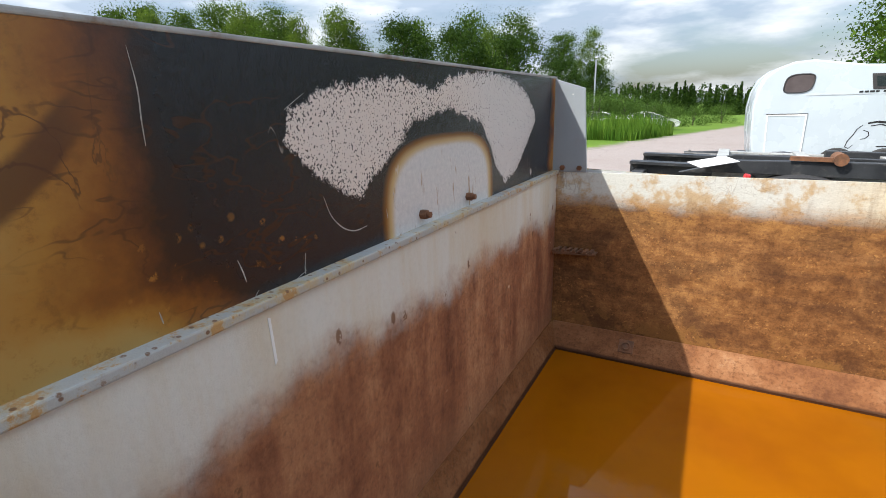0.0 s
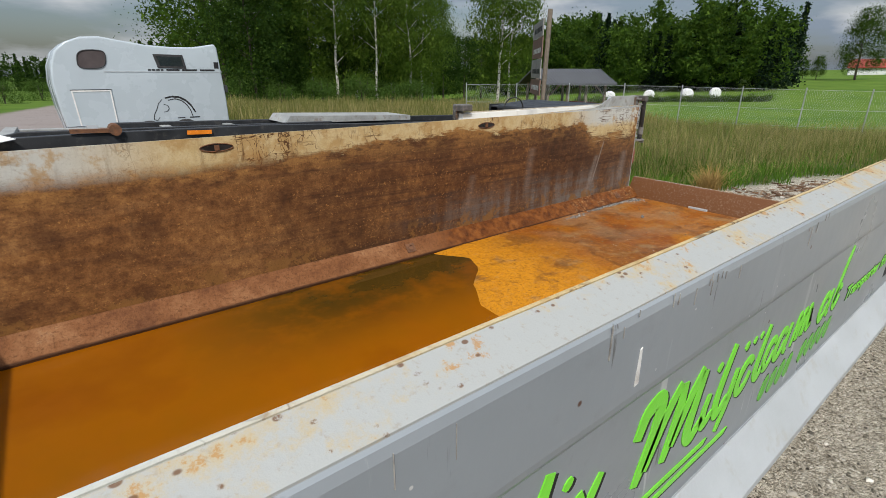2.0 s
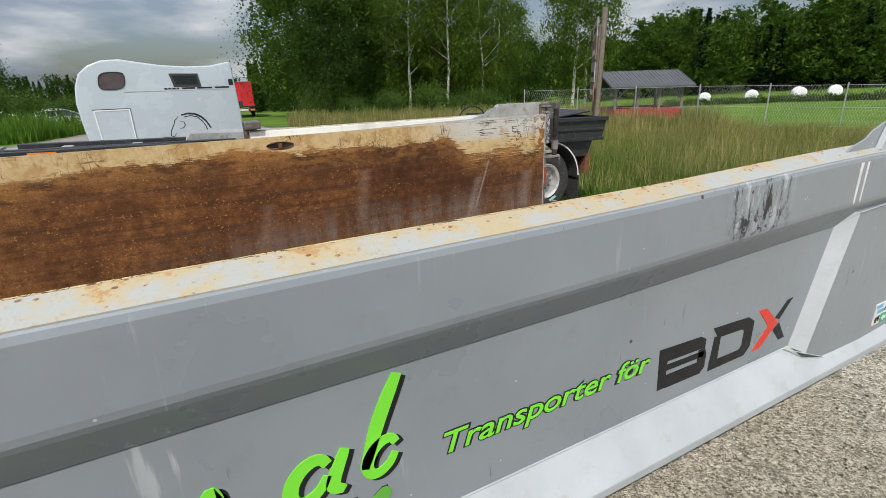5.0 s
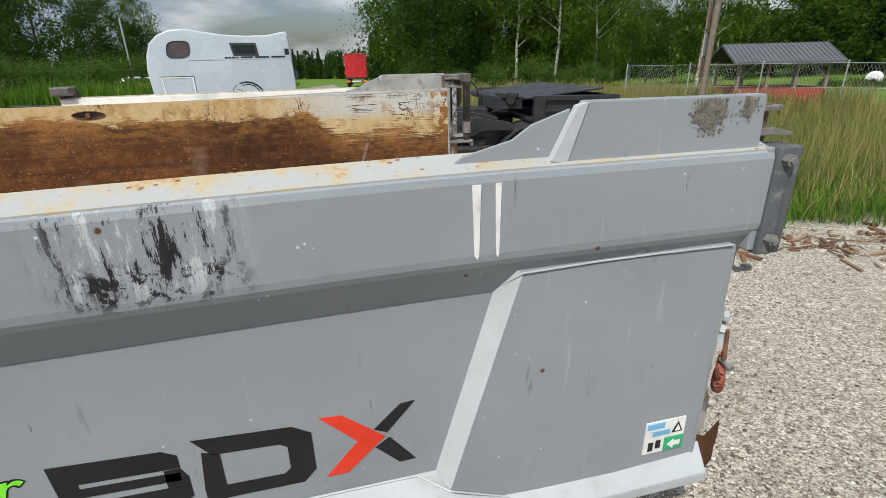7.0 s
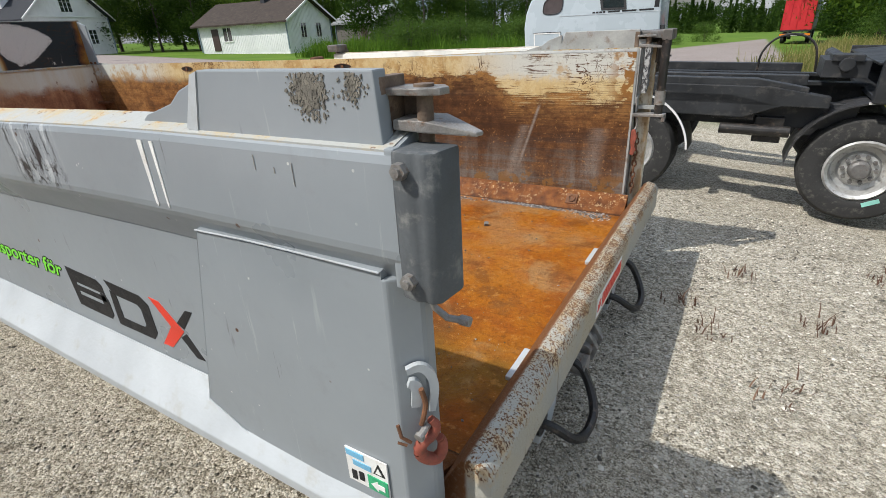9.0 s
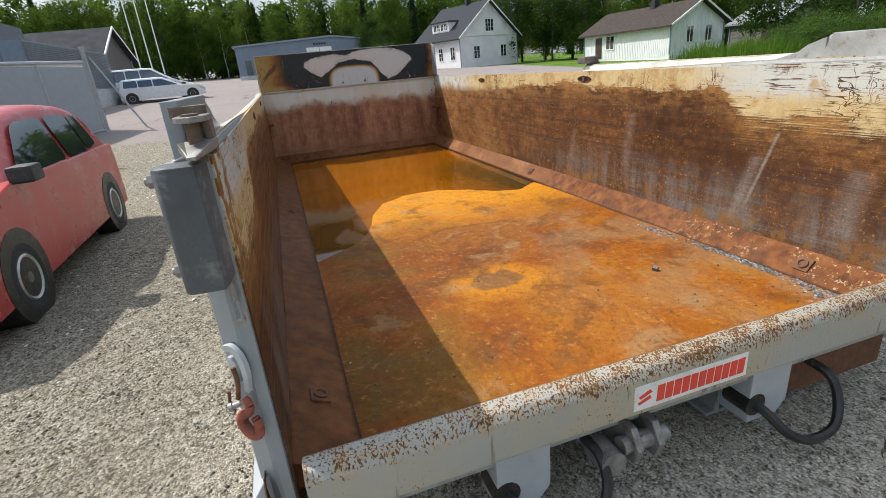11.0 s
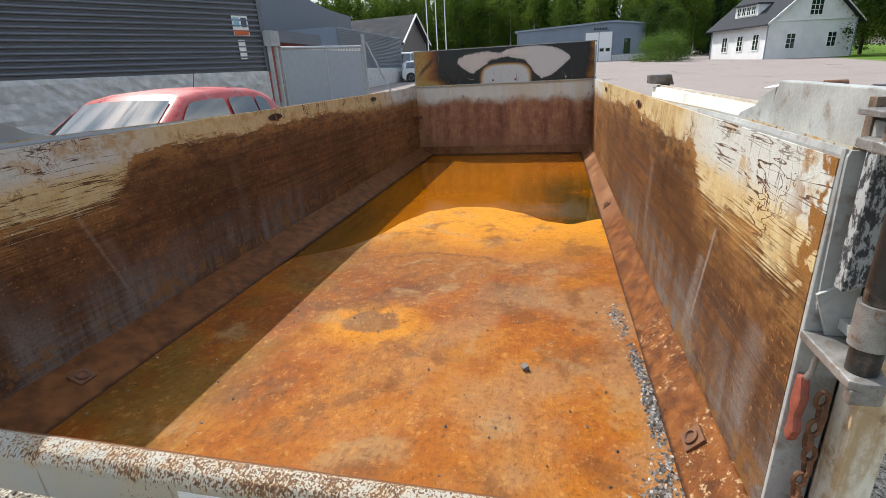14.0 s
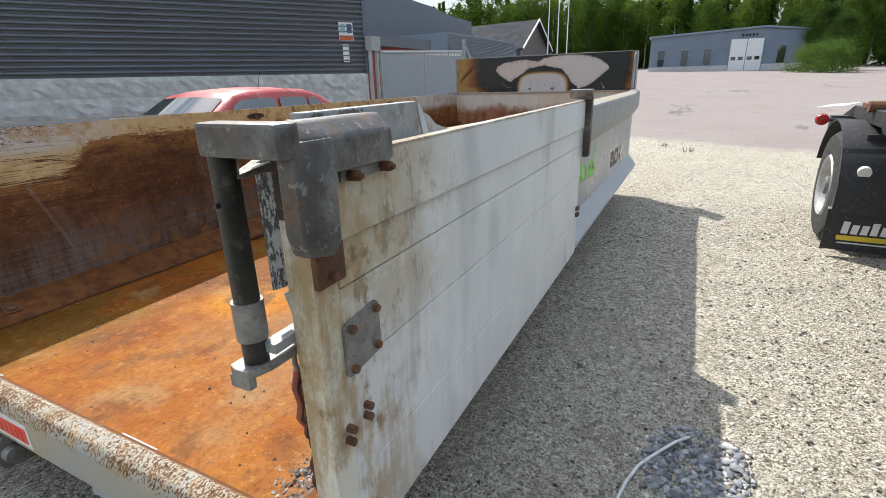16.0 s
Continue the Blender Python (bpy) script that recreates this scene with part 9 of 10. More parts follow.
LEAF_BIRCH = leaf_mat("birch_leaves", (0.024, 0.055, 0.006), (0.160, 0.235, 0.032), 0.28)
LEAF_BROAD = leaf_mat("broad_leaves", (0.012, 0.034, 0.004), (0.105, 0.178, 0.020), 0.22)
LEAF_DARK = leaf_mat("alder_leaves", (0.009, 0.026, 0.004), (0.066, 0.120, 0.015), 0.18)
LEAF_SPRUCE = leaf_mat("spruce_needles", (0.008, 0.020, 0.010), (0.026, 0.048, 0.020), 0.08)
LEAF_BUSH = leaf_mat("bush_leaves", (0.035, 0.075, 0.014), (0.115, 0.185, 0.035))
GRASS = leaf_mat("tall_grass", (0.066, 0.092, 0.018), (0.350, 0.315, 0.110), 0.3)
STRAW = leaf_mat("straw_grass", (0.20, 0.17, 0.06), (0.50, 0.42, 0.20), 0.3)
WEED = leaf_mat("tall_weeds", (0.038, 0.095, 0.010), (0.150, 0.255, 0.032), 0.3)
DRY = leaf_mat("dry_grass", (0.28, 0.18, 0.06), (0.50, 0.36, 0.14), 0.2)
n_ = Nodes("birch_bark")
BARK_BIRCH = n_.done(n_.mix(n_.span(n_.noise(4.0, 5.0, stretch=(1, 1, 3.0)), 0.52, 0.62), (0.50, 0.48, 0.44), (0.06, 0.05, 0.045)), 0.8, 0.0, n_.noise(12.0), 0.02)
BARK = plain("grey_bark", (0.075, 0.06, 0.048), 0.95, vary=0.4, scale=5, bump=0.03)


def quads(rng, centres, size, flat=0.0, droop=0.0, spread=None):
    """Leaf sprays at the centres with random turns, broad in the heart of a clump and fine at its rim."""
    n = len(centres)
    a = rng.normal(size=(n, 3))
    a[:, 2] *= 1 - flat
    a /= np.linalg.norm(a, axis=1)[:, None] + 1e-9
    b = np.cross(a, rng.normal(size=(n, 3)))
    b /= np.linalg.norm(b, axis=1)[:, None] + 1e-9
    b[:, 2] -= droop
    s = (size * rng.uniform(0.6, 1.4, size=n) * (1.0 if spread is None else np.clip(1.75 - 0.80 * spread, 0.42, 1.6)))[:, None]
    v = np.stack([centres - a * s * 0.35 - b * s * 0.3, centres + a * s * 0.35 - b * s * 0.3, centres + b * s * 0.8], 1)
    return v.reshape(-1, 3), np.arange(3 * n).reshape(n, 3)


def crown_points(rng, kind, h, n):
    """Leaf places for a tree of height h, gathered in clumps along its limbs, and how far out in its clump each one sits."""
    pts, out = [], []
    if kind == "spruce":
        tiers = int(h * 2.2)
        per = n // tiers
        for k in range(tiers):
            f = k / tiers
            r = (1 - f) ** 0.85 * h * 0.17 + 0.1
            z = h * (0.06 + 0.94 * f)
            ang = rng.uniform(0, 6.283, per)
            rr = r * np.sqrt(rng.uniform(0.02, 1, per)) * (0.75 + 0.35 * np.sin(ang * 5 + k * 2.1))
            pts.append(np.stack([rr * np.cos(ang), rr * np.sin(ang), z - rr * 0.35 + rng.normal(0, 0.07, per)], 1))
            out.append(0.5 + rr / r)
        return np.concatenate(pts), np.concatenate(out)
    clumps = {"birch": 75, "broad": 95, "alder": 85, "bush": 40}[kind]
    if n < 2000:
        clumps //= 3
    per = n // clumps
    for k in range(clumps):
        if kind == "birch":
            f = rng.uniform(0.18, 1.0)
            r = h * 0.19 * (math.sin(math.pi * min(f, 0.97) ** 0.8) ** 0.7 + 0.08)
            cr = h * 0.055
        elif kind == "bush":
            f = rng.uniform(0.05, 0.9)
            r = h * 0.75 * (1 - f * 0.6)
            cr = h * 0.26
        else:
            f = rng.uniform(0.14, 0.98)
            r = h * 0.27 * (math.sin(math.pi * (0.12 + 0.86 * f)) ** 0.6)
            cr = h * 0.085
        ang = rng.uniform(0, 6.283)
        d = r * math.sqrt(rng.uniform(0.15, 1.0))
        c = np.array([d * math.cos(ang), d * math.sin(ang), f * h])
        q = np.clip(rng.normal(size=(per, 3)), -1.6, 1.6)
        out.append(np.linalg.norm(q, axis=1) * 0.8)
        p = q * cr * np.array([1, 1, 0.75]) * rng.uniform(0.6, 1.25)
        if kind == "birch":
            p[:, 2] -= np.abs(rng.normal(0, cr * 0.9, per)) * (d / (h * 0.19 + 1e-6))
        pts.append(c + p)
    return np.concatenate(pts), np.concatenate(out)


def tree(name, label, kind, h, n, size, seed, leaf, bark, trunk_r, stems=1):
    """A tree with a tapered trunk, limbs and a crown of small leaves."""
    rng = np.random.default_rng(seed)
    t = thing(name, label, "bush" if kind == "bush" else "tree")
    bm = B()
    for s in range(stems):
        lean = rng.normal(0, 0.03, 2) + (rng.normal(0, 0.10, 2) if stems > 1 else 0)
        prev = Vector((0, 0, -0.2))
        for k in range(1, 8):
            f = k / 7
            q = Vector((lean[0] * h * f + rng.normal(0, 0.02 * h * 0.3), lean[1] * h * f + rng.normal(0, 0.02 * h * 0.3), h * 0.93 * f))
            rod(bm, prev, q, trunk_r * (1 - (k - 1) / 7.6), trunk_r * (1 - k / 7.6), seg=7, caps=False)
            prev = q
        for k in range(9):
            f = rng.uniform(0.25, 0.85)
            a = rng.uniform(0, 6.283)
            l = h * rng.uniform(0.10, 0.2) * (1.1 - 0.5 * f)
            p = Vector((lean[0] * h * f, lean[1] * h * f, h * 0.93 * f))
            q = p + Vector((l * math.cos(a), l * math.sin(a), l * (0.75 if kind != "spruce" else -0.1)))
            rod(bm, p, q, trunk_r * 0.4 * (1 - f * 0.6), trunk_r * 0.08, seg=5, caps=False)
    part("trunk", bm, bark, t)
    spots, reach = crown_points(rng, kind, h, n)
    v, f = quads(rng, spots, size, droop=0.5 if kind == "birch" else 0.0, spread=reach)
    cr = from_arrays("crown", v, f, leaf)
    cr.parent = t
    return t


TREES = {
    "birch": [tree("birch_tree", "tall slender birch with a pale trunk and hanging leaves", "birch", 15.0, 14000, 0.19, 11 + s, LEAF_BIRCH, BARK_BIRCH, 0.15) for s in range(2)],
    "broad": [tree("broadleaf_tree", "large dense broadleaf tree with a dark crown", "broad", 14.0, 16000, 0.24, 21 + s, LEAF_BROAD, BARK, 0.24) for s in range(2)],
    "alder": [tree("alder_tree", "dark dense alder tree", "alder", 11.0, 14000, 0.21, 31, LEAF_DARK, BARK, 0.18)],
    "spruce": [tree("spruce_tree", "dark narrow spruce tree", "spruce", 15.0, 11000, 0.22, 41, LEAF_SPRUCE, BARK, 0.16)],
    "bush": [tree("leafy_bush", "bright green leafy bush", "bush", 2.6, 6500, 0.105, 51, LEAF_BUSH, BARK, 0.05, 3)],
}
used = {}
rt = random.Random(77)


def plant(kind, bearing, dist, scale=1.0, origin=(3.0, 0.0), wide=1.0):
    """Sets a tree of a kind at a bearing and distance from the middle of the yard."""
    x, y = origin[0] + dist * math.cos(radians(bearing)), origin[1] + dist * math.sin(radians(bearing))
    src = rt.choice(TREES[kind])
    m = Matrix.Translation((x, y, gz(x, y))) @ Matrix.Rotation(rt.uniform(0, 6.28), 4, "Z")
    if src.name not in used:
        used[src.name] = True
        ob = src
        ob.matrix_basis = m
    else:
        ob = copy_thing(src, m)
    ob.scale = (scale * wide, scale * wide, scale)
    ob["group"] = {"birch": "birches", "broad": "broadleaf trees", "alder": "alders", "spruce": "spruces", "bush": "bushes"}[kind]
    return ob


# the grove behind the horse trailer
plant("broad", 78.4, 62, 1.35)
plant("broad", 77.0, 52, 1.2)
plant("broad", 73.5, 50, 1.1)
plant("alder", 75.0, 43, 0.9)
for b, d, s in ((68.5, 52, 1.05), (66.0, 47, 1.0), (63.5, 51, 1.12), (61.5, 46, 0.95), (59.5, 50, 1.08), (57.5, 46, 0.9), (56.0, 53, 1.0), (70.5, 56, 1.1), (54.5, 60, 0.9), (47.5, 44, 0.98), (46.2, 46, 0.92)):
    plant("birch", b, d, s)
for b, d, s in ((69.5, 54, 0.85), (65.0, 57, 0.85), (61.0, 57, 0.85), (57.0, 58, 0.75), (53.0, 70, 0.85), (50.5, 74, 0.8), (48.5, 78, 0.8), (44.5, 80, 0.75), (71.8, 48, 0.7), (65.0, 50, 0.6), (60.5, 49, 0.6)):
    plant("alder", b, d, s)
for b, d, s in ((68.0, 40, 0.9), (63.5, 41, 1.0), (60.0, 41, 0.8), (57.0, 42, 0.9), (72.5, 41, 0.8), (76.5, 42, 1.0)):
    plant("bush", b, d, s)
# beyond the road, left of the horse trailer
for b, d, s in ((118, 66, 0.9), (113, 70, 0.95), (108, 72, 0.8), (124, 66, 0.85), (131, 70, 0.9), (138, 70, 0.95)):
    plant("broad", b, d, s)
for b, d, s in ((116, 62, 0.7), (105, 74, 0.8), (132, 68, 0.9), (141, 74, 0.95), (136, 66, 0.8), (149, 80, 0.9)):
    plant("birch", b, d, s)
for b, d, s in ((120, 47, 0.8), (115, 46, 0.7), (126, 49, 0.85), (109, 52, 0.6), (105, 60, 0.6)):
    plant("alder", b, d, s)
for b, d, s in ((103, 42, 1.0), (106, 40, 1.1), (109, 38, 1.0), (112, 36, 0.9), (115, 35, 1.0), (118, 36, 0.95), (121, 35, 1.0), (100, 46, 0.9), (124, 38, 0.8), (97.5, 55, 0.8), (95, 62, 0.8), (92.0, 75, 0.9)):
    plant("bush", b, d, s)
# behind the two white houses
for b, d, s in ((146, 86, 1.05), (143, 82, 1.1), (140, 80, 1.0), (149, 88, 1.1), (151.5, 84, 1.0), (137, 76, 0.9), (155, 100, 1.0)):
    plant("broad", b, d, s)
for b, d, s in ((152.5, 76, 1.0), (148, 76, 0.95), (144.5, 74, 0.9), (168.5, 84, 0.75), (170.5, 88, 0.7), (166.8, 80, 0.6)):
    plant("alder", b, d, s)
for b, d, s in ((167.5, 70, 1.4), (166.6, 68, 1.2), (168.6, 73, 1.2)):
    plant("bush", b, d, s)
# behind the workshop
for k in range(20):
    b = 163 + 36 * k / 19 + rt.uniform(-0.7, 0.7)
    plant(rt.choice(("spruce", "birch", "broad", "spruce", "birch")), b, 112 + rt.uniform(-4, 12), rt.uniform(0.8, 1.1))


def forest(name, label, spots, kinds, seed):
    """A far wood: many crowns joined in one mesh."""
    rng = np.random.default_rng(seed)
    V, F, k = [], [], 0
    for x, y, h in spots:
        kind = kinds[int(rng.integers(len(kinds)))]
        far_off = math.hypot(x, y) > 200
        c, reach = crown_points(rng, kind, h, 260 if kind == "bush" else 420 if far_off else 1050)
        v, f = quads(rng, c, 0.10 if kind == "bush" else (0.06 if far_off else 0.042) * h, spread=reach)
        V.append(v + np.array([x, y, gz(max(min(x, 300), -300), max(min(y, 300), -300))]))
        F.append(f + k)
        k += len(v)
    return V, F


def wood(name, label, spots, kinds, seed, mat_):
    V, F = forest(name, label, spots, kinds, seed)
    ob = from_arrays(name, np.concatenate(V), np.concatenate(F), mat_)
    return tagged(ob, label, "forest", kind="stuff")


rf = random.Random(3)
hill_mix, hill_spr = [], []
for k in range(330):
    b = rf.uniform(17.5, 46)
    d = rf.uniform(82, 150)
    x, y = 3 + d * math.cos(radians(b)), d * math.sin(radians(b))
    h = rf.uniform(8.5, 13.5) * (0.75 if b > 41 else 1.0)
    (hill_spr if rf.random() < 0.35 else hill_mix).append((x, y, h))
wood("hill_wood", "green mixed wood on the hill", hill_mix, ("broad", "alder", "birch"), 1, LEAF_BROAD)
wood("hill_spruces", "dark spruces in the wood on the hill", hill_spr, ("spruce",), 2, LEAF_SPRUCE)
far = []
for k in range(260):
    b = rf.uniform(82, 112)
    d = rf.uniform(230, 300)
    far.append((3 + d * math.cos(radians(b)), d * math.sin(radians(b)), rf.uniform(9, 14)))
for k in range(120):
    b = rf.uniform(44, 83)
    d = rf.uniform(90, 130)
    far.append((3 + d * math.cos(radians(b)), d * math.sin(radians(b)), rf.uniform(8, 11)))
for k in range(160):
    b = rf.uniform(112, 205)
    d = rf.uniform(125, 160)
    far.append((3 + d * math.cos(radians(b)), d * math.sin(radians(b)), rf.uniform(8.5, 12.5) * (1.35 if b > 158 else 1.0)))
yard_wood = []
for k in range(150):
    b = 157 + 50 * k / 149 + rf.uniform(-0.5, 0.5)
    d = rf.uniform(118, 150)
    yard_wood.append((3 + d * math.cos(radians(b)), d * math.sin(radians(b)), rf.uniform(13.0, 18.0)))
wood("yard_wood", "dense dark mixed wood behind the workshop", yard_wood, ("spruce", "broad", "alder", "spruce"), 8, LEAF_BROAD)
wood("far_wood", "dark wood along the horizon", far, ("alder", "spruce", "spruce"), 4, LEAF_DARK)
for b, d, s in ((12.8, 130, 0.95), (15.6, 140, 0.35), (16.6, 150, 0.3), (9.5, 160, 0.4)):
    plant("broad", b, d, s)
hedge = []
for k in range(150):
    b = 19 + 19 * k / 149
    d = 60 + rf.uniform(-1.0, 1.0)
    hedge.append((3 + d * math.cos(radians(b)), d * math.sin(radians(b)), rf.uniform(0.35, 0.8)))
wood("field_hedge", "low dark hedge along the far edge of the field", hedge, ("bush",), 6, LEAF_BROAD)


def blades(name, label, spots, h0, h1, width, mat_, seed, lean=0.35, edge=False):
    """Grass: a bent blade of two quads at every spot."""
    rng = np.random.default_rng(seed)
    p = np.asarray(spots)
    n = len(p)
    ang = rng.uniform(0, 6.283, n)
    h = rng.uniform(h0, h1, n)
    patch = np.array([noise.noise((q[0] * 0.55, q[1] * 0.55, 3.0)) + 0.6 * noise.noise((q[0] * 1.7, q[1] * 1.7, 5.0)) for q in spots])
    h = h * np.clip(0.78 + 0.55 * patch, 0.35, 1.25)
    if edge:                       # low where the meadow meets the gravel
        h = h * np.clip(0.25 + 0.28 * (p[:, 1] - 2.6 + 0.28 * (p[:, 0] - 7.0)), 0.25, 1.0)
    w = width * rng.uniform(0.6, 1.4, n)
    d = np.stack([np.cos(ang), np.sin(ang), np.zeros(n)], 1)
    s = np.stack([-np.sin(ang), np.cos(ang), np.zeros(n)], 1)
    l = (lean * rng.uniform(0.2, 1.2, n) * h)[:, None]
    up = np.array([0, 0, 1.0])
    a, b = p - s * w[:, None] / 2, p + s * w[:, None] / 2
    mid = p + d * l * 0.3 + up * (h * 0.55)[:, None]
    c, e = mid - s * w[:, None] * 0.4, mid + s * w[:, None] * 0.4
    tip = p + d * l + up * h[:, None]
    g, i = tip - s * w[:, None] * 0.1, tip + s * w[:, None] * 0.1
    v = np.stack([a, b, e, c, g, i], 1).reshape(-1, 3)
    k = np.arange(n)[:, None] * 6
    f = np.concatenate([k + np.array([0, 1, 2, 3]), k + np.array([3, 2, 5, 4])])
    return tagged(from_arrays(name, v, f, mat_), label, "grass", kind="stuff")


def scatter(n, seed, inside, box_):
    r = random.Random(seed)
    out = []
    while len(out) < n:
        x, y = r.uniform(box_[0], box_[1]), r.uniform(box_[2], box_[3])
        if inside(x, y, r):
            out.append((x, y, gz(x, y) - 0.01))
    return out


def meadow(x, y, r):
    if y < 2.9 - 0.28 * (x - 7.0) + 0.5 * noise.noise((x * 1.1, y * 1.1, 6.0)):
        return False
    if x * 0.785 + y * 0.62 > 27.4:
        return False
    if y > 8:
        return x > 5.0 + (y - 12) * 0.17 + 0.3
    edge = 7.15 + 0.5 * noise.noise((y * 0.8, 2.0, 0)) + (0.9 if y > 3.2 and y < 7.0 else 0.0)
    return x > edge and r.random() < 0.25 + 0.75 * min((x - edge) / 0.8, 1.0)


blades("meadow_grass", "tall uncut meadow grass with seed heads", scatter(46000, 5, meadow, (6.8, 26, 1.0, 20)), 0.2, 0.7, 0.010, GRASS, 1, 0.7, True)
def patchy(x, y, r):
    return meadow(x, y, r) and noise.noise((x * 0.35, y * 0.35, 8.0)) + r.uniform(-0.25, 0.25) > -0.05


blades("straw_grass", "dry straw stalks among the meadow grass", scatter(15000, 15, patchy, (7.2, 26, 1.0, 20)), 0.4, 0.85, 0.007, STRAW, 21, 0.4, True)
blades("far_straw_grass", "dry straw stalks in the meadow beyond", scatter(14000, 16, lambda x, y, r: x > 5.0 + (y - 12) * 0.17 + 0.3 and (x * 0.785 + y * 0.62 < 27.4 or y > 17 + 0.2 * (x - 20)) and math.hypot(x, y) < 46 and noise.noise((x * 0.3, y * 0.3, 8.0)) > -0.1, (5, 34, 12, 44)), 0.6, 1.2, 0.022, STRAW, 22, 0.2)
blades("meadow_weeds", "bright green meadow weeds", scatter(14000, 6, meadow, (6.8, 24, 1.0, 18)), 0.15, 0.45, 0.02, WEED, 2, 0.8, True)
blades("far_meadow_grass", "tall uncut meadow grass beyond", scatter(26000, 7, lambda x, y, r: x > 5.0 + (y - 12) * 0.17 + 0.3 and (x * 0.785 + y * 0.62 < 27.4 or y > 17 + 0.2 * (x - 20)) and math.hypot(x, y) < 46, (5, 34, 12, 44)), 0.5, 1.1, 0.035, GRASS, 3)
blades("verge_weeds", "tall green weeds by the road", scatter(15000, 8, lambda x, y, r: -25 < x < -3.5 + 0.17 * (y - 30) and 27 + 0.10 * abs(x + 8) < y < 36, (-26, 0, 24, 42)), 0.6, 1.5, 0.06, WEED, 4, 0.3)
blades("edge_grass", "short green grass at the gravel's edge", scatter(9000, 31, lambda x, y, r: y > 2.75 - 0.28 * (x - 7.0) + 0.35 * noise.noise((x * 1.3, y * 1.3, 2.0)) and x > 7.2 + 0.4 * noise.noise((y * 0.9, 4.0, 0)), (7.0, 11.5, 1.6, 7.5)), 0.06, 0.28, 0.012, WEED, 12, 0.7)
tuft = []
for cx, cy, n_t, sp in ((7.55, 2.55, 420, 0.16), (7.8, 2.62, 130, 0.12)):
    for k in range(n_t):
        x, y = random.gauss(cx, sp * 0.45), random.gauss(cy, sp * 0.45)
        tuft.append((x, y, gz(x, y) - 0.01))
blades("dry_tuft", "dry straw-coloured grass tufts at the gravel's edge", tuft, 0.25, 0.55, 0.008, DRY, 9, 0.9)
sprig = []
for cx, cy in ((6.6, 2.75), (6.75, 2.95), (6.95, 2.7), (6.2, 2.0), (5.9, 2.45), (6.45, 1.6), (6.05, 1.35), (5.75, 1.7), (-5.5, 2.6), (-4.8, 3.1), (5.62, 1.95)):
    for k in range(24):
        x, y = random.gauss(cx, 0.05), random.gauss(cy, 0.05)
        sprig.append((x, y, gz(x, y) - 0.005))
blades("dry_sprigs", "small dry red-brown weeds in the gravel", sprig, 0.02, 0.12, 0.007, leaf_mat("dry_weed", (0.09, 0.05, 0.035), (0.24, 0.15, 0.10), 0.1), 10, 0.8)

# brown litter of sticks and bark where the gravel meets the meadow
bm = B()
rl = random.Random(8)
for k in range(520):
    x = 7.2 + 3.6 * rl.random() ** 0.7
    y = 2.25 - 0.28 * (x - 7.0) + rl.gauss(0, 0.22)
    l, w = 0.02 + 0.10 * rl.random() ** 3, 0.004 + 0.014 * rl.random() ** 2
    box(bm, -l, l, -w, w, -w * 0.4, w * 0.6, Matrix.Translation((x, y, gz(x, y) + 0.012)) @ pose(0, 0, 0, rl.uniform(-14, 14), rl.uniform(-14, 14), rl.uniform(0, 180)))
n_ = Nodes("bark_litter")
LITTER = n_.done(n_.ramp(n_.island(), (0.0, (0.07, 0.035, 0.018)), (0.5, (0.17, 0.09, 0.045)), (0.85, (0.26, 0.18, 0.11)), (1.0, (0.45, 0.42, 0.37))), 0.9, 0.0, n_.noise(60.0, 3.0), 0.003)
tagged(part("bark_litter", bm, LITTER), "brown sticks and bark litter at the gravel's edge", "litter", kind="stuff")

# ---- loose gravel stones near the path ----
def stones(name, label, n, seed, inside, box_, r0, r1, mat_):
    rng = np.random.default_rng(seed)
    rr = random.Random(seed)
    base = np.array([(1, 0, 0), (-1, 0, 0), (0, 1, 0), (0, -1, 0), (0, 0, 1), (0, 0, -1), (0.62, 0.62, 0.35), (-0.6, 0.55, 0.4), (0.5, -0.6, 0.5), (-0.62, -0.55, 0.3)], float)
    hull = np.array([(4, 6, 7), (4, 7, 9), (4, 9, 8), (4, 8, 6), (6, 2, 7), (7, 1, 9), (9, 3, 8), (8, 0, 6), (0, 2, 6), (2, 1, 7), (1, 3, 9), (3, 0, 8)])
    pts = []
    while len(pts) < n:
        x, y = rr.uniform(box_[0], box_[1]), rr.uniform(box_[2], box_[3])
        if inside(x, y):
            pts.append((x, y, gz(x, y) + 0.022 * (noise.noise((x * 0.9, y * 0.9, 1.7)) - 0.15)))
    p = np.array(pts)
    r = r0 + (r1 - r0) * rng.uniform(0, 1, n) ** 3
    sc = rng.uniform(0.6, 1.25, size=(n, 1, 3)) * np.array([1, 1, 0.62])
    jit = rng.normal(0, 0.2, size=(n, 10, 3))
    v = (base[None] + jit) * sc
    a = rng.uniform(0, 6.283, n)
    ca, sa = np.cos(a)[:, None], np.sin(a)[:, None]
    x, y = v[:, :, 0] * ca - v[:, :, 1] * sa, v[:, :, 0] * sa + v[:, :, 1] * ca
    v = np.stack([x, y, v[:, :, 2]], 2) * r[:, None, None] + (p + np.array([0, 0, 1]) * (r * 0.22)[:, None])[:, None, :]
    f = (np.arange(n)[:, None, None] * 10 + hull[None]).reshape(-1, 3)
    return tagged(from_arrays(name, v.reshape(-1, 3), f, mat_), label, "gravel", kind="stuff")


def open_gravel(x, y):
    if -0.8 < x < 5.3 and 0.0 < y < 2.4:
        return False
    if x + 7.0 - 0.42 * (y - 1.0) < 0.3:
        return False
    return True


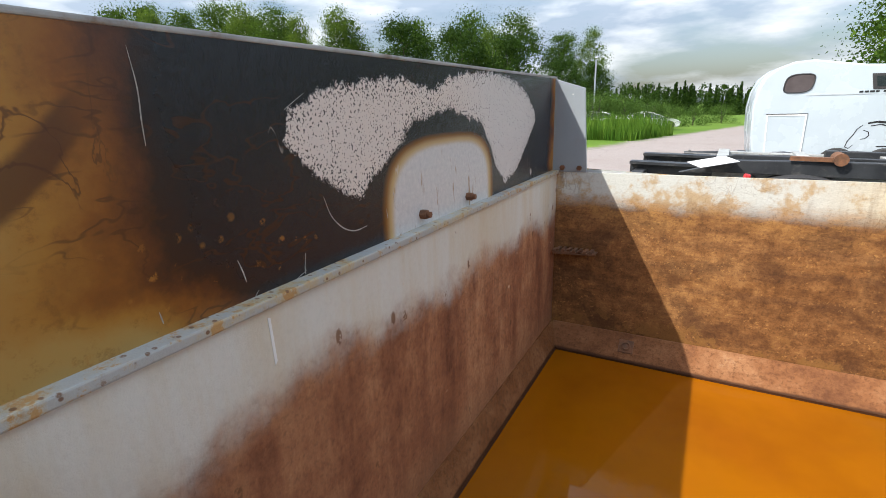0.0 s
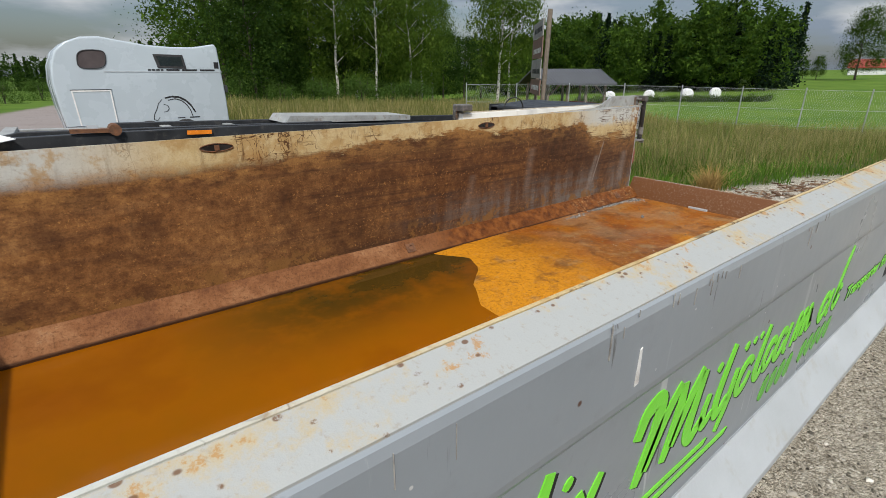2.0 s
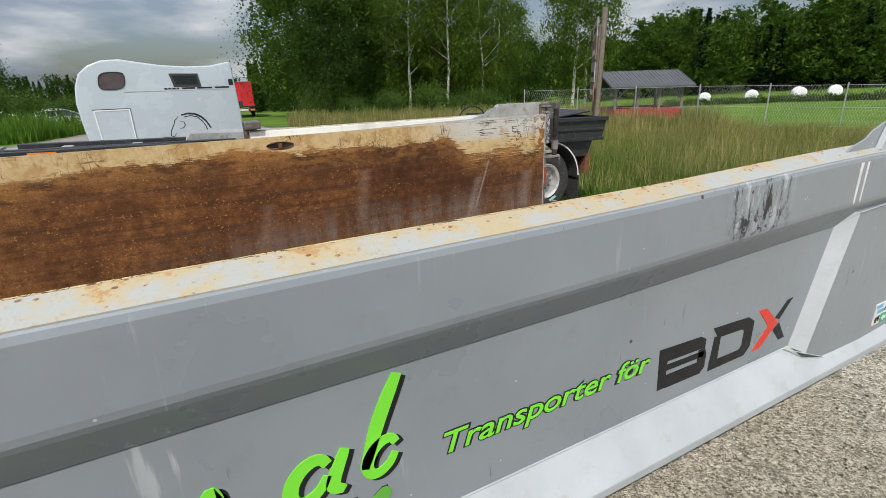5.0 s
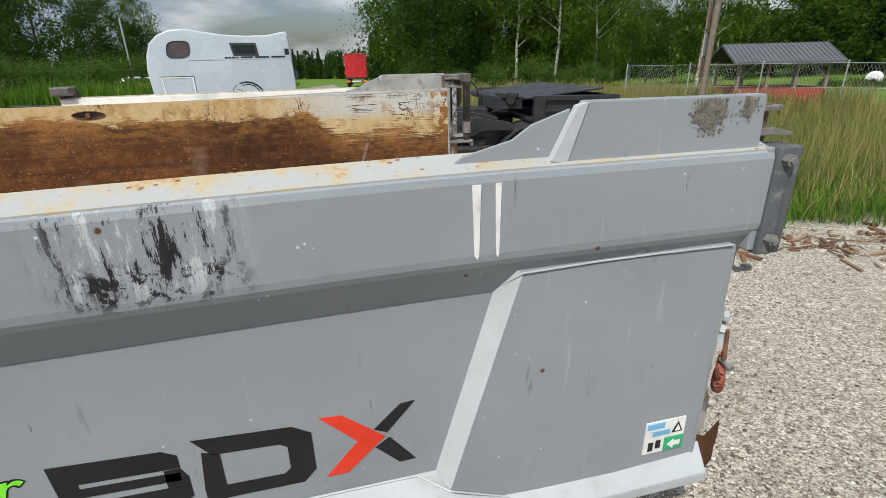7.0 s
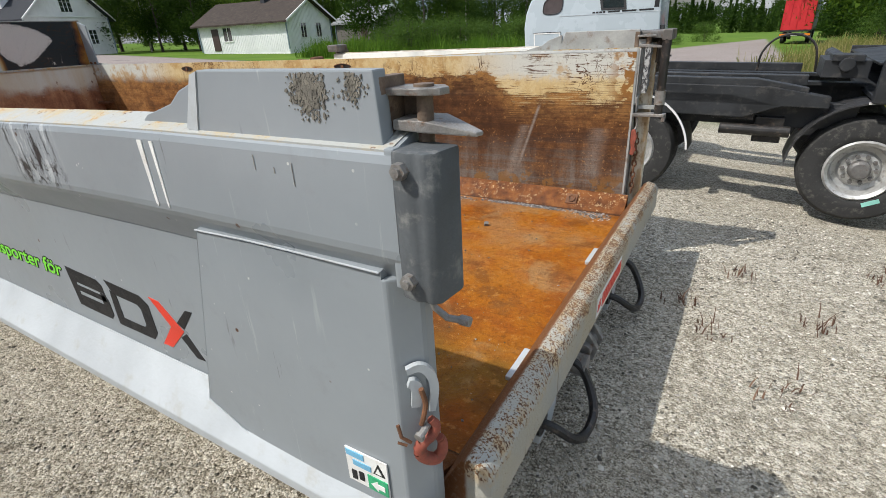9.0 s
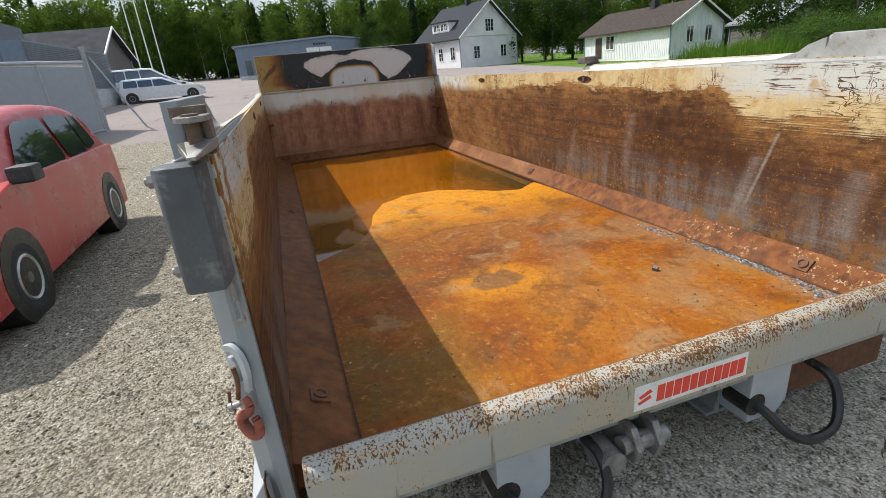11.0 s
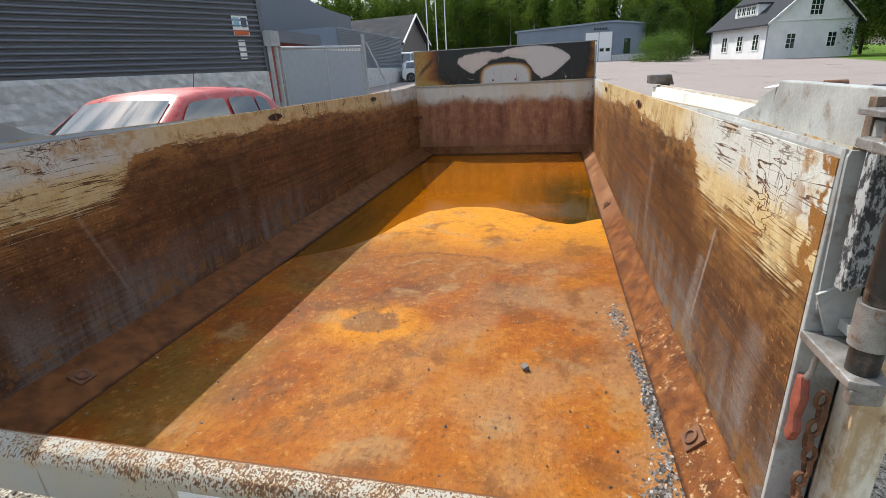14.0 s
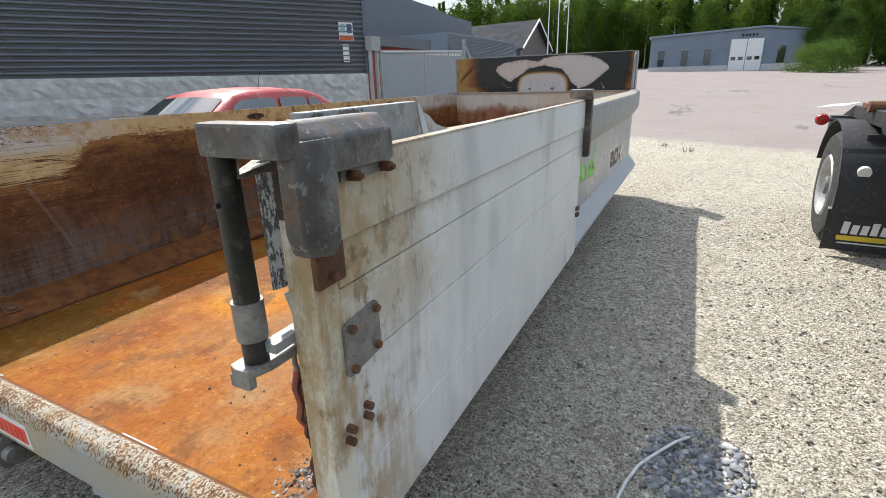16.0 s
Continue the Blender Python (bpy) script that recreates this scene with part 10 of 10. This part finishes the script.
CO = (4.12, 3.27)
n_ = Nodes("gravel_stone")
GSTONE = n_.done(n_.ramp(n_.island(), (0.0, (0.060, 0.054, 0.044)), (0.30, (0.23, 0.212, 0.178)), (0.7, (0.50, 0.472, 0.41)), (1.0, (0.80, 0.77, 0.69))), 0.95, 0.0, n_.noise(120.0, 3.0), 0.002, 0.5, 0.25)
n_ = Nodes("damp_gravel_stone")
GSTONE_DAMP = n_.done(n_.ramp(n_.island(), (0.0, (0.050, 0.044, 0.035)), (0.4, (0.16, 0.145, 0.115)), (0.8, (0.33, 0.305, 0.255)), (1.0, (0.60, 0.57, 0.50))), 0.95, 0.0, n_.noise(120.0, 3.0), 0.002, 0.5, 0.15)
stones("gravel_near_side", "grey crushed stones of the gravel along the near side", 19000, 1, open_gravel, (1.2, 6.2, -2.2, 0.1), 0.0025, 0.0095, GSTONE_DAMP)
stones("gravel_tail", "grey crushed stones of the gravel behind the tail", 20000, 2, open_gravel, (5.0, 8.4, -0.6, 4.2), 0.0025, 0.010, GSTONE)
stones("gravel_far_side", "grey crushed stones of the gravel along the far side", 20000, 3, open_gravel, (-0.5, 6.4, 2.3, 5.0), 0.003, 0.011, GSTONE)
stones("gravel_beyond", "grey crushed stones of the open gravel", 8000, 4, open_gravel, (-6.5, 3.0, -5.0, 9.0), 0.006, 0.018, GSTONE)
stones("gravel_large", "larger grey stones among the gravel", 170, 5, open_gravel, (-1.0, 7.5, -1.2, 4.6), 0.010, 0.020, GSTONE)
n_ = Nodes("coarse_stone")
COARSE = n_.done(n_.ramp(n_.island(), (0.0, (0.13, 0.135, 0.145)), (0.5, (0.27, 0.28, 0.30)), (1.0, (0.50, 0.50, 0.50))), 0.85, 0.0, n_.noise(90.0, 3.0), 0.003, 0.5, 0.3)
stones("coarse_stones", "loose patch of coarse blue-grey crushed stone", 420, 9, lambda x, y: math.hypot((x - CO[0]) / 0.24, (y - CO[1]) / 0.19) < 1.0 + 0.3 * noise.noise((x * 6, y * 6, 0)), (CO[0] - 0.5, CO[0] + 0.5, CO[1] - 0.4, CO[1] + 0.4), 0.009, 0.024, COARSE)
bm = B()
pipe(bm, [(3.97, 3.25, 0.022), (4.03, 3.20, 0.026), (4.12, 3.14, 0.024), (4.22, 3.08, 0.022), (4.33, 3.045, 0.020), (4.47, 3.02, 0.018)], 0.006, 6)
tagged(part("string_on_ground", bm, WHITE_FILM, smooth=True), "thin white string lying loose on the gravel", "string")
